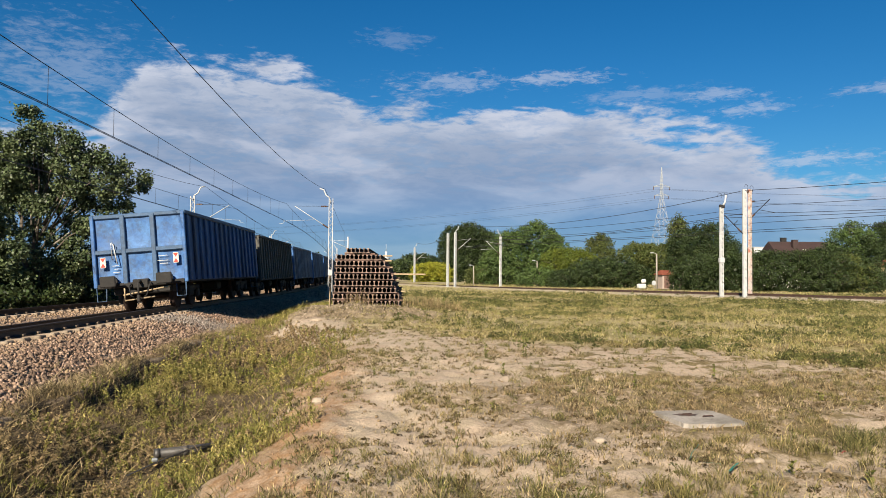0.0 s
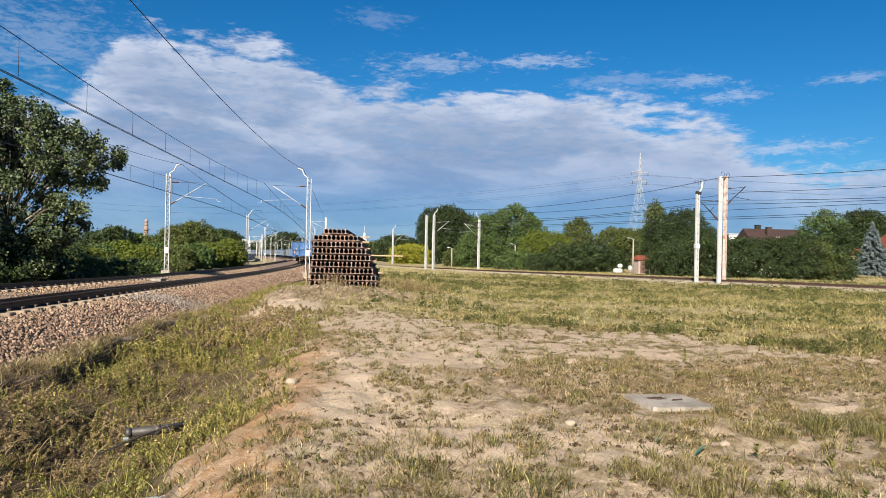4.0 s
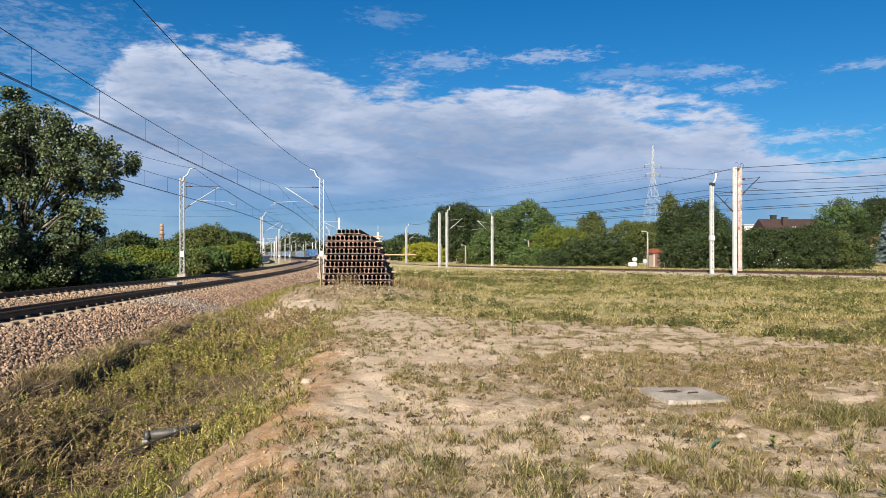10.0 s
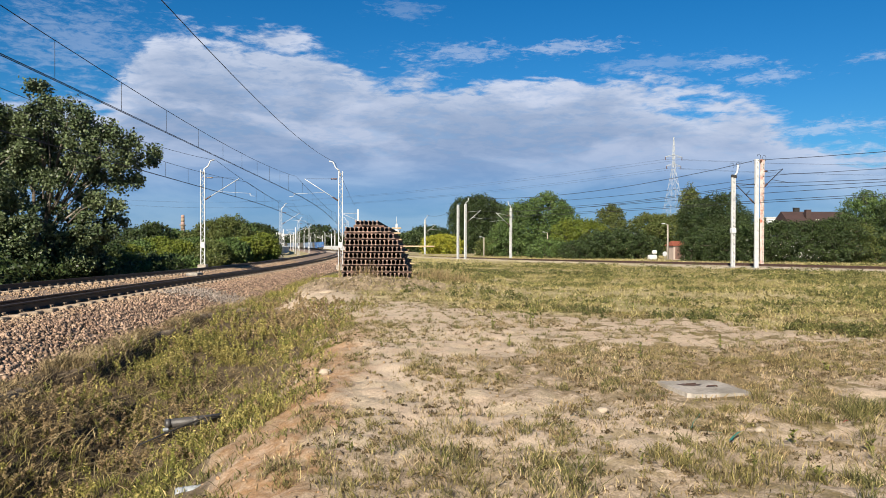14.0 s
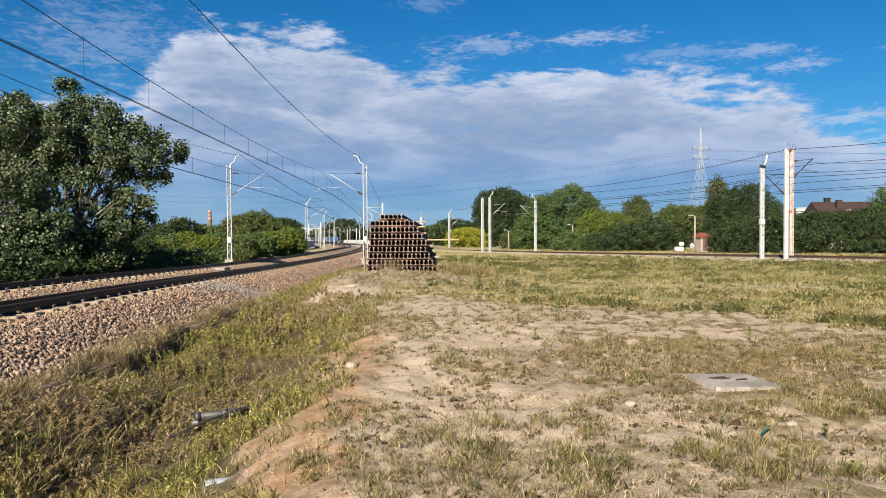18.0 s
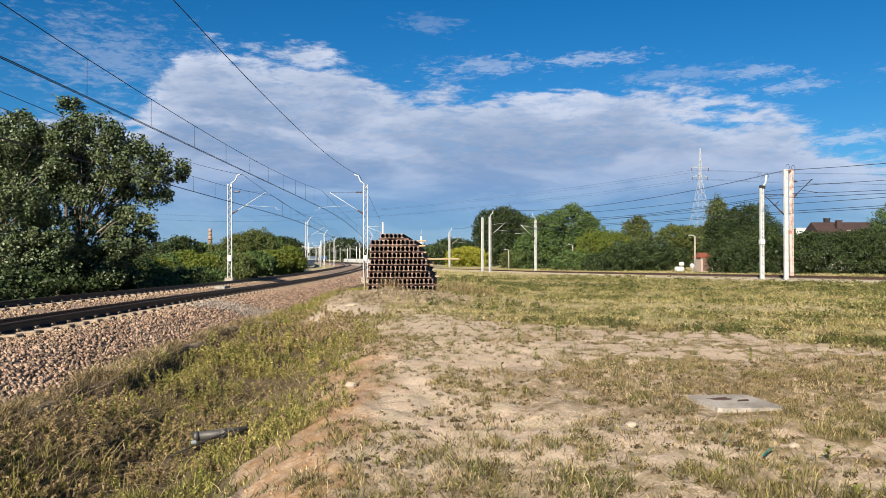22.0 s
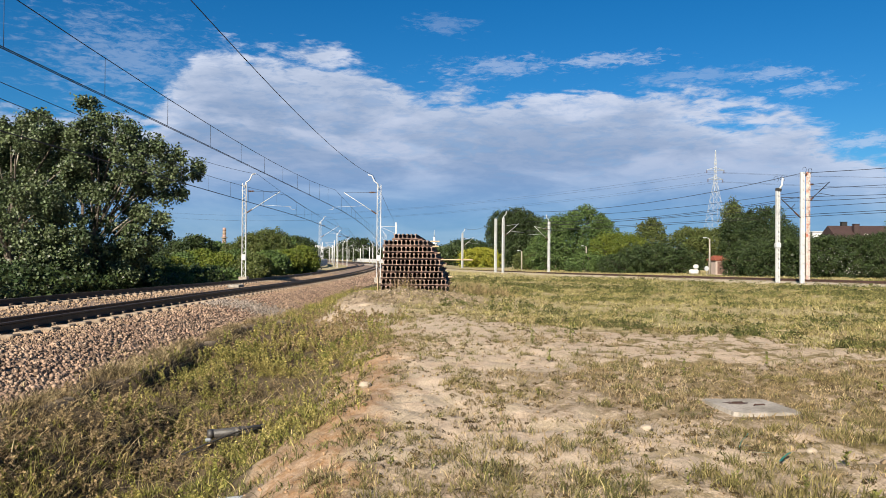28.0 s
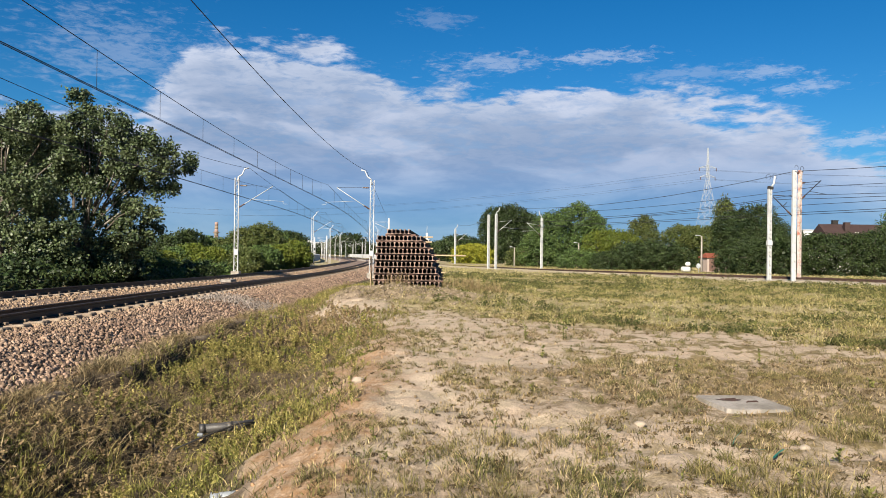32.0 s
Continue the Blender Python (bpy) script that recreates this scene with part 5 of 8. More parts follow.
def build_tree(name, x, y, height, width, seed, leaf, clumps=260, leaves=22, size=0.24, spread=0.42, trunk=0.25, bare=0.18, lobes=7, label="", category="tree", bark="bark", z=None, group="", tall=1.0, lean=0.0):
    """Trunk, limbs and a crown of leaf clumps with an uneven outline."""
    r = np.random.default_rng(seed)
    zb = float(ground_z(x, y)) - 0.1 if z is None else z
    ob = empty(name, pose(x, y, zb), label, category, group)
    hw = width / 2

    def skin(n, lo, hi):
        """Places near the crown's uneven skin, at lo to hi of its reach, and the way out."""
        f = r.random(n) ** 0.8
        ang = r.uniform(0, 2 * np.pi, n)
        g = np.clip((f - 0.38) / 0.62, 0, 1)
        prof = np.where(f > 0.38, np.sqrt(np.maximum(1 - g ** (1.7 + tall), 0.0)), 0.80 + 0.20 * f / 0.38)
        lump = 0.70 + 0.60 * fbm(ang * 0.7 + seed * 3.1 + np.cos(ang), f * 2.6 + np.sin(ang), 1.6, seed, 3)
        k = r.uniform(lo, hi, n)
        rad = hw * prof * lump * k
        z = height * (bare + (1 - bare) * f * (0.86 + 0.14 * k) * (0.90 + 0.20 * (lump - 0.7) / 0.6))
        p = np.column_stack([np.cos(ang) * rad + lean * f, np.sin(ang) * rad, z])
        d = unit(np.column_stack([np.cos(ang) * (1.05 - 0.7 * g), np.sin(ang) * (1.05 - 0.7 * g), 0.15 + g]))
        return p, d

    n_in = clumps // 4
    (p1, d1), (p2, d2) = skin(clumps, 0.84, 1.0), skin(n_in, 0.3, 0.84)
    cc, dd = np.concatenate([p1, p2]), np.concatenate([d1, d2])
    n = r.poisson(leaves, len(cc))
    sp = np.repeat(spread * r.uniform(0.55, 1.25, (len(cc), 1)), n, axis=0)
    off = np.clip(r.normal(size=(n.sum(), 3)), -1.6, 1.6) * sp * np.array([1, 1, 0.75])
    pts, out = np.repeat(cc, n, axis=0) + off, unit(off + np.repeat(dd * 0.9, n, axis=0) * sp) * 0.6
    up = pts[:, 2] > 0.02
    core, _ = skin(clumps * 2, 0.25, 0.72)
    q = np.concatenate([leaf_quads(pts[up], size, r, 0.3, 1.4, out[up]), leaf_quads(core[core[:, 2] > 0.3], size * 2.4, r, 0.3, 1.2)])
    part("crown", quads_mesh("crown", q), LEAF[leaf], ob)
    if trunk:
        th = height * (bare + 0.55 * (1 - bare))
        tr = [(0, 0, -0.1)] + [(r.normal() * 0.05 * i + lean * i / 9, r.normal() * 0.05 * i, th * i / 5) for i in range(1, 6)]
        part("trunk", bars_mesh("trunk", [tr], [trunk * (1.25 if i == 0 else 1 - 0.15 * i) for i in range(6)], 9), M[bark], ob)
        n_l = min(len(cc), 26 if clumps > 300 else 9)
        for j in r.choice(len(cc), n_l, replace=False):
            f = r.uniform(0.3, 0.95)
            a = Vector(tr[0]).lerp(Vector(tr[-1]), f)
            e = Vector(cc[j])
            mid = a.lerp(e, 0.5) + Vector((0, 0, 0.12 * height * r.uniform(0, 0.6)))
            part("limb", bars_mesh("limb", [[a, mid, e]], [trunk * 0.38, trunk * 0.24, trunk * 0.07], 6), M[bark], ob)
    return ob


def polar(px, depth):
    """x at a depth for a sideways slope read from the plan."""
    return (px - 784) / 1283 * depth


def build_poplar(x, y, lobes, seed, height, label):
    """A tall tree of separate leafy boughs, with sky between them and pale limbs reaching in."""
    r = np.random.default_rng(seed)
    zb = float(ground_z(x, y)) - 0.1
    ob = empty("poplar_tree", pose(x, y, zb), label, "tree", "poplars by the line")
    pts, outs = [], []
    small = [(lx + lr * 1.0 * math.cos(a), ly + lr * 0.6 * math.sin(2.3 * a), lz + lr * 0.9 * math.sin(a), lr * 0.42) for lx, ly, lz, lr in lobes for a in r.uniform(-0.9, 4.0, 3)]
    lobes = [(lx, ly, lz, lr * 0.84) for lx, ly, lz, lr in lobes]
    for lx, ly, lz, lr in lobes + small:
        n_c = max(9, int(34 * lr * lr))
        d = unit(r.normal(size=(n_c, 3)))
        k = np.where(r.random((n_c, 1)) < 0.25, r.uniform(0.2, 0.7, (n_c, 1)), r.uniform(0.7, 1.0, (n_c, 1)))
        c = np.array([lx, ly, lz]) + d * k * lr * np.array([1, 1, 0.9])
        n = r.poisson(42, n_c)
        sp = np.repeat(r.uniform(0.10, 0.22, (n_c, 1)), n, axis=0)
        off = np.clip(r.normal(size=(n.sum(), 3)), -1.7, 1.7) * sp
        pts.append(np.repeat(c, n, axis=0) + off)
        outs.append(unit(off + np.repeat(d, n, axis=0) * sp) * 0.7)
    part("crown", quads_mesh("crown", leaf_quads(np.concatenate(pts), 0.118, r, 0.3, 1.25, np.concatenate(outs))), LEAF["poplar"], ob)
    for k in range(2):
        q = [(0, 0, -0.1)] + [((k - 1) * 0.28 * i * height / 10 + r.normal() * 0.12, r.normal() * 0.15, height * 0.16 * i) for i in range(1, 6)]
        part("trunk", bars_mesh("trunk", [q], [0.22, 0.17, 0.13, 0.09, 0.06, 0.03], 9), M["bark"], ob)
    for lx, ly, lz, lr in lobes:
        a = Vector((lx * 0.18, 0, min(lz * 0.62, height * 0.6)))
        e = Vector((lx, ly, lz + lr * 0.4))
        mid = a.lerp(e, 0.55) + Vector((r.normal() * 0.2, r.normal() * 0.2, 0.2))
        part("limb", bars_mesh("limb", [[a, mid, e]], [0.06, 0.04, 0.014], 6), M["palebark" if r.random() < 0.3 else "bark"], ob)


# stand of poplars left of the line: boughs (across, away, up, size) in metres
POPLAR_A = [(-0.8, 1.1, 10.4, 0.8), (1.5, -0.3, 9.4, 1), (2.7, 0.7, 8.7, 0.9), (4.4, -1.3, 7.1, 1.1), (4.6, 1.2, 7.2, 0.9), (2.3, 0.1, 7.6, 1.1), (0.2, 0.9, 8.2, 1.1), (-0.3, -0.6, 8.9, 0.7), (4.3, -0.3, 5.5, 0.7), (3.5, -0.4, 4.5, 0.8), (2.6, 1.3, 3.2, 0.8), (2.0, -0.2, 3.0, 0.9), (1.2, -0, 2.2, 1), (-0, 1.3, 6.9, 0.8), (1.9, 1.1, 2.0, 0.8), (0.1, -0.3, 1.4, 1), (1.7, -0.5, 1.3, 0.8)]
POPLAR_B = [(0.2, 0.9, 10.1, 0.7), (1.2, -1.1, 8.5, 1), (3, -0.3, 9.1, 0.7), (1.4, 1.1, 7.9, 1.2), (-0.9, 1.2, 7.4, 1.3), (4, -0.7, 7.2, 0.9), (3, -3.2, 5.1, 1.2), (3.3, -1.2, 4.9, 1.2), (4.4, -1.7, 3.7, 1.1), (2.8, -2.7, 3.1, 1.2), (3.6, -2, 2.1, 1.2), (2.8, -3.2, 1.1, 1.1), (-1.9, 0.6, 9, 1.2), (-1.8, 0.1, 6.6, 1.4), (-0.8, -1.4, 4.2, 1.4), (0.5, -3.2, 2, 1.3), (4.7, -1.6, 1.6, 0.9)]
build_poplar(-22.3, 40.0, POPLAR_A + [(1.6, 0.8, 5.2, 1.0), (3.0, 0.6, 6.1, 1.0), (1.5, 0.9, 6.6, 0.9), (-1.2, 0.8, 7.6, 0.9), (0.9, 0.5, 3.9, 1.0), (2.4, -1.2, 6.9, 0.8), (0.6, -1.0, 5.9, 0.7)], 11, 10.6, "tall grey-green poplar with pale limbs and an open lobed crown")
build_poplar(-26.6, 39.0, POPLAR_B + [(1.8, 0.5, 6.2, 1.2), (0.4, 0.5, 5.4, 1.3), (3.3, 0.8, 6.2, 0.9), (3.2, 0.4, 8.1, 0.8), (0.0, 0.8, 8.8, 0.9)], 12, 10.4, "tall dark-green poplar standing close beside another")
for (x, y, h, w, sd) in ((-32.0, 41.0, 11.0, 8, 15), (-31.5, 50.0, 11.5, 8, 16)):
    build_tree("poplar_tree", x, y, h, w, sd, "poplar", 260, 70, 0.14, 0.28, 0.30, 0.10, 17, "tall grey-green poplar beside the line", "tree", "palebark", group="poplars by the line", tall=1.5)
# dark-leaved bushes put here to stand for the deep shade beneath the crowns
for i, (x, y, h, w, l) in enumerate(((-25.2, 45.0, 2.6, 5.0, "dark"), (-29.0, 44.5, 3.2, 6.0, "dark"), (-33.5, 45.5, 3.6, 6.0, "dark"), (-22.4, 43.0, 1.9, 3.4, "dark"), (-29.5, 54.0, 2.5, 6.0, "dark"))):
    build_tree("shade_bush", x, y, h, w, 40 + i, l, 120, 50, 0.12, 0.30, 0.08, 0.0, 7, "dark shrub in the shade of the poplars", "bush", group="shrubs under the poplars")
# thicket behind the left masts
for i, (px, d, top, w, l) in enumerate(((215, 96, 408, 6.0, "dark"), (256, 88, 398, 5.2, "dark"), (300, 92, 408, 4.5, "green"), (335, 90, 410, 4.6, "olive"), (362, 92, 394, 4.4, "olive"), (394, 90, 386, 5.4, "olive"), (416, 100, 396, 5.0, "green"),
                                        (446, 108, 398, 5.5, "dark"), (205, 70, 438, 3.4, "bright"), (236, 73, 430, 3.2, "green"), (268, 74, 424, 3.4, "bright"), (300, 71, 430, 3.2, "bright"), (330, 75, 424, 3.6, "green"), (362, 72, 432, 3.0, "olive"),
                                        (395, 76, 425, 3.6, "green"), (424, 80, 424, 3.4, "bright"), (452, 84, 416, 4.0, "bright"), (176, 68, 436, 3.6, "dark"))):
    h = (431 - top) / 1283 * d + 1.6 + 0.5
    build_tree("thicket_tree", polar(px, d), d, h, w, 60 + i, l, 210, 34, 0.15, 0.27, 0.12, 0.0, 9, {"bright": "sunlit yellow-green willow bush beyond the line", "olive": "olive-green birch in a thicket", "green": "leafy green tree in a thicket", "dark": "dark green tree in a thicket"}[l], "tree", z=-0.6, group="thicket beyond the line")
for i in range(12):
    s = 28.6 + 4.6 * i
    # the first five get dark leaf colour in place of the poplars' shade
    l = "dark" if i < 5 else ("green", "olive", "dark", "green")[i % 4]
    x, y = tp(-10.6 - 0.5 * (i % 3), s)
    build_tree("trackside_shrub", x, y, 1.35 + 0.25 * ((i * 7) % 4) / 3, 4.6, 400 + i, l, 70, 34, 0.13, 0.25, 0.05, 0.0, 6, {"olive": "low olive shrub beside the second track", "green": "low green shrub beside the second track", "dark": "low dark-leaved shrub beside the second track, some dark for poplar shade"}[l], "bush", z=-0.5 + float(fall(s)), group="shrubs beside the second track")
# trees behind the branch line
for i, (px, d, top, w, l, b_) in enumerate(((748, 190, 405, 13, "dark", 0.0), (715, 200, 415, 10, "dark", 0.0), (772, 140, 419, 9, "yellow", 0.0), (814, 150, 353, 7, "dark", 0.0), (838, 150, 350, 10, "dark", 0.0), (866, 152, 364, 8, "dark", 0.0),
                                        (910, 116, 361, 8.0, "green", 0.0), (952, 114, 346, 9.0, "green", 0.0), (984, 113, 366, 7.0, "green", 0.0), (998, 106, 390, 6.0, "bright", 0.0), (885, 112, 394, 6.0, "green", 0.0),
                                        (1030, 105, 392, 6.0, "bright", 0.0), (1067, 125, 366, 5.6, "olive", 0.1), (1050, 100, 412, 7.0, "dark", 0.0), (1085, 98, 408, 7.0, "dark", 0.0), (1112, 98, 412, 7.0, "dark", 0.0),
                                        (1135, 130, 384, 8.0, "olive", 0.0), (1165, 128, 382, 8.0, "olive", 0.0), (960, 102, 425, 7.0, "green", 0.0), (1015, 98, 428, 6.0, "dark", 0.0), (860, 118, 425, 6.0, "olive", 0.0))):
    h = (431 - top) / 1283 * d + 1.6 + 0.9
    build_tree("line_tree", polar(px, d), d, h, w, 90 + i, l, int(3.6 * w * h) + 60, 34, 0.00145 * d, 0.0030 * d, 0.16, b_, 10, {"bright": "yellow-green shrub by the branch line", "yellow": "golden-yellow bush by the branch line", "olive": "olive-green tree by the branch line", "green": "full green tree by the branch line", "dark": "dark green tree by the branch line"}[l], "tree", z=-0.9, group="trees behind the branch line", tall=0.0 if l == "green" else 1.0)
for i, (px, d, top, w, l) in enumerate(((1207, 100, 333, 3.4, "olive"), (1228, 97, 352, 6.5, "dark"), (1262, 90, 346, 6.4, "dark"), (1290, 86, 374, 7.0, "dark"), (1210, 85.5, 421, 2.6, "dark"), (1246, 86, 398, 5.0, "dark"), (1268, 82, 404, 6.0, "dark"), (1300, 80, 393, 6.0, "dark"),
                                       (1345, 80, 391, 6.5, "dark"), (1385, 79, 394, 6.5, "dark"), (1425, 78, 393, 6.5, "dark"), (1462, 77, 388, 6.0, "dark"), (1514, 84, 343, 6.0, "green"), (1538, 82, 364, 5.0, "dark"), (1478, 81, 386, 5.0, "dark"), (1500, 78, 398, 5.5, "olive"), (1535, 78, 405, 4.5, "dark"),
                                       (1640, 128, 352, 9, "dark"), (1700, 132, 352, 9, "dark"), (1790, 140, 350, 12, "dark"), (1850, 140, 345, 12, "dark"), (1582, 122, 340, 8, "dark"), (1612, 124, 342, 8, "dark"))):
    h = (431 - top) / 1283 * d + 1.6 + 0.6
    build_tree("hedge_tree", polar(px, d), d, h, w, 130 + i, l, int(6.2 * w * h) + 40, 30, 0.0015 * d, 0.0032 * d, 0.14, 0.0, 10, "dark hedgerow tree in front of the houses", "tree", z=-0.6, group="hedgerow by the houses")

build_main_track(0.0, "dark main-line track on concrete sleepers in brown ballast")
build_main_track(-4.0, "dark second main-line track on concrete sleepers")
build_branch_track()

# ---- grass, weeds, stones ----
def blades(x, y, h, w, r, lean=0.35, sink=0.015, z=None):
    """Kite-shaped blades, bent over to one side, at the given feet."""
    n = len(x)
    zz = (ground_z(x, y) if z is None else z) - sink
    a = r.uniform(0, 2 * np.pi, n)
    face = np.stack([np.cos(a), np.sin(a), np.zeros(n)], -1)
    b = a + r.uniform(-2, 2, n)
    bend = np.stack([np.cos(b), np.sin(b), np.zeros(n)], -1) * (h * lean * r.uniform(0.1, 1.7, n))[:, None]
    foot = np.stack([x, y, zz], -1)
    up = np.array([0, 0, 1.0])
    mid = foot + up * (h * 0.55)[:, None] + bend * 0.32
    tip = foot + up * h[:, None] + bend
    ww = (w * 0.5)[:, None] * face
    return np.stack([foot, mid + ww, tip, mid - ww], 1)


def in_view(x, y, slack=1.0):
    return (x > -0.72 * y - slack) & (x < 0.76 * y + slack)


def tufts(n, x0, x1, y0, y1, keep, per, radius, h0, h1, w0, r, lean=0.4, sink=0.015):
    """Blades in tufts over a rectangle, thinned by keep(x, y) from 0 to 1."""
    x, y = r.uniform(x0, x1, n), r.uniform(y0, y1, n)
    k = (r.random(n) < keep(x, y)) & in_view(x, y)
    x, y = x[k], y[k]
    c = r.poisson(per, len(x)) + 1
    hs = r.uniform(h0, h1, len(x))
    X = np.repeat(x, c) + r.normal(size=c.sum()) * radius
    Y = np.repeat(y, c) + r.normal(size=c.sum()) * radius
    H = np.repeat(hs, c) * r.uniform(0.45, 1.15, c.sum())
    return blades(X, Y, H, H * 0 + w0 * r.uniform(0.6, 1.3, c.sum()), r, lean, sink)


def stuff(name, quads, material, label, category):
    ob = new(name, quads_mesh(name, quads))
    ob.data.materials.append(material)
    return tagged(ob, label, category, kind="stuff")


def patch(x, y):
    """How overgrown the trodden sand is: dense about the concrete cover and towards the meadow, thin elsewhere."""
    n = fbm(x, y, 0.55, 3, 4)
    wob = (fbm(x, y, 0.8, 1, 3) - 0.5) * 1.6
    dense = np.maximum(1 - smooth(np.hypot((x - 2.5) / 2.5, (y - 8.7) / 1.9) + wob, 0.7, 1.05), 0.75 * (1 - smooth(np.hypot((x - 5.6) / 2.6, (y - 9.6) / 1.7) + wob, 0.7, 1.1)))
    for cx, cy, rx, ry, k in ((3.4, 5.3, 1.5, 0.6, 0.3), (0.5, 4.9, 2.0, 0.6, 0.7), (-0.9, 6.3, 0.7, 0.8, 0.6), (5.2, 7.0, 1.4, 0.8, 0.3)):
        dense = np.maximum(dense, k * (1 - smooth(np.hypot((x - cx) / rx, (y - cy) / ry) + wob, 0.7, 1.1)))
    path = np.exp(-((x - 0.2 - 0.02 * (y - 12)) / 2.3) ** 2) * smooth(y, 8, 11) * (1 - smooth(y, 19, 23))
    return np.clip(np.maximum(smooth(n, 0.52, 0.58) * (0.7 - 0.4 * path), dense), 0.012, 1)


BALLAST_U = [-5.3, -4.0, -2.7, -2.4, -2.0, -1.6, -1.3, 0.0, 1.3, 1.55, 1.75, 2.0, 2.25, 2.5, 2.75, 3.0, 3.2, 3.27]
BALLAST_Z = [0.0, 0.11, 0.20, 0.19, 0.12, 0.04, 0.0, 0.11, 0.20, 0.17, 0.12, 0.09, 0.0, -0.09, -0.18, -0.26, -0.36, -0.9]


def build_grass():
    r = np.random.default_rng(21)

    def clumps(n, x0, x1, y0, y1, keep, per, rad, size, tall=0.8):
        x, y = r.uniform(x0, x1, n), r.uniform(y0, y1, n)
        k = (r.random(n) < keep(x, y)) & in_view(x, y)
        x, y = x[k], y[k]
        c = r.poisson(per, len(x)) + 3
        rr = np.repeat(rad * r.uniform(0.4, 1.3, len(x)), c)[:, None]
        d = unit(r.normal(size=(c.sum(), 3))) * rr * r.uniform(0.5, 1.0, (c.sum(), 1))
        d[:, 2] = np.abs(d[:, 2]) * tall
        p = np.column_stack([np.repeat(x, c), np.repeat(y, c), np.repeat(ground_z(x, y), c)]) + d
        return leaf_quads(p, size, r, 0.2, 2.7)

    field = lambda x, y: (us(x, y)[0] + (fbm(x, y, 1.1, 3) - 0.5) * 2.6 > 7.35 - 1.5 * smooth(y, 12, 26)).astype(float) * (np.maximum(np.abs(x - 2.76), np.abs(y - 7.90)) > 0.44) * (1 - 0.8 * heap_weight(x, y))
    heap = lambda x, y: 1 - 0.95 * np.exp(-(((x + 2.4) / 3.2) ** 2 + ((y - 22.7) / 2.9) ** 2) ** 1.5)
    on_heap = lambda x, y: np.exp(-(((x + 2.9) / 3.0) ** 2 + ((y - 22.6) / 2.0) ** 2) ** 2) * smooth(fbm(x, y, 1.3, 2), 0.42, 0.56)
    stuff("heap_straw", tufts(1500, -6.4, 0.8, 20.3, 25.2, on_heap, 12, 0.07, 0.05, 0.16, 0.011, r, 1.8), LEAF["straw"], "bleached dry grass hanging over the earth heap", "grass")
    stuff("heap_weeds", tufts(450, -6.4, 0.8, 20.3, 25.2, on_heap, 12, 0.08, 0.05, 0.15, 0.012, r, 1.4), LEAF["under"], "low half-dry weeds on the earth heap", "weeds")
    # stubble and dry tufts on the sand
    q = [tufts(30000, -3, 14, 3.0, 19, lambda x, y: patch(x, y) * field(x, y) * 0.9, 7, 0.035, 0.025, 0.085, 0.0075, r, 0.7),
         tufts(3000, -3, 14, 3.0, 20, lambda x, y: patch(x, y) * field(x, y), 11, 0.05, 0.05, 0.12, 0.008, r, 0.7)]
    stuff("dry_grass", np.concatenate(q), LEAF["straw"], "short dry straw-coloured stubble on sand", "grass")
    green = lambda x, y: smooth(fbm(x, y, 0.9, 5), 0.42, 0.58)
    near = lambda x, y: (np.exp(-((x - 1.5) / 1.6) ** 2 - ((y - 5.0) / 0.55) ** 2) + np.exp(-((x - 4.0) / 1.3) ** 2 - ((y - 6.6) / 0.5) ** 2)) * smooth(fbm(x, y, 1.4, 4), 0.42, 0.54)
    q = [tufts(15000, -3, 14, 3.0, 22, lambda x, y: np.clip(patch(x, y) * 1.1 - 0.05, 0.04, 1) * field(x, y) * green(x, y), 22, 0.035, 0.03, 0.10, 0.0065, r, 0.8),
         tufts(1700, -3, 14, 3.0, 18, lambda x, y: field(x, y) * 0.6, 40, 0.04, 0.04, 0.12, 0.0065, r, 0.8),
         tufts(2600, -1.8, 8, 3.0, 7.6, lambda x, y: field(x, y) * near(x, y), 36, 0.045, 0.07, 0.17, 0.0065, r, 0.8)]
    stuff("green_tufts", np.concatenate(q), LEAF["tuft"], "scattered grey-green grass tufts on sand", "grass")
    q = [tufts(4200, -3, 14, 3.0, 19, lambda x, y: np.clip(patch(x, y), 0.10, 1) * field(x, y), 5, 0.05, 0.02, 0.09, 0.008, r, 1.2),
         tufts(7000, 0, 14, 3.0, 15, lambda x, y: field(x, y) * patch(x, y) * smooth(fbm(x, y, 0.8, 2), 0.40, 0.56), 9, 0.05, 0.04, 0.11, 0.009, r, 0.7)]
    stuff("brown_stems", np.concatenate(q), LEAF["brownweed"], "broken brown stems standing on the sand", "weeds")
    # ragged bank of taller weeds where the meadow begins
    verge = lambda x, y: np.exp(-((y + 0.72 * x - 18.2 + (fbm(x, y, 0.6, 4) - 0.5) * 3.5) / 0.6) ** 2) * smooth(x, -0.5, 5.0) * smooth(fbm(x, y, 0.9, 1), 0.36, 0.5)
    stuff("verge_weeds", clumps(5200, -1, 11, 9, 19, verge, 60, 0.17, 0.024, 1.0), LEAF["deep"], "dark ragged weeds along the edge of the meadow", "weeds")
    stuff("verge_stalks", tufts(2200, -1, 11, 9, 19, verge, 10, 0.12, 0.10, 0.26, 0.010, r, 1.4), LEAF["straw"], "bleached stalks leaning over the edge of the meadow", "weeds")
    # the meadow beyond the trodden ground
    def meadow(x, y):
        edge = smooth(y + (fbm(x, y, 0.35, 2) - 0.5) * 7 + np.clip(x, -4, 12) * 0.72, 17.2, 18.6)
        strip = smooth((x - 33) * 0.835 + (y - 54) * 0.55 + (fbm(x, y, 0.2, 3) - 0.5) * 8, -10, -6) * (1 - smooth((x - 33) * 0.835 + (y - 54) * 0.55, 0, 2))
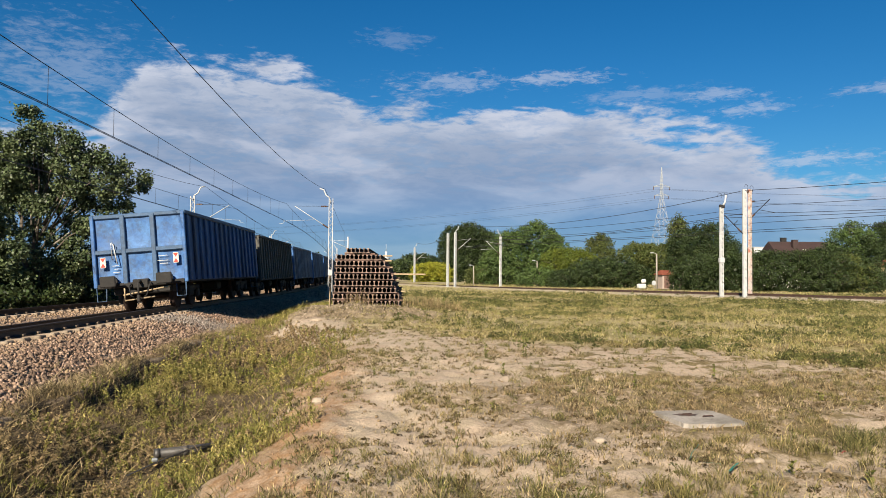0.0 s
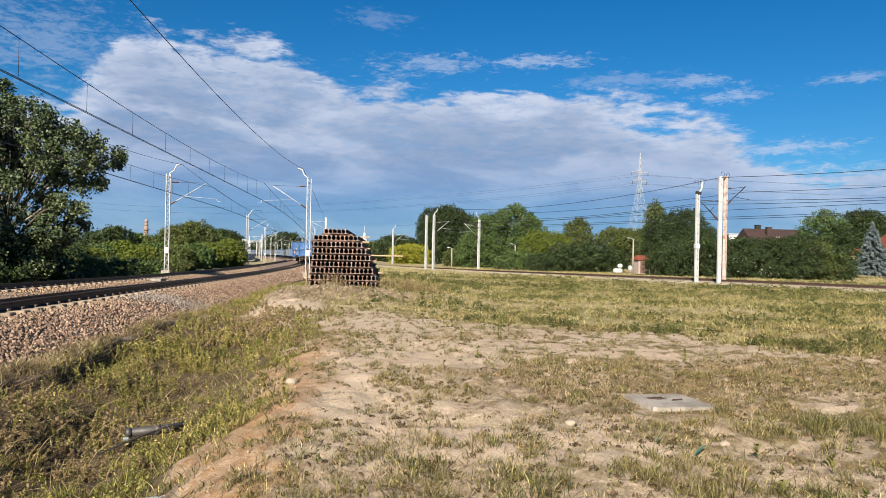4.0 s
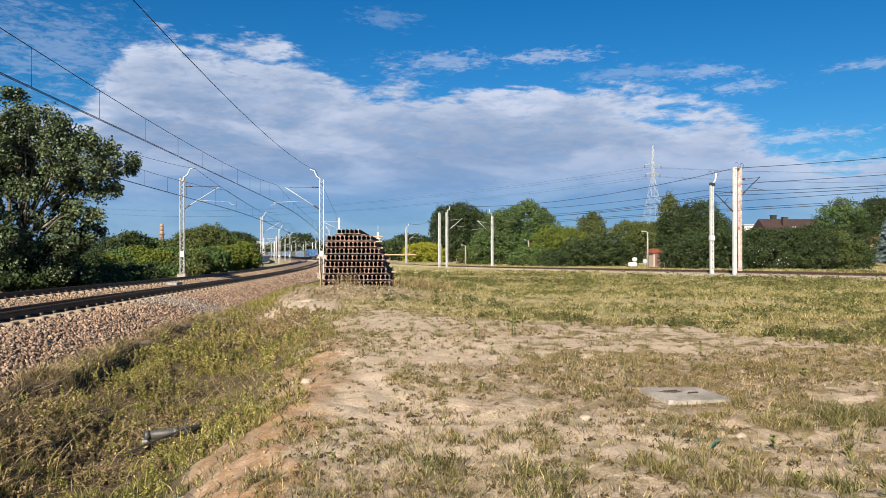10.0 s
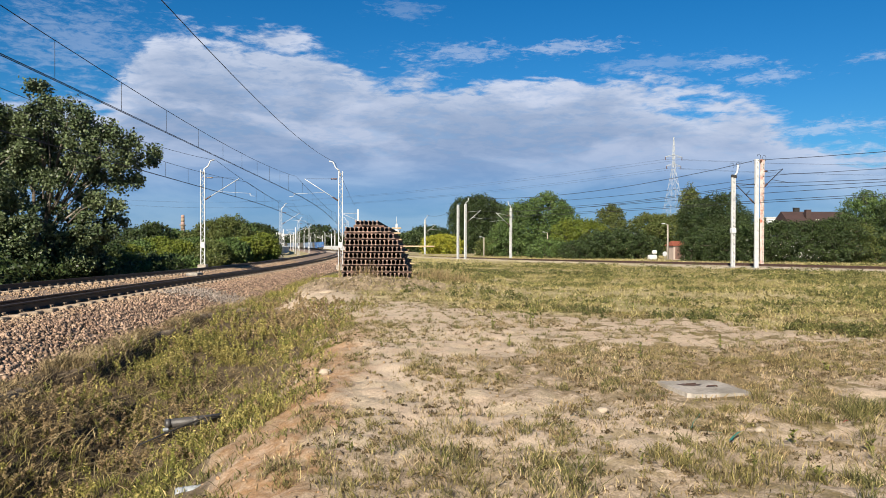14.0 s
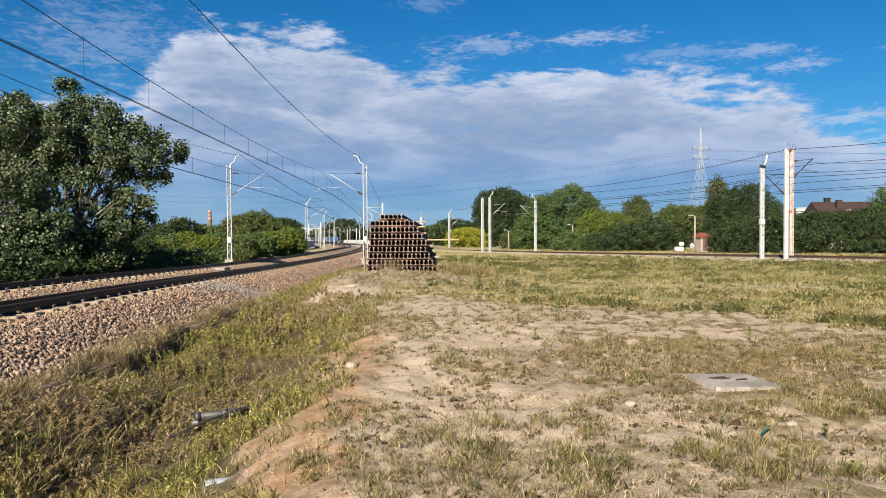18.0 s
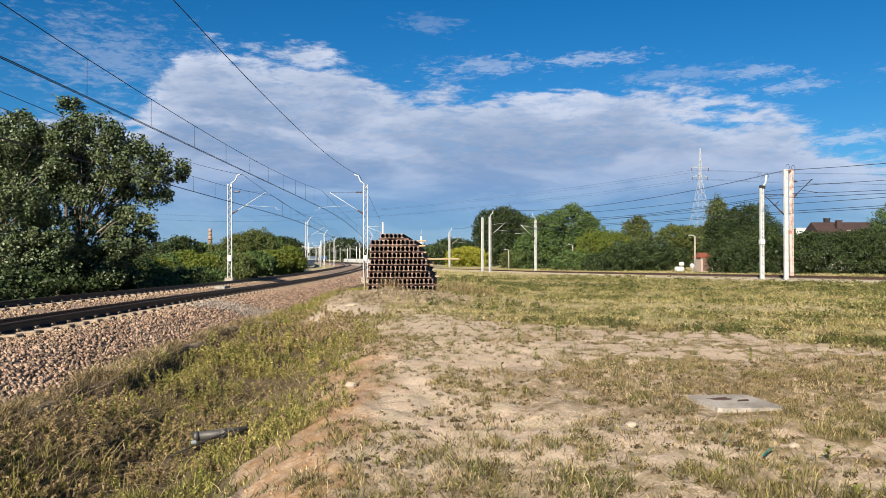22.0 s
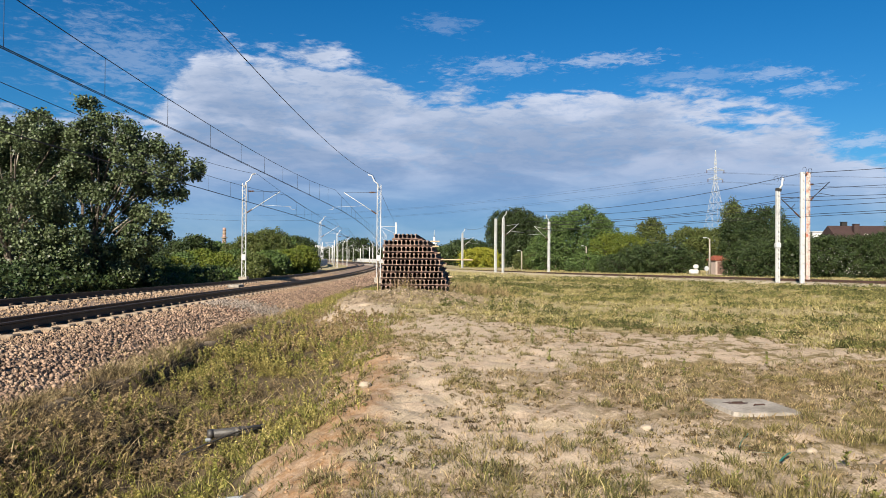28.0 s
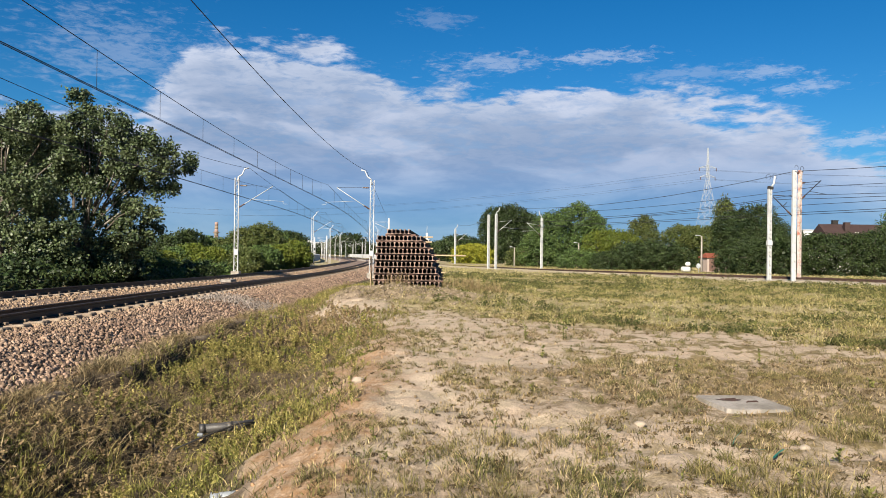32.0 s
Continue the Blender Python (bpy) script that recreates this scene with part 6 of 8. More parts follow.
        return (1 - 0.93 * strip) * heap(x, y) * edge * (us(x, y)[0] > 4.4 + 2.5 * (y < 36)) * (0.30 + 0.70 * smooth(fbm(x, y, 0.38, 4), 0.40, 0.54))
    lushm = lambda x, y: meadow(x, y) * smooth(fbm(x, y, 0.55, 1), 0.44, 0.56)
    q = [tufts(22000, -8, 28, 9, 38, meadow, 8, 0.05, 0.05, 0.20, 0.013, r, 0.9),
         tufts(14000, -10, 48, 36, 66, meadow, 5, 0.18, 0.05, 0.16, 0.024, r, 2.0),
         tufts(7000, -12, 60, 60, 115, meadow, 6, 0.35, 0.12, 0.26, 0.05, r, 0.6)]
    stuff("meadow_grass", np.concatenate(q), LEAF["grass"], "thin yellow-green meadow grass reaching to the branch line", "grass")
    q = [tufts(16000, -8, 28, 9, 40, lushm, 12, 0.07, 0.06, 0.20, 0.012, r, 0.6), tufts(9000, -10, 48, 38, 70, lushm, 7, 0.2, 0.08, 0.22, 0.028, r, 0.6)]
    stuff("meadow_clumps", np.concatenate([clumps(9000, -8, 26, 9, 36, lambda x, y: meadow(x, y) * 0.6, 15, 0.15, 0.032, 0.6), clumps(4000, -10, 46, 34, 66, meadow, 12, 0.28, 0.045, 0.4)]), LEAF["tuft"], "low tangled clumps of half-dry meadow herbs", "weeds")
    stuff("hay_litter", np.concatenate([tufts(11000, -8, 26, 9, 36, lambda x, y: meadow(x, y) * smooth(fbm(x, y, 0.7, 5), 0.42, 0.56), 8, 0.07, 0.05, 0.17, 0.014, r, 1.2), tufts(6000, -10, 46, 34, 66, meadow, 5, 0.2, 0.03, 0.1, 0.022, r, 4.0)]), LEAF["straw"], "pale dead grass heads among the meadow", "grass")
    stuff("lush_meadow_clumps", np.concatenate([clumps(5000, -8, 26, 9, 36, lushm, 34, 0.24, 0.030, 0.75), clumps(3500, -10, 46, 34, 70, lushm, 22, 0.42, 0.055, 0.65)]), LEAF["deep"], "dark green leafy clumps in the meadow", "weeds")
    stuff("green_meadow_patches", np.concatenate(q), LEAF["weed"], "greener patches of meadow grass", "grass")
    # ditch
    def in_ditch(x, y):
        u, s = us(x, y)
        hi = 7.0 + (fbm(x, y, 0.9, 3) - 0.5) * 1.3 - 1.9 * smooth(s, 17.5, 21)
        return smooth(u, 3.3, 3.5) * (1 - smooth(u, hi, hi + 0.25))
    rank = lambda x, y: np.clip(smooth(fbm(x, y, 0.75, 4), 0.45, 0.54) + np.exp(-((us(x, y)[1] - 7.4) / 1.9) ** 2) * smooth(fbm(x, y, 1.3, 3), 0.38, 0.5) + np.exp(-((us(x, y)[1] - 13.5) / 2.5) ** 2) * smooth(fbm(x, y, 1.3, 3), 0.42, 0.55), 0, 1)
    lush = lambda x, y: in_ditch(x, y) * rank(x, y)
    drab = lambda x, y: in_ditch(x, y) * (1 - 0.8 * rank(x, y))
    bank = lambda x, y: in_ditch(x, y) * smooth(us(x, y)[0], 5.2, 5.7)
    dark = lambda x, y: in_ditch(x, y) * smooth(fbm(x, y, 1.5, 2), 0.46, 0.56)
    knots = lambda x, y: smooth(fbm(x, y, 2.6, 1, 2), 0.46, 0.58)
    def plumes(n, y0, y1, keep, per, h0, h1, rad, size, lean=0.25):
        """Upright feathery weeds: small leaves set round a leaning stem."""
        x, y = r.uniform(-9, 1, n), r.uniform(y0, y1, n)
        k = (r.random(n) < keep(x, y)) & in_view(x, y)
        x, y = x[k], y[k]
        h = r.uniform(h0, h1, len(x)) * (0.7 + 0.6 * vnoise(x, y, 1.4, 2))
        c = r.poisson(per, len(x)) + 6
        f = r.random(c.sum()) ** 0.75
        H, a = np.repeat(h, c), np.repeat(r.uniform(0, 2 * np.pi, len(x)), c)
        w = np.repeat(rad * r.uniform(0.6, 1.5, len(x)), c) * (1.1 - 0.75 * f)
        p = np.column_stack([np.repeat(x, c) + np.cos(a) * f * f * H * lean, np.repeat(y, c) + np.sin(a) * f * f * H * lean, np.repeat(ground_z(x, y), c) + f * H])
        d = r.normal(size=(c.sum(), 3)) * np.array([1, 1, 0.4])
        return leaf_quads(p + unit(d) * w[:, None] * r.uniform(0.2, 1, (c.sum(), 1)), size, r, 0.35, 2.4)

    def zone(x, y, u0, s0, du, ds):
        u, q_ = us(x, y)
        return np.exp(-((u - u0) / du) ** 2 - ((q_ - s0) / ds) ** 2)
    ragged = lambda x, y: smooth(fbm(x, y, 1.7, 2, 3), 0.40, 0.56)
    brownish = lambda x, y: np.clip(1.5 * zone(x, y, 3.9, 8.2, 1.3, 1.7) + 1.1 * zone(x, y, 5.4, 18.6, 0.9, 1.9) + zone(x, y, 4.9, 11.6, 0.8, 1.2) * 0.6 + 0.12, 0, 1)
    greenish = lambda x, y: np.clip(1.3 * zone(x, y, 3.9, 12.6, 0.9, 2.4) + 0.9 * zone(x, y, 4.7, 16.0, 1.0, 2.0) + 0.8 * zone(x, y, 5.8, 7.4, 0.8, 1.8) + 0.9 * zone(x, y, 4.9, 5.7, 1.3, 1.0) + 0.07, 0, 1) * (1 - 0.9 * zone(x, y, 3.9, 8.2, 1.1, 1.3)) * (1 - 0.7 * zone(x, y, 5.4, 18.8, 0.9, 1.4))
    q = [plumes(11000, 4.5, 14.5, lambda x, y: in_ditch(x, y) * greenish(x, y) * ragged(x, y), 46, 0.12, 0.34, 0.035, 0.015), plumes(8000, 14, 24, lambda x, y: in_ditch(x, y) * greenish(x, y) * ragged(x, y), 34, 0.14, 0.34, 0.05, 0.021)]
    stuff("ditch_weeds", np.concatenate(q), LEAF["ditch"], "upright feathery yellow-green weeds in the ditch", "weeds")
    q = [plumes(9000, 4.5, 15, lambda x, y: in_ditch(x, y) * brownish(x, y) * ragged(x, y), 26, 0.08, 0.26, 0.04, 0.017, 0.6), plumes(5000, 14, 22, lambda x, y: in_ditch(x, y) * brownish(x, y), 20, 0.08, 0.24, 0.05, 0.024, 0.6)]
    stuff("withered_weeds", np.concatenate(q), LEAF["brownweed"], "withered brown weeds gone to seed in the ditch", "weeds")
    q = [tufts(3500, -9, 0, 20, 36, lush, 20, 0.08, 0.08, 0.22, 0.013, r, 0.6), tufts(2600, -9, 1, 3.3, 16, lambda x, y: lush(x, y) * greenish(x, y), 24, 0.06, 0.05, 0.20, 0.009, r, 0.7),
         tufts(2600, -7, 0, 3.6, 9, lambda x, y: in_ditch(x, y) * zone(x, y, 5.3, 6.0, 1.3, 1.6) * ragged(x, y), 26, 0.07, 0.10, 0.28, 0.009, r, 0.8)]
    stuff("ditch_grass", np.concatenate(q), LEAF["ditch"], "rank yellow-green grass standing in the ditch", "grass")
    q = [tufts(5000, -9, 1, 3.3, 16, lambda x, y: drab(x, y) * (0.25 + 0.75 * zone(x, y, 4.9, 11.6, 1.0, 1.6)), 12, 0.07, 0.03, 0.13, 0.009, r, 2.4), tufts(2400, -9, 0, 15, 36, drab, 12, 0.08, 0.04, 0.14, 0.012, r, 1.8)]
    stuff("dead_ditch_grass", np.concatenate(q), LEAF["straw"], "dead matted straw in the ditch", "grass")
    q = [tufts(5200, -9, 1, 3.3, 16, lambda x, y: in_ditch(x, y) * np.clip(zone(x, y, 4.0, 8.6, 1.2, 2.0) + 0.5 * zone(x, y, 4.9, 11.8, 1.0, 1.4), 0, 1), 5, 0.14, 0.12, 0.34, 0.009, r, 3.4), tufts(700, -9, 0, 15, 30, drab, 6, 0.14, 0.10, 0.24, 0.011, r, 3.0)]
    stuff("fallen_stalks", np.concatenate(q), LEAF["straw"], "long bleached stalks fallen over the ditch", "weeds")
    q = [tufts(4500, -9, 1, 3.3, 16, lambda x, y: bank(x, y) * (0.25 + 0.75 * knots(x, y)), 18, 0.05, 0.04, 0.13, 0.011, r, 0.9), tufts(2500, -9, 0, 15, 34, bank, 12, 0.07, 0.05, 0.14, 0.012, r, 0.9)]
    stuff("bank_tufts", np.concatenate(q), LEAF["tuft"], "half-dry grass on the sunny ditch bank", "grass")
    q = [tufts(7000, -9, 1, 3.3, 16, dark, 18, 0.07, 0.04, 0.12, 0.014, r, 1.0), tufts(2200, -9, 0, 15, 34, dark, 16, 0.1, 0.06, 0.2, 0.014, r, 0.8)]
    h = len(q[0]) // 4
    stuff("rotten_ditch_herbs", q[0][:h], LEAF["rot"], "dark rotten herbs among the ditch grass", "weeds")
    q[0] = q[0][h:]
    stuff("ditch_undergrowth", np.concatenate(q), LEAF["under"], "low dark green undergrowth in the ditch", "weeds")
    stuff("field_herbs", clumps(4200, -3, 13, 3.0, 19, lambda x, y: np.clip(patch(x, y), 0.1, 0.8) * field(x, y), 22, 0.055, 0.009, 0.9), LEAF["tuft"], "small grey-green herbs on the sand", "weeds")
    stuff("dry_field_herbs", clumps(11000, -3, 13, 3.0, 19, lambda x, y: np.clip(patch(x, y), 0.05, 0.9) * field(x, y), 18, 0.05, 0.011, 0.7), LEAF["rot"], "small withered brown herbs on the sand", "weeds")
    # withered brown herbs along the foot of the ballast and in the ditch
    foot = lambda x, y: np.exp(-((us(x, y)[0] - 3.15) / 0.27) ** 2)
    q = [tufts(9000, -9, -3, 6, 24, foot, 12, 0.08, 0.02, 0.08, 0.012, r, 1.6, 0.0), tufts(4000, -12, -3, 22, 45, foot, 14, 0.09, 0.04, 0.2, 0.014, r, 1.3, 0.0)]
    stuff("withered_herbs", np.concatenate(q), LEAF["brownweed"], "withered brown herbs along the ballast foot", "weeds")
    q = [tufts(9000, -9, -3, 6, 24, lambda x, y: foot(x, y) * smooth(fbm(x, y, 1.1, 5), 0.40, 0.52), 26, 0.09, 0.05, 0.19, 0.011, r, 1.4, 0.0)]
    stuff("lip_grass", np.concatenate(q), LEAF["straw"], "bleached grass matted on the lip of the ditch", "grass")
    fr = lambda x, y: np.exp(-((us(x, y)[0] - 2.9) / 0.25) ** 2) * smooth(fbm(x, y, 0.6, 2), 0.35, 0.6)
    x, y = r.uniform(-13, -2, 14000), r.uniform(5, 46, 14000)
    k = (r.random(14000) < fr(x, y)) & in_view(x, y)
    x, y = np.repeat(x[k], 8) + r.normal(size=8 * k.sum()) * 0.05, np.repeat(y[k], 8) + r.normal(size=8 * k.sum()) * 0.05
    u, s_ = us(x, y)
    z = np.maximum(np.interp(u, BALLAST_U, BALLAST_Z) + fall(s_), ground_z(x, y))
    stuff("bank_grass", blades(x, y, r.uniform(0.04, 0.15, len(x)), np.full(len(x), 0.011), r, 0.9, 0.02, z), LEAF["straw"], "bleached grass creeping up the ballast", "grass")


build_grass()


CUBE = np.array([(-1, -1, -1), (1, -1, -1), (1, 1, -1), (-1, 1, -1), (-1, -1, 1), (1, -1, 1), (1, 1, 1), (-1, 1, 1)], float)
CUBE_F = np.array([(0, 3, 2, 1), (4, 5, 6, 7), (0, 1, 5, 4), (1, 2, 6, 5), (2, 3, 7, 6), (3, 0, 4, 7)])


def stones_mesh(name, pos, size, r, flat=0.75):
    """Broken stones: cubes with knocked corners, turned anyhow, as one mesh."""
    n = len(pos)
    v = CUBE[None] * r.uniform(0.45, 1.1, (n, 8, 1)) * r.uniform(0.7, 1.25, (n, 1, 3)) * np.array([1, 1, flat]) * (size / 2)[:, None, None]
    q = unit(r.normal(size=(n, 4)))
    a, b, c, d = q.T
    R = np.stack([1 - 2 * (c * c + d * d), 2 * (b * c - a * d), 2 * (b * d + a * c), 2 * (b * c + a * d), 1 - 2 * (b * b + d * d), 2 * (c * d - a * b),
                  2 * (b * d - a * c), 2 * (c * d + a * b), 1 - 2 * (b * b + c * c)], -1).reshape(n, 3, 3)
    v = np.einsum("nij,nkj->nki", R, v) + pos[:, None]
    f = (CUBE_F[None] + (np.arange(n) * 8)[:, None, None]).reshape(-1, 4)
    me = bpy.data.meshes.new(name)
    me.vertices.add(8 * n)
    me.vertices.foreach_set("co", v.astype(np.float32).ravel())
    me.loops.add(f.size)
    me.loops.foreach_set("vertex_index", f.astype(np.int32).ravel())
    me.polygons.add(len(f))
    me.polygons.foreach_set("loop_start", np.arange(0, f.size, 4, dtype=np.int32))
    me.update(calc_edges=True)
    return me



def build_stones():
    r = np.random.default_rng(31)

    def along(n, u0, u1, s0, s1):
        u, s = r.uniform(u0, u1, n), s0 + (s1 - s0) * r.random(n) ** 1.4
        xy = np.array([tp(a, b) for a, b in zip(u, s)])
        k = in_view(xy[:, 0], xy[:, 1], 1.5)
        z = np.interp(u, BALLAST_U, BALLAST_Z) + fall(s) + r.uniform(-0.012, 0.028, n)
        return np.column_stack([xy, z])[k]

    def lay(p, lo, hi, mat_, label):
        ob = new("ballast_stones", stones_mesh("ballast_stones", p, r.uniform(lo, hi, len(p)), r))
        ob.data.materials.append(M[mat_])
        tagged(ob, label, "ballast", kind="stuff")

    lay(along(22000, 1.35, 3.1, 8.5, 50), 0.03, 0.072, "stone", "loose pinkish-brown crushed stone on the ballast shoulder")
    lay(along(5500, 1.35, 3.2, 46, 130), 0.08, 0.15, "stone", "loose brown crushed stone on the far ballast shoulder")
    lay(along(6500, 0.92, 1.7, 8.5, 60), 0.035, 0.065, "tanstone", "rust-dusted tan stone along the sleeper ends")
    lay(along(8000, -3.1, -0.9, 13, 75), 0.04, 0.075, "tanstone", "rust-dusted tan stone between the two tracks")
    # spilt grey chippings
    g = along(9000, 1.35, 3.2, 19.5, 26.5)
    c = np.exp(-((us(g[:, 0], g[:, 1])[1] - 22.6 - 0.8 * (us(g[:, 0], g[:, 1])[0] - 2.2)) / 1.0) ** 2) * 0.8
    g = g[r.random(len(g)) < c]
    g[:, 2] += 0.035
    lay(g, 0.03, 0.06, "greystone", "spilt grey chippings on the ballast shoulder")
    # grey rubble on the heap before the stack
    n = 4600
    x, y = r.normal(-2.8, 1.6, n), r.normal(22.5, 1.2, n)
    k = (us(x, y)[0] > 5.0) & (y < 25.2)
    x, y = x[k], y[k]
    p = np.column_stack([x, y, ground_z(x, y) + 0.012])
    ob = new("rubble", stones_mesh("rubble", p, 0.012 + 0.07 * r.random(len(p)) ** 5, r, 0.7))
    ob.data.materials.append(M["rubble"])
    tagged(ob, "pale grey rubble and clods on the heap", "rubble", kind="stuff")
    # clods and pebbles on the sand
    n = 15000
    x, y = r.uniform(-3, 13, n), 3.2 + 19 * r.random(n) ** 1.5
    k = (us(x, y)[0] > 6.6) & in_view(x, y) & (r.random(n) < 0.25 + 0.75 * smooth(fbm(x, y, 0.7, 1), 0.4, 0.6))
    x, y = x[k], y[k]
    p = np.column_stack([x, y, ground_z(x, y) + 0.002])
    n = 5000
    cx, cy = r.uniform(-4, 0.5, n), r.uniform(3.3, 17, n)
    cu = us(cx, cy)[0] + (fbm(cx, cy, 1.2, 2) - 0.5) * 0.8
    k = (cu > 6.6) & (cu < 7.7) & in_view(cx, cy)
    cx, cy = cx[k], cy[k]
    ob = new("clay_clods", stones_mesh("clay_clods", np.column_stack([cx, cy, ground_z(cx, cy)]), 0.006 + 0.035 * r.random(len(cx)) ** 6, r, 0.5))
    ob.data.materials.append(M["clay_clod"])
    tagged(ob, "crumbled orange clay clods on the ditch edge", "soil", kind="stuff")
    ob = new("soil_clods", stones_mesh("soil_clods", p, 0.010 + 0.036 * r.random(len(p)) ** 4, r, 0.6))
    ob.data.materials.append(M["clod"])
    tagged(ob, "small dry clods and pebbles on the sand", "soil", kind="stuff")


build_stones()


def weed_plants():
    """Low leafy weeds and tall herb stalks that stand out singly."""
    r = np.random.default_rng(44)

    def rosette(x, y, n, size, leaf, label, h=0.10):
        z = float(ground_z(x, y))
        ob = empty("weed_plant", pose(x, y, z), label, "weed", "leafy weeds")
        a = r.uniform(0, 2 * np.pi, n)
        l = size * r.uniform(0.6, 1.3, n)
        d = np.stack([np.cos(a), np.sin(a), r.uniform(0.2, 1.2, n)], -1)
        o = np.column_stack([r.normal(size=(n, 2)) * size * 0.35, r.uniform(0, h, n)])
        side = unit(np.cross(d, np.array([0, 0, 1.0]))) * (l * 0.28)[:, None]
        t = unit(d) * l[:, None]
        part("leaves", quads_mesh("leaves", np.stack([o, o + t * 0.5 + side, o + t, o + t * 0.5 - side], 1)), LEAF[leaf], ob)
        st = [[(0, 0, -0.02), (r.normal() * 0.02, r.normal() * 0.02, h * 0.9)]]
        part("stem", bars_mesh("stem", st, 0.004, 4), LEAF[leaf], ob)

    spots = [(-0.75, 5.45), (-0.42, 5.35), (-0.9, 5.9), (0.35, 9.6), (-1.2, 9.3), (1.7, 5.2), (2.1, 5.0), (2.5, 4.9), (3.2, 5.5), (2.9, 4.6), (1.35, 5.1), (0.9, 5.0), (3.6, 5.9), (-1.5, 7.3), (0.1, 6.6), (4.2, 6.4), (3.3, 6.9), (0.55, 8.1), (-1.0, 10.6), (1.4, 11.6), (4.6, 8.9), (2.75, 5.8)]
    for i, (x, y) in enumerate(spots):
        rosette(x, y, 20, 0.045 * r.uniform(0.6, 1.1), "weed", "low leafy green weed on bare sand")
    # tall pale-green stalks
    for x, y, h in ((1.47, 13.2, 0.46), (1.52, 13.25, 0.40), (0.75, 12.6, 0.26), (2.6, 9.9, 0.22), (4.1, 11.0, 0.24), (0.9, 10.9, 0.2)):
        z = float(ground_z(x, y))
        ob = empty("herb_stalk", pose(x, y, z), "single upright pale-green herb stalk", "weed", "herb stalks")
        n = 26
        f = r.random(n)
        c = np.column_stack([r.normal(size=(n, 2)) * 0.012, f * h])
        part("leaves", quads_mesh("leaves", leaf_quads(c, 0.03, r)), LEAF["weed"], ob)
        part("stem", bars_mesh("stem", [[(0, 0, -0.02), (0.01, 0.0, h)]], 0.005, 5), LEAF["weed"], ob)
    # dry weeds at the foot of the rail stack
    q = [blades(r.normal(c, 0.25, 150), r.normal(yy, 0.12, 150), r.uniform(0.1, hh, 150), np.full(150, 0.012), r, 0.55) for c, yy, hh in
         ((-2.9, 24.95, 0.7), (-0.9, 25.2, 0.6), (-0.45, 25.5, 0.75), (-0.1, 25.8, 0.6), (0.5, 26.5, 0.5))]
    stuff("dry_weeds", np.concatenate(q), LEAF["brownweed"], "dry brown weeds at the foot of the rail stack", "weeds")


weed_plants()

# ---- branch line masts and wires ----
build_branch_mast(23.37, 60.0, -0.42, 7.45, 190, False, 3.05, arms=False, near_top=True)
build_branch_mast(24.70, 58.6, -0.42, 8.8, 8, False, None, "inner")
build_branch_mast(26.6, 62.0, -0.42, 9.2, 210, True, None, True, near_top=True)
build_branch_mast(2.05, 94.4, -0.7, 7.3, 220)
build_branch_mast(1.1, 95.2, -0.7, 7.2, 220, arms=False)
build_branch_mast(8.05, 95.5, -0.55, 6.75, 40)
build_branch_mast(-4.5, 132.0, -0.75, 6.5, 220)


def wire_thing(name, spans, r, label, group, sag=0.5):
    """One wire hung over several supports."""
    pts = []
    for a, b in zip(spans[:-1], spans[1:]):
        a, b = Vector(a), Vector(b)
        for i in range(10):
            f = i / 10
            p = a.lerp(b, f)
            p.z -= sag * 4 * f * (1 - f)
            pts.append(p)
    pts.append(Vector(spans[-1]))
    ob = new(name, bars_mesh(name, [pts], r, 5))
    ob.data.materials.append(M["wire"])
    return tagged(ob, label, "overhead wire", group)


wire_thing("feeder_wire", [(-4.08, 132.35, 6.6), (2.47, 94.75, 7.43), (24.7, 58.6, 8.3), (49.0, 14.0, 9.3)], 0.022, "dark feeder wire along the branch line", "branch wires", 1.0)
for dx, z0, z1, z2, sg in ((2.3, 6.3, 6.75, 7.2, 0.75), (2.35, 5.0, 5.25, 5.5, 0.05), (0.9, 5.8, 6.35, 6.9, 0.6), (0.95, 4.75, 5.0, 5.25, 0.05), (3.6, 5.6, 5.95, 6.3, 0.1), (4.4, 6.9, 7.5, 7.9, 0.5)):
    wire_thing("contact_wire", [(2.6 + dx, 97.0, z0), (24.0 + dx, 62.4, z1), (49.0 + dx, 22.0, z2)], 0.02, "dark catenary wire over the branch line", "branch wires", sg)
for f in (0.25, 0.5, 0.75):
    x, y = 26.3 + 25 * f, 62.4 - 40.4 * f
    ob = new("dropper", bars_mesh("dropper", [[(x, y, 5.28 + 0.2 * f), (x, y, 6.75 + 0.45 * f - 3.0 * f * (1 - f))]], 0.012, 4))
    ob.data.materials.append(M["wire"])
    tagged(ob, "thin dropper between two catenary wires", "overhead wire", "branch droppers")


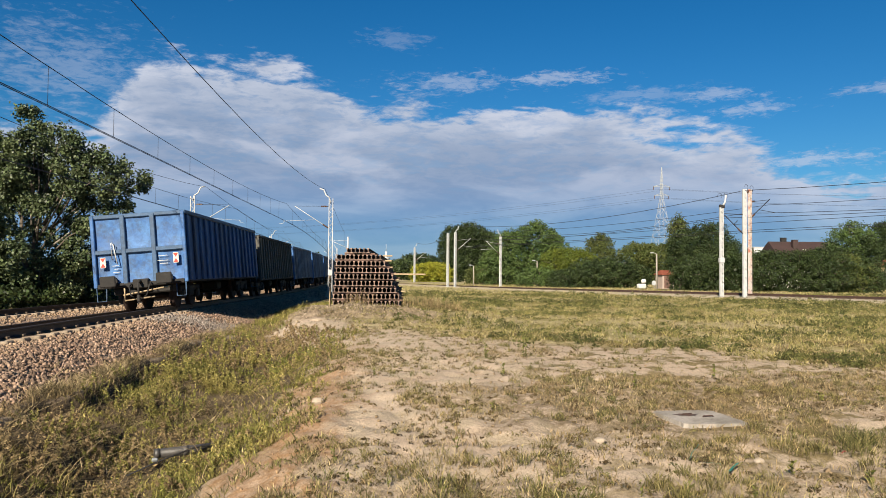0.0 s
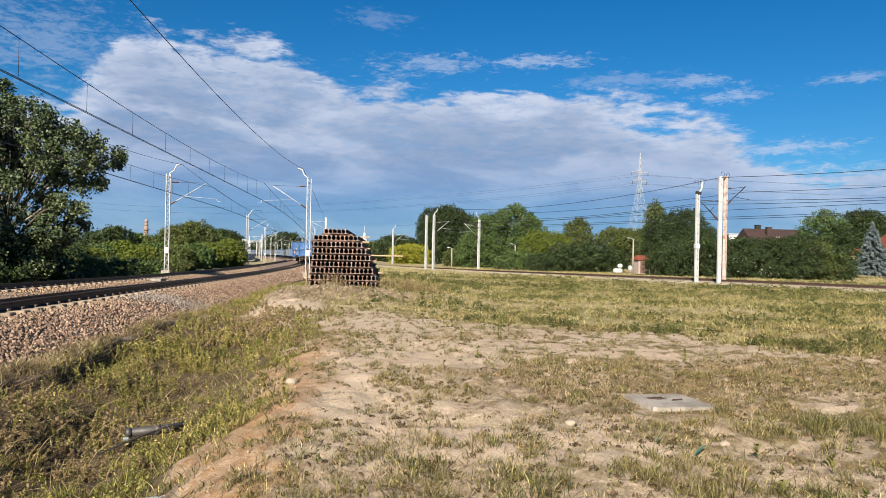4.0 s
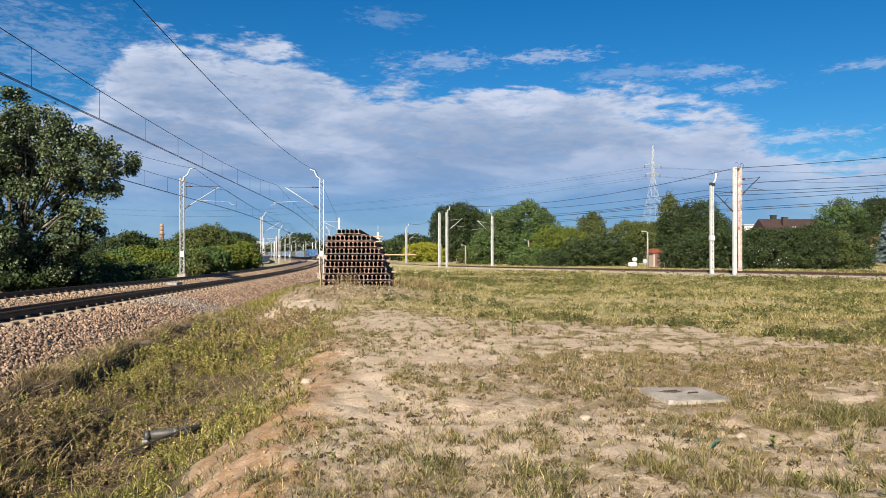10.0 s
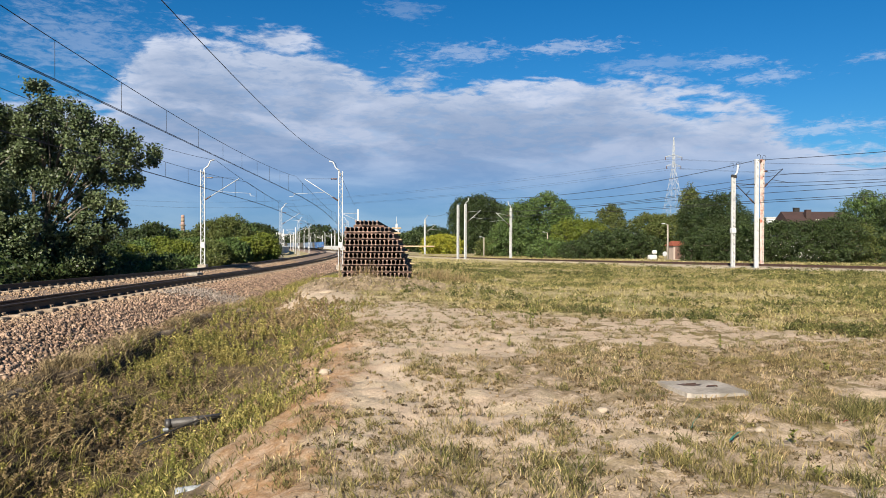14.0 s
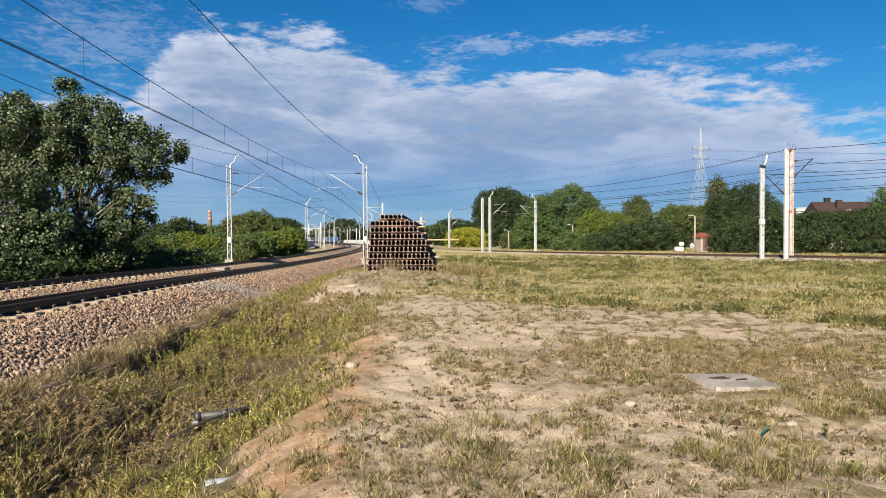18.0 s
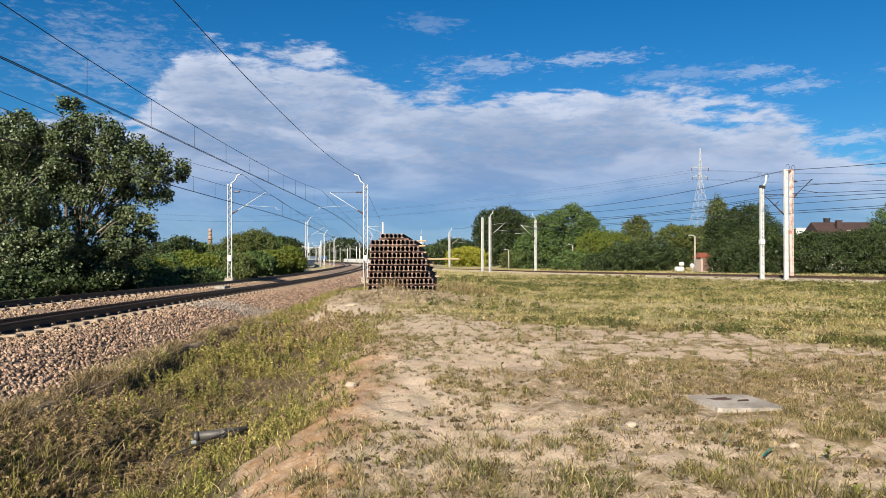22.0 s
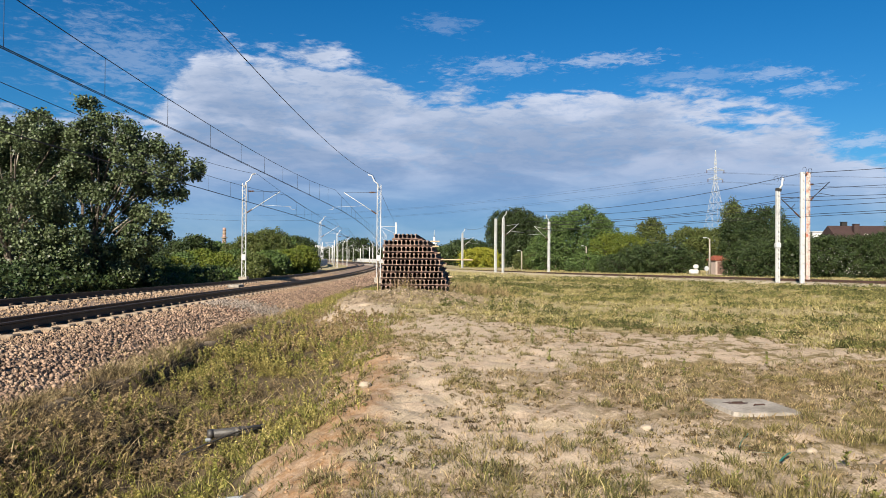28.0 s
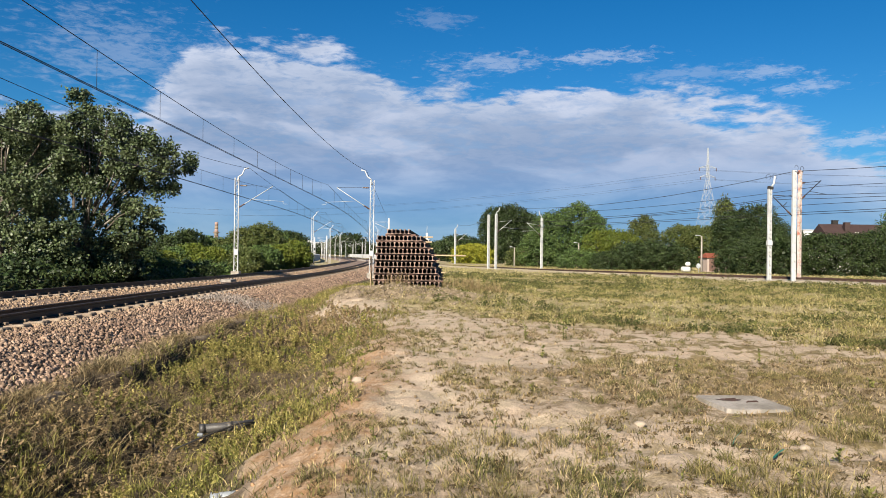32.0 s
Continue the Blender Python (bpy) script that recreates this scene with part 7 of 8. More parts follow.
# ---- houses and yard things beyond the branch line ----
def gable_house(name, at, size, eave, ridge, wall, roof, label, openings=(), chimney=(), over=0.5, half_hip=0.0):
    """House with walls, a pitched roof (ridge along x or y by size) and real openings set in frames; front is -y."""
    w, d = size
    ob = empty(name, at, label, "house")
    bm = bmesh.new()
    # front wall pieces round the openings
    cuts = sorted({-w / 2, w / 2, *[o[0] - o[2] / 2 for o in openings], *[o[0] + o[2] / 2 for o in openings]})
    rows = sorted({-0.4, eave, *[o[1] for o in openings], *[o[1] + o[3] for o in openings]})
    for xa, xb in zip(cuts[:-1], cuts[1:]):
        for za, zb in zip(rows[:-1], rows[1:]):
            cx, cz = (xa + xb) / 2, (za + zb) / 2
            if any(abs(cx - o[0]) < o[2] / 2 and o[1] < cz < o[1] + o[3] for o in openings):
                continue
            box(bm, (xb - xa, 0.3, zb - za), (cx, -d / 2 + 0.15, cz))
    box(bm, (w, 0.3, eave + 0.4), (0, d / 2 - 0.15, eave / 2 - 0.2))
    for sx in (-1, 1):
        box(bm, (0.3, d - 0.6, eave + 0.4), (sx * (w / 2 - 0.15), 0, eave / 2 - 0.2))
    part("wall", bm, wall, ob)
    for x, z, ow, oh, kind in openings:
        bm = bmesh.new()
        box(bm, (ow, 0.03, oh), (x, -d / 2 + 0.18, z + oh / 2))
        if kind == "window":
            wn = part("window", bm, M["glass"], ob)
            bm = bmesh.new()
            for sx in (-1, 0, 1):
                box(bm, (0.07, 0.08, oh), (x + sx * (ow / 2 - 0.035), -d / 2 + 0.13, z + oh / 2))
            for sz in (0, 1):
                box(bm, (ow, 0.08, 0.07), (x, -d / 2 + 0.13, z + 0.035 + sz * (oh - 0.07)))
            part("window_frame", bm, M["white_wall"], wn)
        else:
            part("door", bm, M["darkwood"], ob)
    return ob


def roof_mesh(w, d, eave, ridge, over, axis="x", hip=0.0, t=0.18):
    """A pitched roof slab of thickness t; ridge along the axis, hipped back by hip at its ends."""
    W, D = w / 2 + over, d / 2 + over
    if axis == "x":
        e = [(-W, -D), (W, -D), (W, D), (-W, D)]
        r1, r2 = (-W + hip, 0), (W - hip, 0)
        faces = [(0, 1, 5, 4), (2, 3, 4, 5), (1, 2, 5), (3, 0, 4)]
    else:
        e = [(-W, -D), (W, -D), (W, D), (-W, D)]
        r1, r2 = (0, -D + hip), (0, D - hip)
        faces = [(1, 2, 5, 4), (3, 0, 4, 5), (0, 1, 4), (2, 3, 5)]
    V = [(*p, eave) for p in e] + [(*r1, ridge), (*r2, ridge)]
    n = len(V)
    V += [(x, y, z - t) for x, y, z in V]
    Fs = list(faces) + [tuple(i + n for i in f[::-1]) for f in faces]
    Fs += [(i, i + n, (i + 1) % 4 + n, (i + 1) % 4) for i in range(4)]
    return as_mesh("roof", V, Fs)


def build_yellow_house():
    at = pose(78.1, 112.5, 0.05, 0, 0, -8)
    ob = gable_house("yellow_house", at, (9.6, 9.0), 3.5, 7.0, M["plaster"], M["roof_red"], "cream house with a red half-hipped roof and a balcony",
                     [(-0.35, 0.0, 1.9, 1.75, "door"), (1.35, 0.1, 0.6, 1.7, "window"), (-2.3, 0.4, 0.6, 1.2, "window")])
    W, D, e, k, top = 5.5, 5.1, 3.35, 5.55, 7.1
    h = W * (top - k) / (top - e)
    V = [(-W, -D, e), (-h, -D, k), (0, -D + 1.5, top), (0, D, top), (-W, D, e), (W, -D, e), (h, -D, k), (W, D, e)]
    n = len(V)
    V += [(x, y, z - 0.2) for x, y, z in V]
    up = [(4, 0, 1, 2, 3), (5, 7, 3, 2, 6), (1, 6, 2)]
    Fs = up + [tuple(i + n for i in f[::-1]) for f in up] + [(0, n, n + 1, 1), (1, n + 1, n + 6, 6), (6, n + 6, n + 5, 5), (4, n + 4, n, 0), (5, n + 5, n + 7, 7), (3, n + 3, n + 4, 4), (7, n + 7, n + 3, 3)]
    part("roof", as_mesh("roof", V, Fs), M["roof_red"], ob, "red tiled half-hipped roof")
    g = [(-4.8, 3.5), (4.8, 3.5), (4.8, 3.62), (2.2, 5.3), (-2.2, 5.3), (-4.8, 3.62)]
    V = [(x, y, z) for y in (-4.5, -4.2) for x, z in g]
    part("gable", as_mesh("gable", V, [(0, 1, 2, 3, 4, 5), (11, 10, 9, 8, 7, 6)] + [(i, i + 6, (i + 1) % 6 + 6, (i + 1) % 6) for i in range(6)]), M["plaster"], ob)
    for x, z, ow, oh in ((-1.55, 3.75, 0.85, 1.3), (0.0, 3.1, 0.95, 1.95), (1.5, 3.75, 0.85, 1.3)):
        bm = bmesh.new()
        box(bm, (ow, 0.05, oh), (x, -4.52, z + oh / 2))
        wn = part("window", bm, M["glass"], ob)
        bm = bmesh.new()
        for sx in (-1, 0, 1):
            box(bm, (0.08, 0.08, oh), (x + sx * (ow / 2 - 0.04), -4.54, z + oh / 2))
        for sz in (0, 1):
            box(bm, (ow, 0.08, 0.08), (x, -4.54, z + 0.04 + sz * (oh - 0.08)))
        part("window_frame", bm, M["darkwood"], wn)
    bm = bmesh.new()
    box(bm, (5.0, 1.3, 0.2), (-0.1, -5.1, 2.95), bevel=0.02)
    bal = part("balcony", bm, M["white_wall"], ob)
    bm = bmesh.new()
    for i in range(26):
        box(bm, (0.05, 0.05, 0.9), (-2.5 + i * 0.19, -5.7, 3.5))
    box(bm, (5.0, 0.08, 0.08), (-0.1, -5.7, 3.98))
    part("railing", bm, M["plaster"], bal)
    for x in (-2.3, 2.1):
        bm = bmesh.new()
        box(bm, (0.3, 0.3, 3.2), (x, -5.5, 1.3))
        part("pillar", bm, M["plaster"], ob)
    bm = bmesh.new()
    box(bm, (0.7, 0.7, 1.6), (-1.3, 1.0, 7.0), bevel=0.03)
    part("chimney", bm, M["brick"], ob)
    return ob


build_yellow_house()


def build_brown_house():
    ob = gable_house("brown_roofed_house", pose(51.6, 103.0, -0.3, 0, 0, 2), (9.0, 7.0), 3.6, 6.4, M["white_wall"], M["roof_brown"], "house with a wide dark-brown roof behind the hedge", [(-2, 1.0, 1.2, 1.3, "window"), (2, 1.0, 1.2, 1.3, "window")])
    part("roof", roof_mesh(9.0, 7.0, 3.7, 6.4, 0.5, "x", 0.15), M["roof_brown"], ob, "dark-brown tiled roof")
    for x, y, z, s in ((-1.75, -1.4, 5.5, (0.70, 0.6, 2.1)), (-2.55, 0.2, 6.45, (0.75, 0.5, 0.9))):
        bm = bmesh.new()
        box(bm, s, (x, y, z), bevel=0.03)
        box(bm, (s[0] + 0.1, s[1] + 0.1, 0.08), (x, y, z + s[2] / 2 + 0.02), bevel=0.02)
        part("chimney", bm, M["roof_brown"] if y < 0 else M["black"], ob)
    bm = bmesh.new()
    box(bm, (0.55, 0.08, 0.12), (-0.6, -1.9, 5.2), Matrix.Rotation(radians(32), 3, "X"))
    part("skylight", bm, M["plate_white"], ob)


build_brown_house()


def build_garden_shed():
    ob = empty("garden_shed", pose(27.0, 86.8, -0.35, 0, 0, 10), "small pinkish shed with a red tiled roof", "shed")
    bm = bmesh.new()
    box(bm, (1.5, 1.8, 1.75), (0, 0, 0.825), bevel=0.02)
    part("wall", bm, M["shed_wall"], ob)
    part("roof", roof_mesh(1.5, 1.8, 1.72, 2.2, 0.15, "x", 0.3, 0.1), M["roof_red"], ob)
    bm = bmesh.new()
    box(bm, (0.95, 0.04, 1.45), (-0.05, -0.915, 0.78), bevel=0.01)
    door = part("door", bm, M["lath"], ob, "brown plank door")
    bm = bmesh.new()
    box(bm, (0.04, 0.03, 0.12), (0.32, -0.945, 0.8), bevel=0.008)
    part("door_handle", bm, M["pylon"], door)
    ob = empty("low_roof", pose(64.6, 105.5, 0.0), "low red roof of an outbuilding behind the hedge", "shed")
    bm = bmesh.new()
    box(bm, (2.4, 2.4, 3.0), (0, 0, 1.3))
    part("wall", bm, M["plaster"], ob)
    part("roof", roof_mesh(2.4, 2.4, 2.8, 3.6, 0.3, "y", 0.6, 0.12), M["roof_red"], ob)


build_garden_shed()


def street_lamp(x, y, zb, h, turn, label="grey concrete street lamp by the yards"):
    ob = empty("street_lamp", pose(x, y, zb, 0, 0, turn), label, "street lamp", "street lamps")
    bm = bmesh.new()
    tube(bm, (0, 0, -0.2), (0, 0, h), 0.13, 10, 0.08)
    part("pole", bm, M["concrete"], ob)
    part("arm", bars_mesh("arm", [[(0, 0, h - 0.1), (-0.15, 0, h + 0.06), (-0.42, 0, h + 0.1)]], 0.03), M["pylon"], ob)
    bm = bmesh.new()
    box(bm, (0.40, 0.16, 0.10), (-0.55, 0, h + 0.1), bevel=0.03)
    part("lamp_head", bm, M["pylon"], ob)


street_lamp(62.5, 92.0, -0.15, 5.9, 0)
street_lamp(25.8, 86.0, -0.4, 4.2, 0)
street_lamp(5.3, 112.0, -0.7, 3.1, 0)
street_lamp(14.5, 107.5, -0.7, 3.8, 0)
street_lamp(9.0, 118.0, -0.7, 3.6, 0)


def build_road_sign():
    ob = empty("road_sign", pose(24.9, 84.0, -0.35, 0, 0, 10), "round grey road sign seen from behind on a thin post", "road sign")
    bm = bmesh.new()
    tube(bm, (0, 0, -0.1), (0, 0, 1.0), 0.035, 8)
    part("post", bm, M["pylon"], ob)
    bm = bmesh.new()
    tube(bm, (0, 0.04, 0.72), (0, 0.065, 0.72), 0.27, 20)
    part("disc", bm, M["pylon"], ob)
    for x, z, s, nm, lb in ((24.0, -0.05, (0.95, 0.8, 0.58), "white_block", "white stone block by the branch line"), (24.25, 0.55, (0.55, 0.5, 0.5), "white_block", "rounded white stone set on a block")):
        bm = bmesh.new()
        box(bm, s, (0, 0, 0), bevel=0.14)
        ob = part(nm, bm, M["white_wall"], None, at=pose(x, 86.0, z - 0.02, 0, 0, 15))
        tagged(ob, lb, "stone block", "white blocks")


build_road_sign()


def build_spruce(x, y, zb, h, w):
    r = np.random.default_rng(77)
    ob = empty("spruce_tree", pose(x, y, zb), "silvery blue spruce with drooping tiers of branches", "tree")
    part("trunk", bars_mesh("trunk", [[(0, 0, -0.1), (0, 0, h * 0.95)]], [0.16, 0.02], 8), M["bark"], ob)
    pts = []
    for k in range(22):
        f = k / 21
        rad = w / 2 * (1 - f) ** 0.85 + 0.08
        n_b = int(5 + 11 * (1 - f))
        for j in range(n_b):
            a = 2 * math.pi * (j + r.random()) / n_b
            l = rad * r.uniform(0.75, 1.1)
            t = r.random(int(26 * l + 8)) ** 0.7
            p = np.column_stack([np.cos(a) * l * t, np.sin(a) * l * t, h * (0.05 + 0.93 * f) - 0.28 * l * t * t + 0.1 * l * t])
            pts.append(p + r.normal(size=p.shape) * 0.06)
    pts = np.concatenate(pts)
    part("crown", quads_mesh("crown", leaf_quads(pts, 0.17, r, -0.2, 2.2)), LEAF["spruce"], ob)


build_spruce(60.8, 95.0, 0.0, 7.0, 5.0)
for i, (x, y, h, w, l) in enumerate(((70.5, 104.5, 1.6, 2.4, "dark"), (74.0, 107.0, 2.0, 3.0, "green"), (77.0, 107.3, 1.3, 2.2, "olive"), (83.5, 106.5, 1.3, 2.6, "dark"), (67.5, 100.5, 2.4, 3.2, "dark"), (88.0, 107.0, 1.8, 3.0, "dark"))):
    build_tree("garden_shrub", x, y, h, w, 200 + i, l, 60, 40, 0.13, 0.22, 0.05, 0.0, 5, "small clipped garden shrub before the cream house", "bush", z=0.0, group="garden shrubs")


# ---- pylon, chimney and other far things ----
def build_pylon(x, y, h):
    ob = empty("power_pylon", pose(x, y, -1, 0, 0, 12), "grey lattice power pylon far off", "pylon")
    bars = []
    wid = lambda z: 0.10 + 0.24 * smooth(h - z, 0.0, 7.0) + 0.14 * max(0.0, h - 10.0 - z)
    n = 13
    zs = [h * (1 - (1 - i / n) ** 1.35) for i in range(n + 1)]
    c = ((-1, -1), (1, -1), (1, 1), (-1, 1))
    for i in range(n):
        for k in range(4):
            a, b = c[k], c[(k + 1) % 4]
            w0, w1 = wid(zs[i]), wid(zs[i + 1])
            bars.append([(a[0] * w0, a[1] * w0, zs[i]), (a[0] * w1, a[1] * w1, zs[i + 1])])
            bars.append([(a[0] * w0, a[1] * w0, zs[i]), (b[0] * w1, b[1] * w1, zs[i + 1])])
            bars.append([(b[0] * w0, b[1] * w0, zs[i]), (a[0] * w1, a[1] * w1, zs[i + 1])])
    part("tower", bars_mesh("tower", bars, 0.046, 4, False), M["dull_steel"], ob)
    for z, l in ((h - 6.8, 3.1), (h - 9.9, 2.7)):
        arm = part("cross_arm", bars_mesh("cross_arm", [[(-l, 0, z), (l, 0, z)], [(-l, 0, z), (0, 0, z + 0.9)], [(l, 0, z), (0, 0, z + 0.9)]], 0.10, 4, False), M["dull_steel"], ob)
        for sx in (-1, 1):
            bm = bmesh.new()
            tube(bm, (sx * l, 0, z), (sx * l, 0, z - 1.1), 0.12, 6)
            part("insulator", bm, M["insul"], arm)
    for dx, z in ((-3.1, h - 8.0), (3.1, h - 8.0), (-2.7, h - 11.1), (2.7, h - 11.1)):
        wire_thing("power_line", [(x - 330 + dx, y + 240, z + 2), (x + dx, y, z - 0.6), (x + 260 + dx, y - 120, z + 6)], 0.022, "thin high-voltage line in the distance", "power lines", 9.0)


build_pylon(76.9, 250.0, 39.0)


def build_far_things():
    ob = empty("factory_chimney", pose(-221.6, 600, -2), "far red-and-white banded factory chimney", "chimney")
    for i in range(9):
        bm = bmesh.new()
        tube(bm, (0, 0, i * 2.9), (0, 0, (i + 1) * 2.9), 2.0 - 0.07 * i, 14, 1.93 - 0.07 * i)
        # brick bands carry the haze in their paler colour
        part("band", bm, M["hazy_brick"] if i % 2 == 0 else M["sleeper"], ob)
    bm = bmesh.new()
    tube(bm, (0, 0, 17.2), (0, 0, 18.0), 2.6, 14)
    part("gallery", bm, M["sleeper"], ob)

    def block(name, x, y, w, d, h, label, cat, turn=0, wins=0, m="far"):
        o = empty(name, pose(x, y, -1.0, 0, 0, turn), label, cat)
        bm = bmesh.new()
        box(bm, (w, d, h), (0, 0, h / 2), bevel=0.1)
        part("wall", bm, M[m], o)
        bm = bmesh.new()
        box(bm, (w + 0.8, d + 0.8, 0.5), (0, 0, h + 0.25), bevel=0.08)
        part("roof", bm, M["pylon"], o)
        for i in range(wins):
            for j in range(max(1, int(h / 3.4))):
                bm = bmesh.new()
                box(bm, (w / wins * 0.5, 0.2, 1.5), (-w / 2 + (i + 0.5) * w / wins, -d / 2 - 0.02, 1.6 + j * 3.2))
                part("window", bm, M["glass"], o)
    block("distant_hall", -118, 560, 26, 20, 8.5, "far white industrial hall", "building", 8, 7)
    block("distant_hall", -148, 590, 20, 16, 10.0, "far white industrial hall with windows", "building", 8, 5)
    block("distant_hall", -90, 640, 40, 16, 6.0, "far low white hall", "building", 8, 9)
    block("distant_flats", -29.6, 400, 3.6, 8, 9.0, "far pale block above the rail stack", "building", 0, 2)
    block("distant_flats", 120.4, 300, 3.4, 8, 12.7, "far pale flats behind the hedge", "building", 0, 2)
    block("distant_flats", 144.5, 330, 6.0, 10, 13.9, "far pale flats behind the hedge", "building", 0, 3)
    # slim transmitter tower
    o = empty("distant_tower", pose(-29.4, 402, -1), "slim pale tower far off", "tower")
    bm = bmesh.new()
    tube(bm, (0, 0, 0), (0, 0, 13), 0.9, 10, 0.6)
    part("shaft", bm, M["far"], o)
    bm = bmesh.new()
    tube(bm, (0, 0, 13), (0, 0, 17), 0.22, 8, 0.08)
    part("aerial", bm, M["pylon"], o)
    # white noise barriers beside the far line
    for u, s0, n, hh in ((-13.5, 170, 22, 1.7), (12.0, 290, 20, 1.8)):
        o = empty("noise_barrier", pose(0, 0, 0), "low white panel barrier along the far line", "barrier", "noise barriers")
        for i in range(n):
            x, y = tp(u, s0 + 8 * i)
            bm = bmesh.new()
            box(bm, (0.15, 7.8, hh), (0, 0, hh / 2), bevel=0.03)
            part("panel", bm, M["far"], o, at=pose(x, y, -0.3 + 0.8 * float(fall(s0 + 8 * i)), 0, 0, math.degrees(heading(s0 + 8 * i))))
    r = np.random.default_rng(5)
    for i, (px, d, top, w, l) in enumerate(((553, 430, 404, 22, "dark"), (540, 470, 414, 20, "olive"), (430, 170, 403, 9, "dark"), (448, 180, 405, 9, "dark"), (500, 520, 424, 26, "dark"), (600, 520, 424, 22, "dark"), (640, 480, 422, 26, "olive"), (670, 420, 420, 20, "dark"), (700, 360, 418, 18, "dark"), (465, 640, 421, 40, "olive"))):
        h = (431 - top) / 1283 * d + 1.6 + 1.0
        build_tree("distant_tree", polar(px, d), d, h, w, 300 + i, l, 170, 26, 0.0019 * d, 0.0040 * d, 0.2, 0.0, 6, "distant dark green tree beyond the line", "tree", z=-1.0, group="distant trees")
    # long far woods that close the horizon
    pts = []
    for a in np.linspace(-75, 75, 260):
        d = 900 + 120 * math.sin(a * 0.7)
        hgt = 7 + 5 * vnoise(a, 0.0, 0.5, 2) + r.uniform(0, 2)
        n = 55
        p = np.column_stack([d * math.sin(radians(a)) + r.normal(size=n) * 4, d * math.cos(radians(a)) + r.normal(size=n) * 4, r.uniform(0, hgt, n) - 1])
        pts.append(p)
    stuff("far_woods", leaf_quads(np.concatenate(pts), 3.4, r), LEAF["dark"], "dark far woods along the horizon", "woods")


build_far_things()


# ---- small things on the ground ----
def build_slab():
    ob = empty("concrete_cover", pose(2.76, 7.90, -0.052, 0, 1.5, 12), "square grey concrete cover slab lying on the sand", "cover slab")
    r = random.Random(8)
    bm = bmesh.new()
    n = 28
    top, low = [], []
    for i in range(4 * n):
        k, f = divmod(i, n)
        f = f / n * 2 - 1
        x, y = ((f, -1), (1, f), (-f, 1), (-1, -f))[k]
        chip = 0.035 * max(0, abs(f) - 0.86) / 0.14 + 0.006 * noise.noise(Vector((x * 9, y * 9, 1)))
        x, y = x * (0.375 - chip), y * (0.37 - chip)
        top.append(bm.verts.new((x * 0.985, y * 0.985, 0.088 + 0.003 * noise.noise(Vector((x * 20, y * 20, 0))))))
        low.append(bm.verts.new((x, y, 0.0)))
    bm.faces.new(top)
    for i in range(4 * n):
        bm.faces.new((low[i], low[(i + 1) % (4 * n)], top[(i + 1) % (4 * n)], top[i]))
    part("slab", bm, M["concrete"], ob)
    for x, y in ((-0.08, 0.10), (0.10, -0.02)):
        me = bars_mesh("lifting_eye", [[(x - 0.07, y, 0.085), (x - 0.06, y, 0.10), (x + 0.06, y + 0.02, 0.10), (x + 0.07, y + 0.02, 0.085)]], 0.008, 6)
        part("lifting_eye", me, M["rust"], ob)
    bm = bmesh.new()
    pts = [bm.verts.new((-0.10 + (0.13 + 0.03 * math.sin(5 * a) + 0.02 * math.sin(9 * a)) * math.cos(a), 0.10 + (0.06 + 0.015 * math.sin(7 * a)) * math.sin(a), 0.0945)) for a in [i * math.pi / 10 for i in range(20)]]
    bm.faces.new(pts)
    part("soil_patch", bm, M["lath"], ob, "dark damp soil left on the slab")


build_slab()


def lay_pipe(name, pts, r, m, label, cat, hollow=True):
    ob = empty(name, pose(0, 0, 0), label, cat)
    part("barrel", bars_mesh("barrel", [pts], r, 14), M[m], ob)
    if hollow:
        a, b = Vector(pts[0]), Vector(pts[1])
        d = (b - a).normalized()
        for q in (0.02, 0.35):
            bm = bmesh.new()
            tube(bm, a + d * (q - 0.03), a + d * (q + 0.03), r * 1.10, 14)
            part("collar", bm, M[m], ob)
    return ob


lay_pipe("drain_pipe", [(-3.46, 8.82, -0.63), (-3.15, 9.0, -0.63), (-2.86, 9.17, -0.63)], 0.055, "pipe", "dark grey plastic drain pipe lying in the ditch", "pipe")
lay_pipe("loose_cable", [(-3.6, 8.35, -0.76), (-3.38, 8.55, -0.68), (-3.2, 8.72, -0.62), (-3.03, 8.92, -0.58), (-2.88, 9.08, -0.58), (-2.70, 9.22, -0.60)], 0.011, "black", "thin black cable looped over the pipe", "cable", False)
lay_pipe("crushed_bottle", [(-2.18, 5.80, -0.44), (-2.06, 5.82, -0.43), (-1.90, 5.87, -0.42)], 0.06, "pale_pipe", "crumpled pale grey plastic pipe end in the grass", "pipe")
_b = bmesh.new()
box(_b, (0.07, 0.05, 0.04), (0, 0, 0), bevel=0.012)
tagged(part("paper_scrap", _b, M["pale_pipe"], None, at=pose(-3.40, 8.66, -0.66, 10, 5, 20)), "crumpled white scrap under the drain pipe", "litter")


def scrap(x, y, m, label, pts, lift=0.035, turn=0):
    """A torn strip of plastic film, crumpled."""
    z = float(ground_z(x, y))
    bm = bmesh.new()
    n = len(pts)
    up = [bm.verts.new((p[0], p[1] - 0.018, p[2] + 0.012)) for p in pts]
    dn = [bm.verts.new((p[0] + 0.004, p[1] + 0.018, p[2])) for p in pts]
    for i in range(n - 1):
        bm.faces.new((up[i], up[i + 1], dn[i + 1], dn[i]))
    bmesh.ops.solidify(bm, geom=bm.faces[:], thickness=0.003)
    tagged(part("plastic_scrap", bm, M[m], None, at=pose(x, y, z + lift, 0, 0, turn)), label, "litter", "torn plastic scraps")


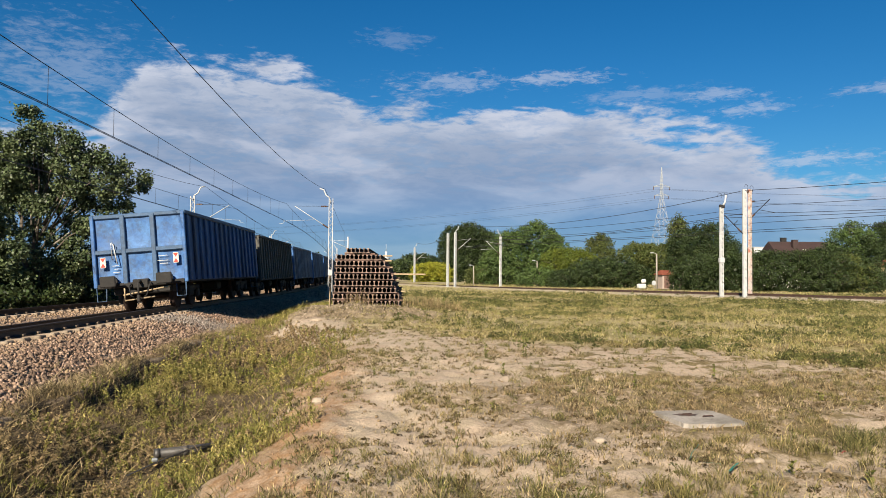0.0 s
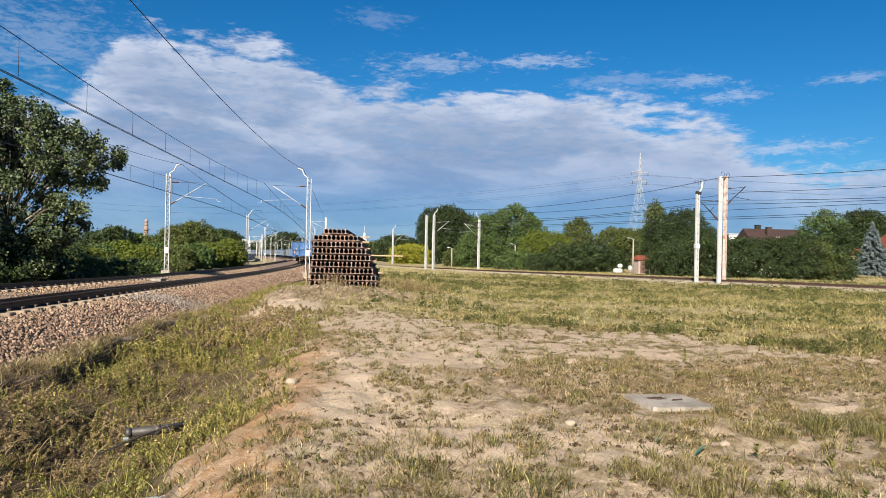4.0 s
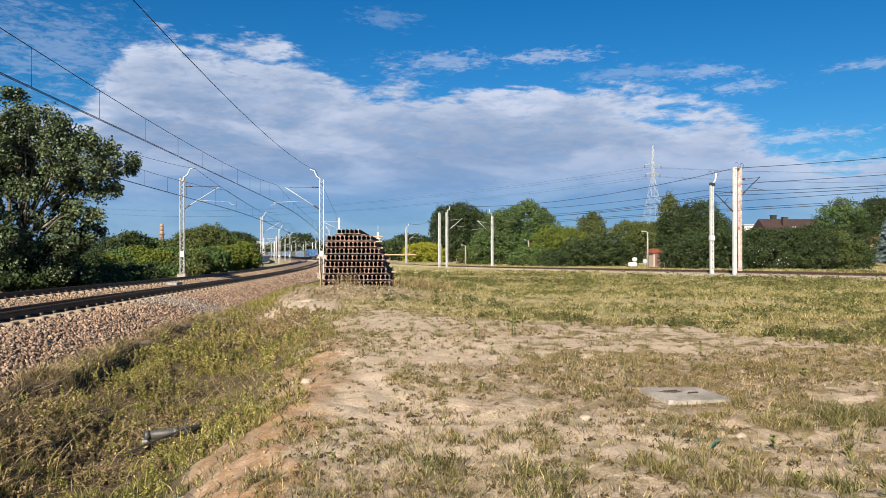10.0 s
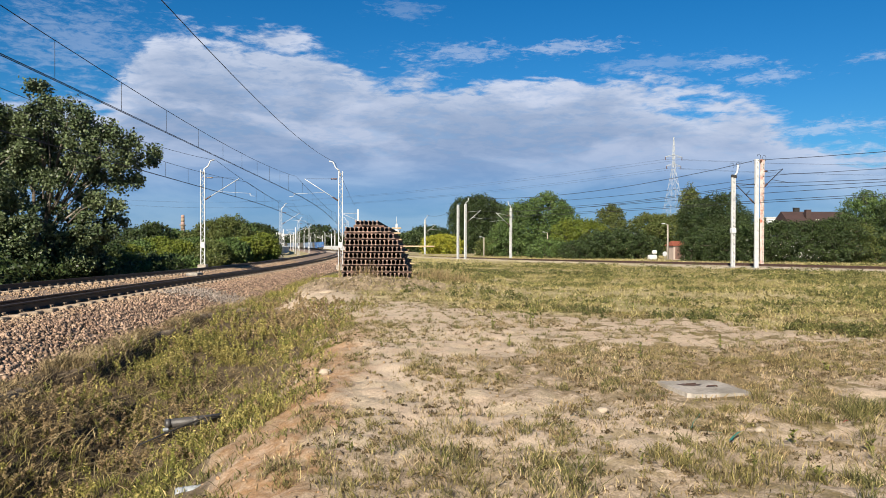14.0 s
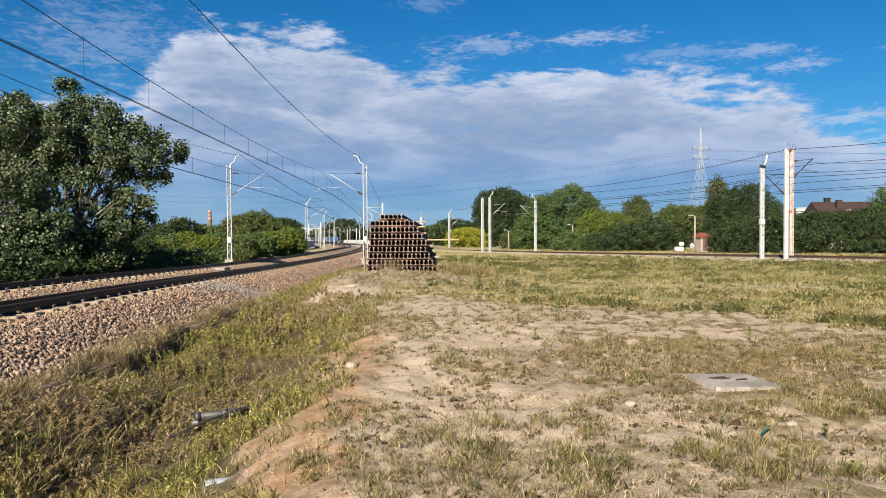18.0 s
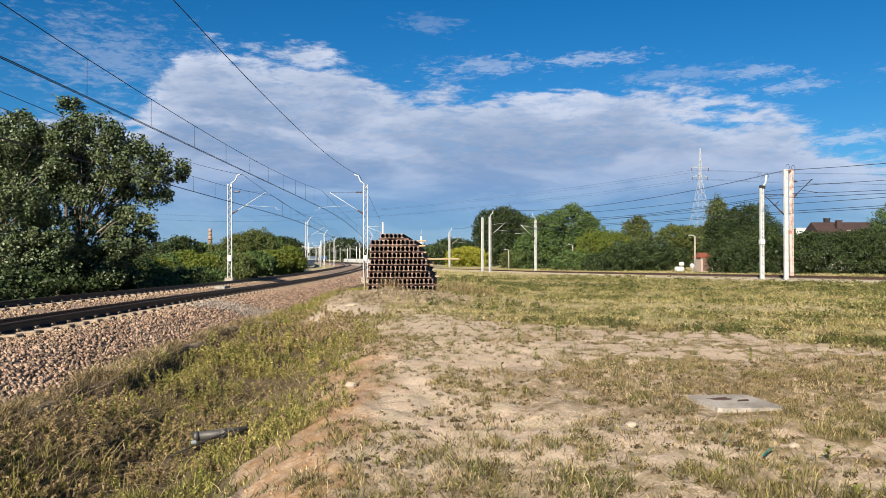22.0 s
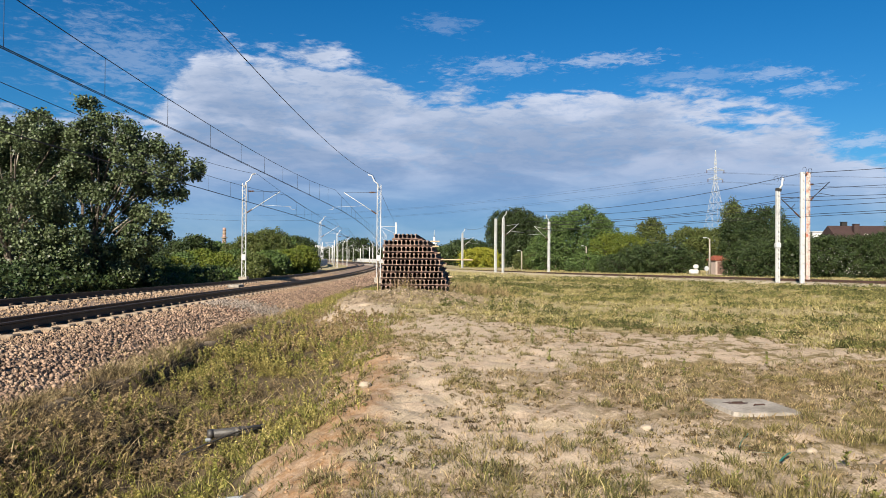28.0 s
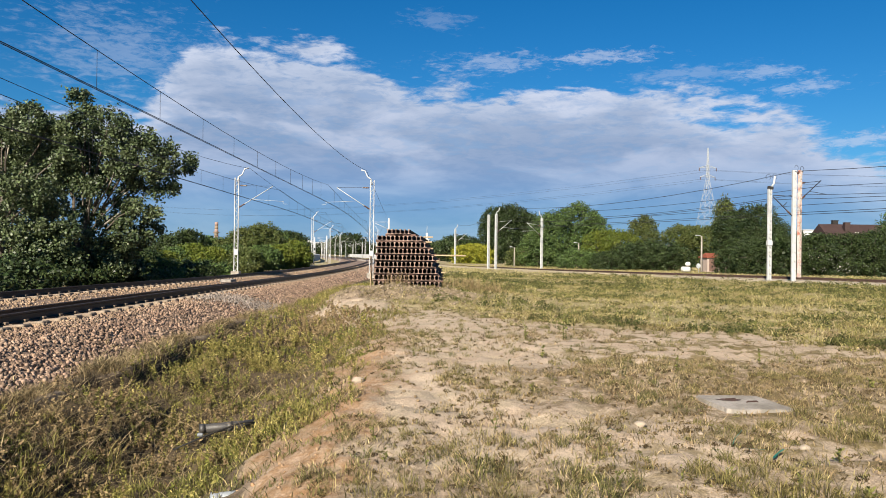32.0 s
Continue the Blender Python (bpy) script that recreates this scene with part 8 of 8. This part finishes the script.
scrap(2.06, 6.08, "green_plastic", "torn strip of green plastic sticking up", [(-0.03, 0, 0), (-0.01, 0.01, 0.05), (0.03, 0.0, 0.10), (0.04, 0, 0.12)])
scrap(2.28, 5.79, "green_plastic", "torn strip of green plastic on the sand", [(-0.05, 0, 0.0), (0.0, 0.01, 0.03), (0.05, 0.02, 0.05), (0.07, 0.02, 0.055)], turn=20)
scrap(1.08, 6.29, "green_plastic", "torn scrap of green plastic half buried", [(-0.03, 0, 0.02), (0.0, 0.0, 0.03), (0.04, 0.02, 0.01)])
scrap(2.16, 5.98, "green_plastic", "flat green plastic shred", [(-0.06, 0, 0.0), (0.0, -0.01, 0.006), (0.08, -0.02, 0.003)])
scrap(3.40, 6.23, "red_plastic", "small red plastic scrap on the sand", [(-0.025, 0, 0.01), (0.0, 0.0, 0.035), (0.025, 0.02, 0.02)])
for x, y, s in ((2.58, 6.02, 0.085), (1.44, 6.78, 0.11), (0.2, 8.9, 0.06), (-1.50, 8.75, 0.16), (0.45, 7.7, 0.05), (1.9, 6.5, 0.05)):
    bm = bmesh.new()
    bmesh.ops.create_icosphere(bm, subdivisions=2, radius=s / 2)
    for v in bm.verts:
        v.co *= 1 + 0.35 * noise.noise(v.co * 30 + Vector((x, y, 0)))
        v.co.z *= 0.6
    tagged(part("stone", bm, M["pale_stone"], None, at=pose(x, y, float(ground_z(x, y)) + s * 0.15, 0, 0, x * 90)), "pale rounded fieldstone lying on the sand", "stone", "loose fieldstones")
# thin stake beside the rail stack
tagged(part("wooden_stake", bars_mesh("wooden_stake", [[(0, 0, -0.3), (0.02, 0, 0.6), (0.01, 0, 1.25)]], 0.03, 7), M["wood"], None, at=pose(-3.93, 25.75, 0.15, 0, 0, 0)), "thin pale wooden stake standing beside the rail stack", "stake")
# concrete cable cover between the tracks
_b = bmesh.new()
box(_b, (0.5, 0.9, 0.12), (0, 0, 0), bevel=0.015)
tagged(part("cable_cover", _b, M["concrete"], None, at=pose(-11.43, 32.4, 0.16, 0, 0, 4)), "pale concrete cable cover between the tracks", "cover slab")


# ---- what moves ----
def motions():
    for k, w in enumerate(TRAIN):
        s0 = 6.4 + 14.04 * k
        walk(w, [(float(t), train_pose(s0 + rear_s(t))) for t in range(33)])
    # the last wagon's wheels turn as it rolls
    for w in [o for o in TRAIN[0].children_recursive if o.name.startswith("wheelset")]:
        y = w.location.y
        walk(w, [(k / 30, pose(0, y, 0.46) @ Matrix.Rotation(-(rear_s(k / 30) - rear_s(0)) / 0.46, 4, "X")) for k in range(961)])


motions()
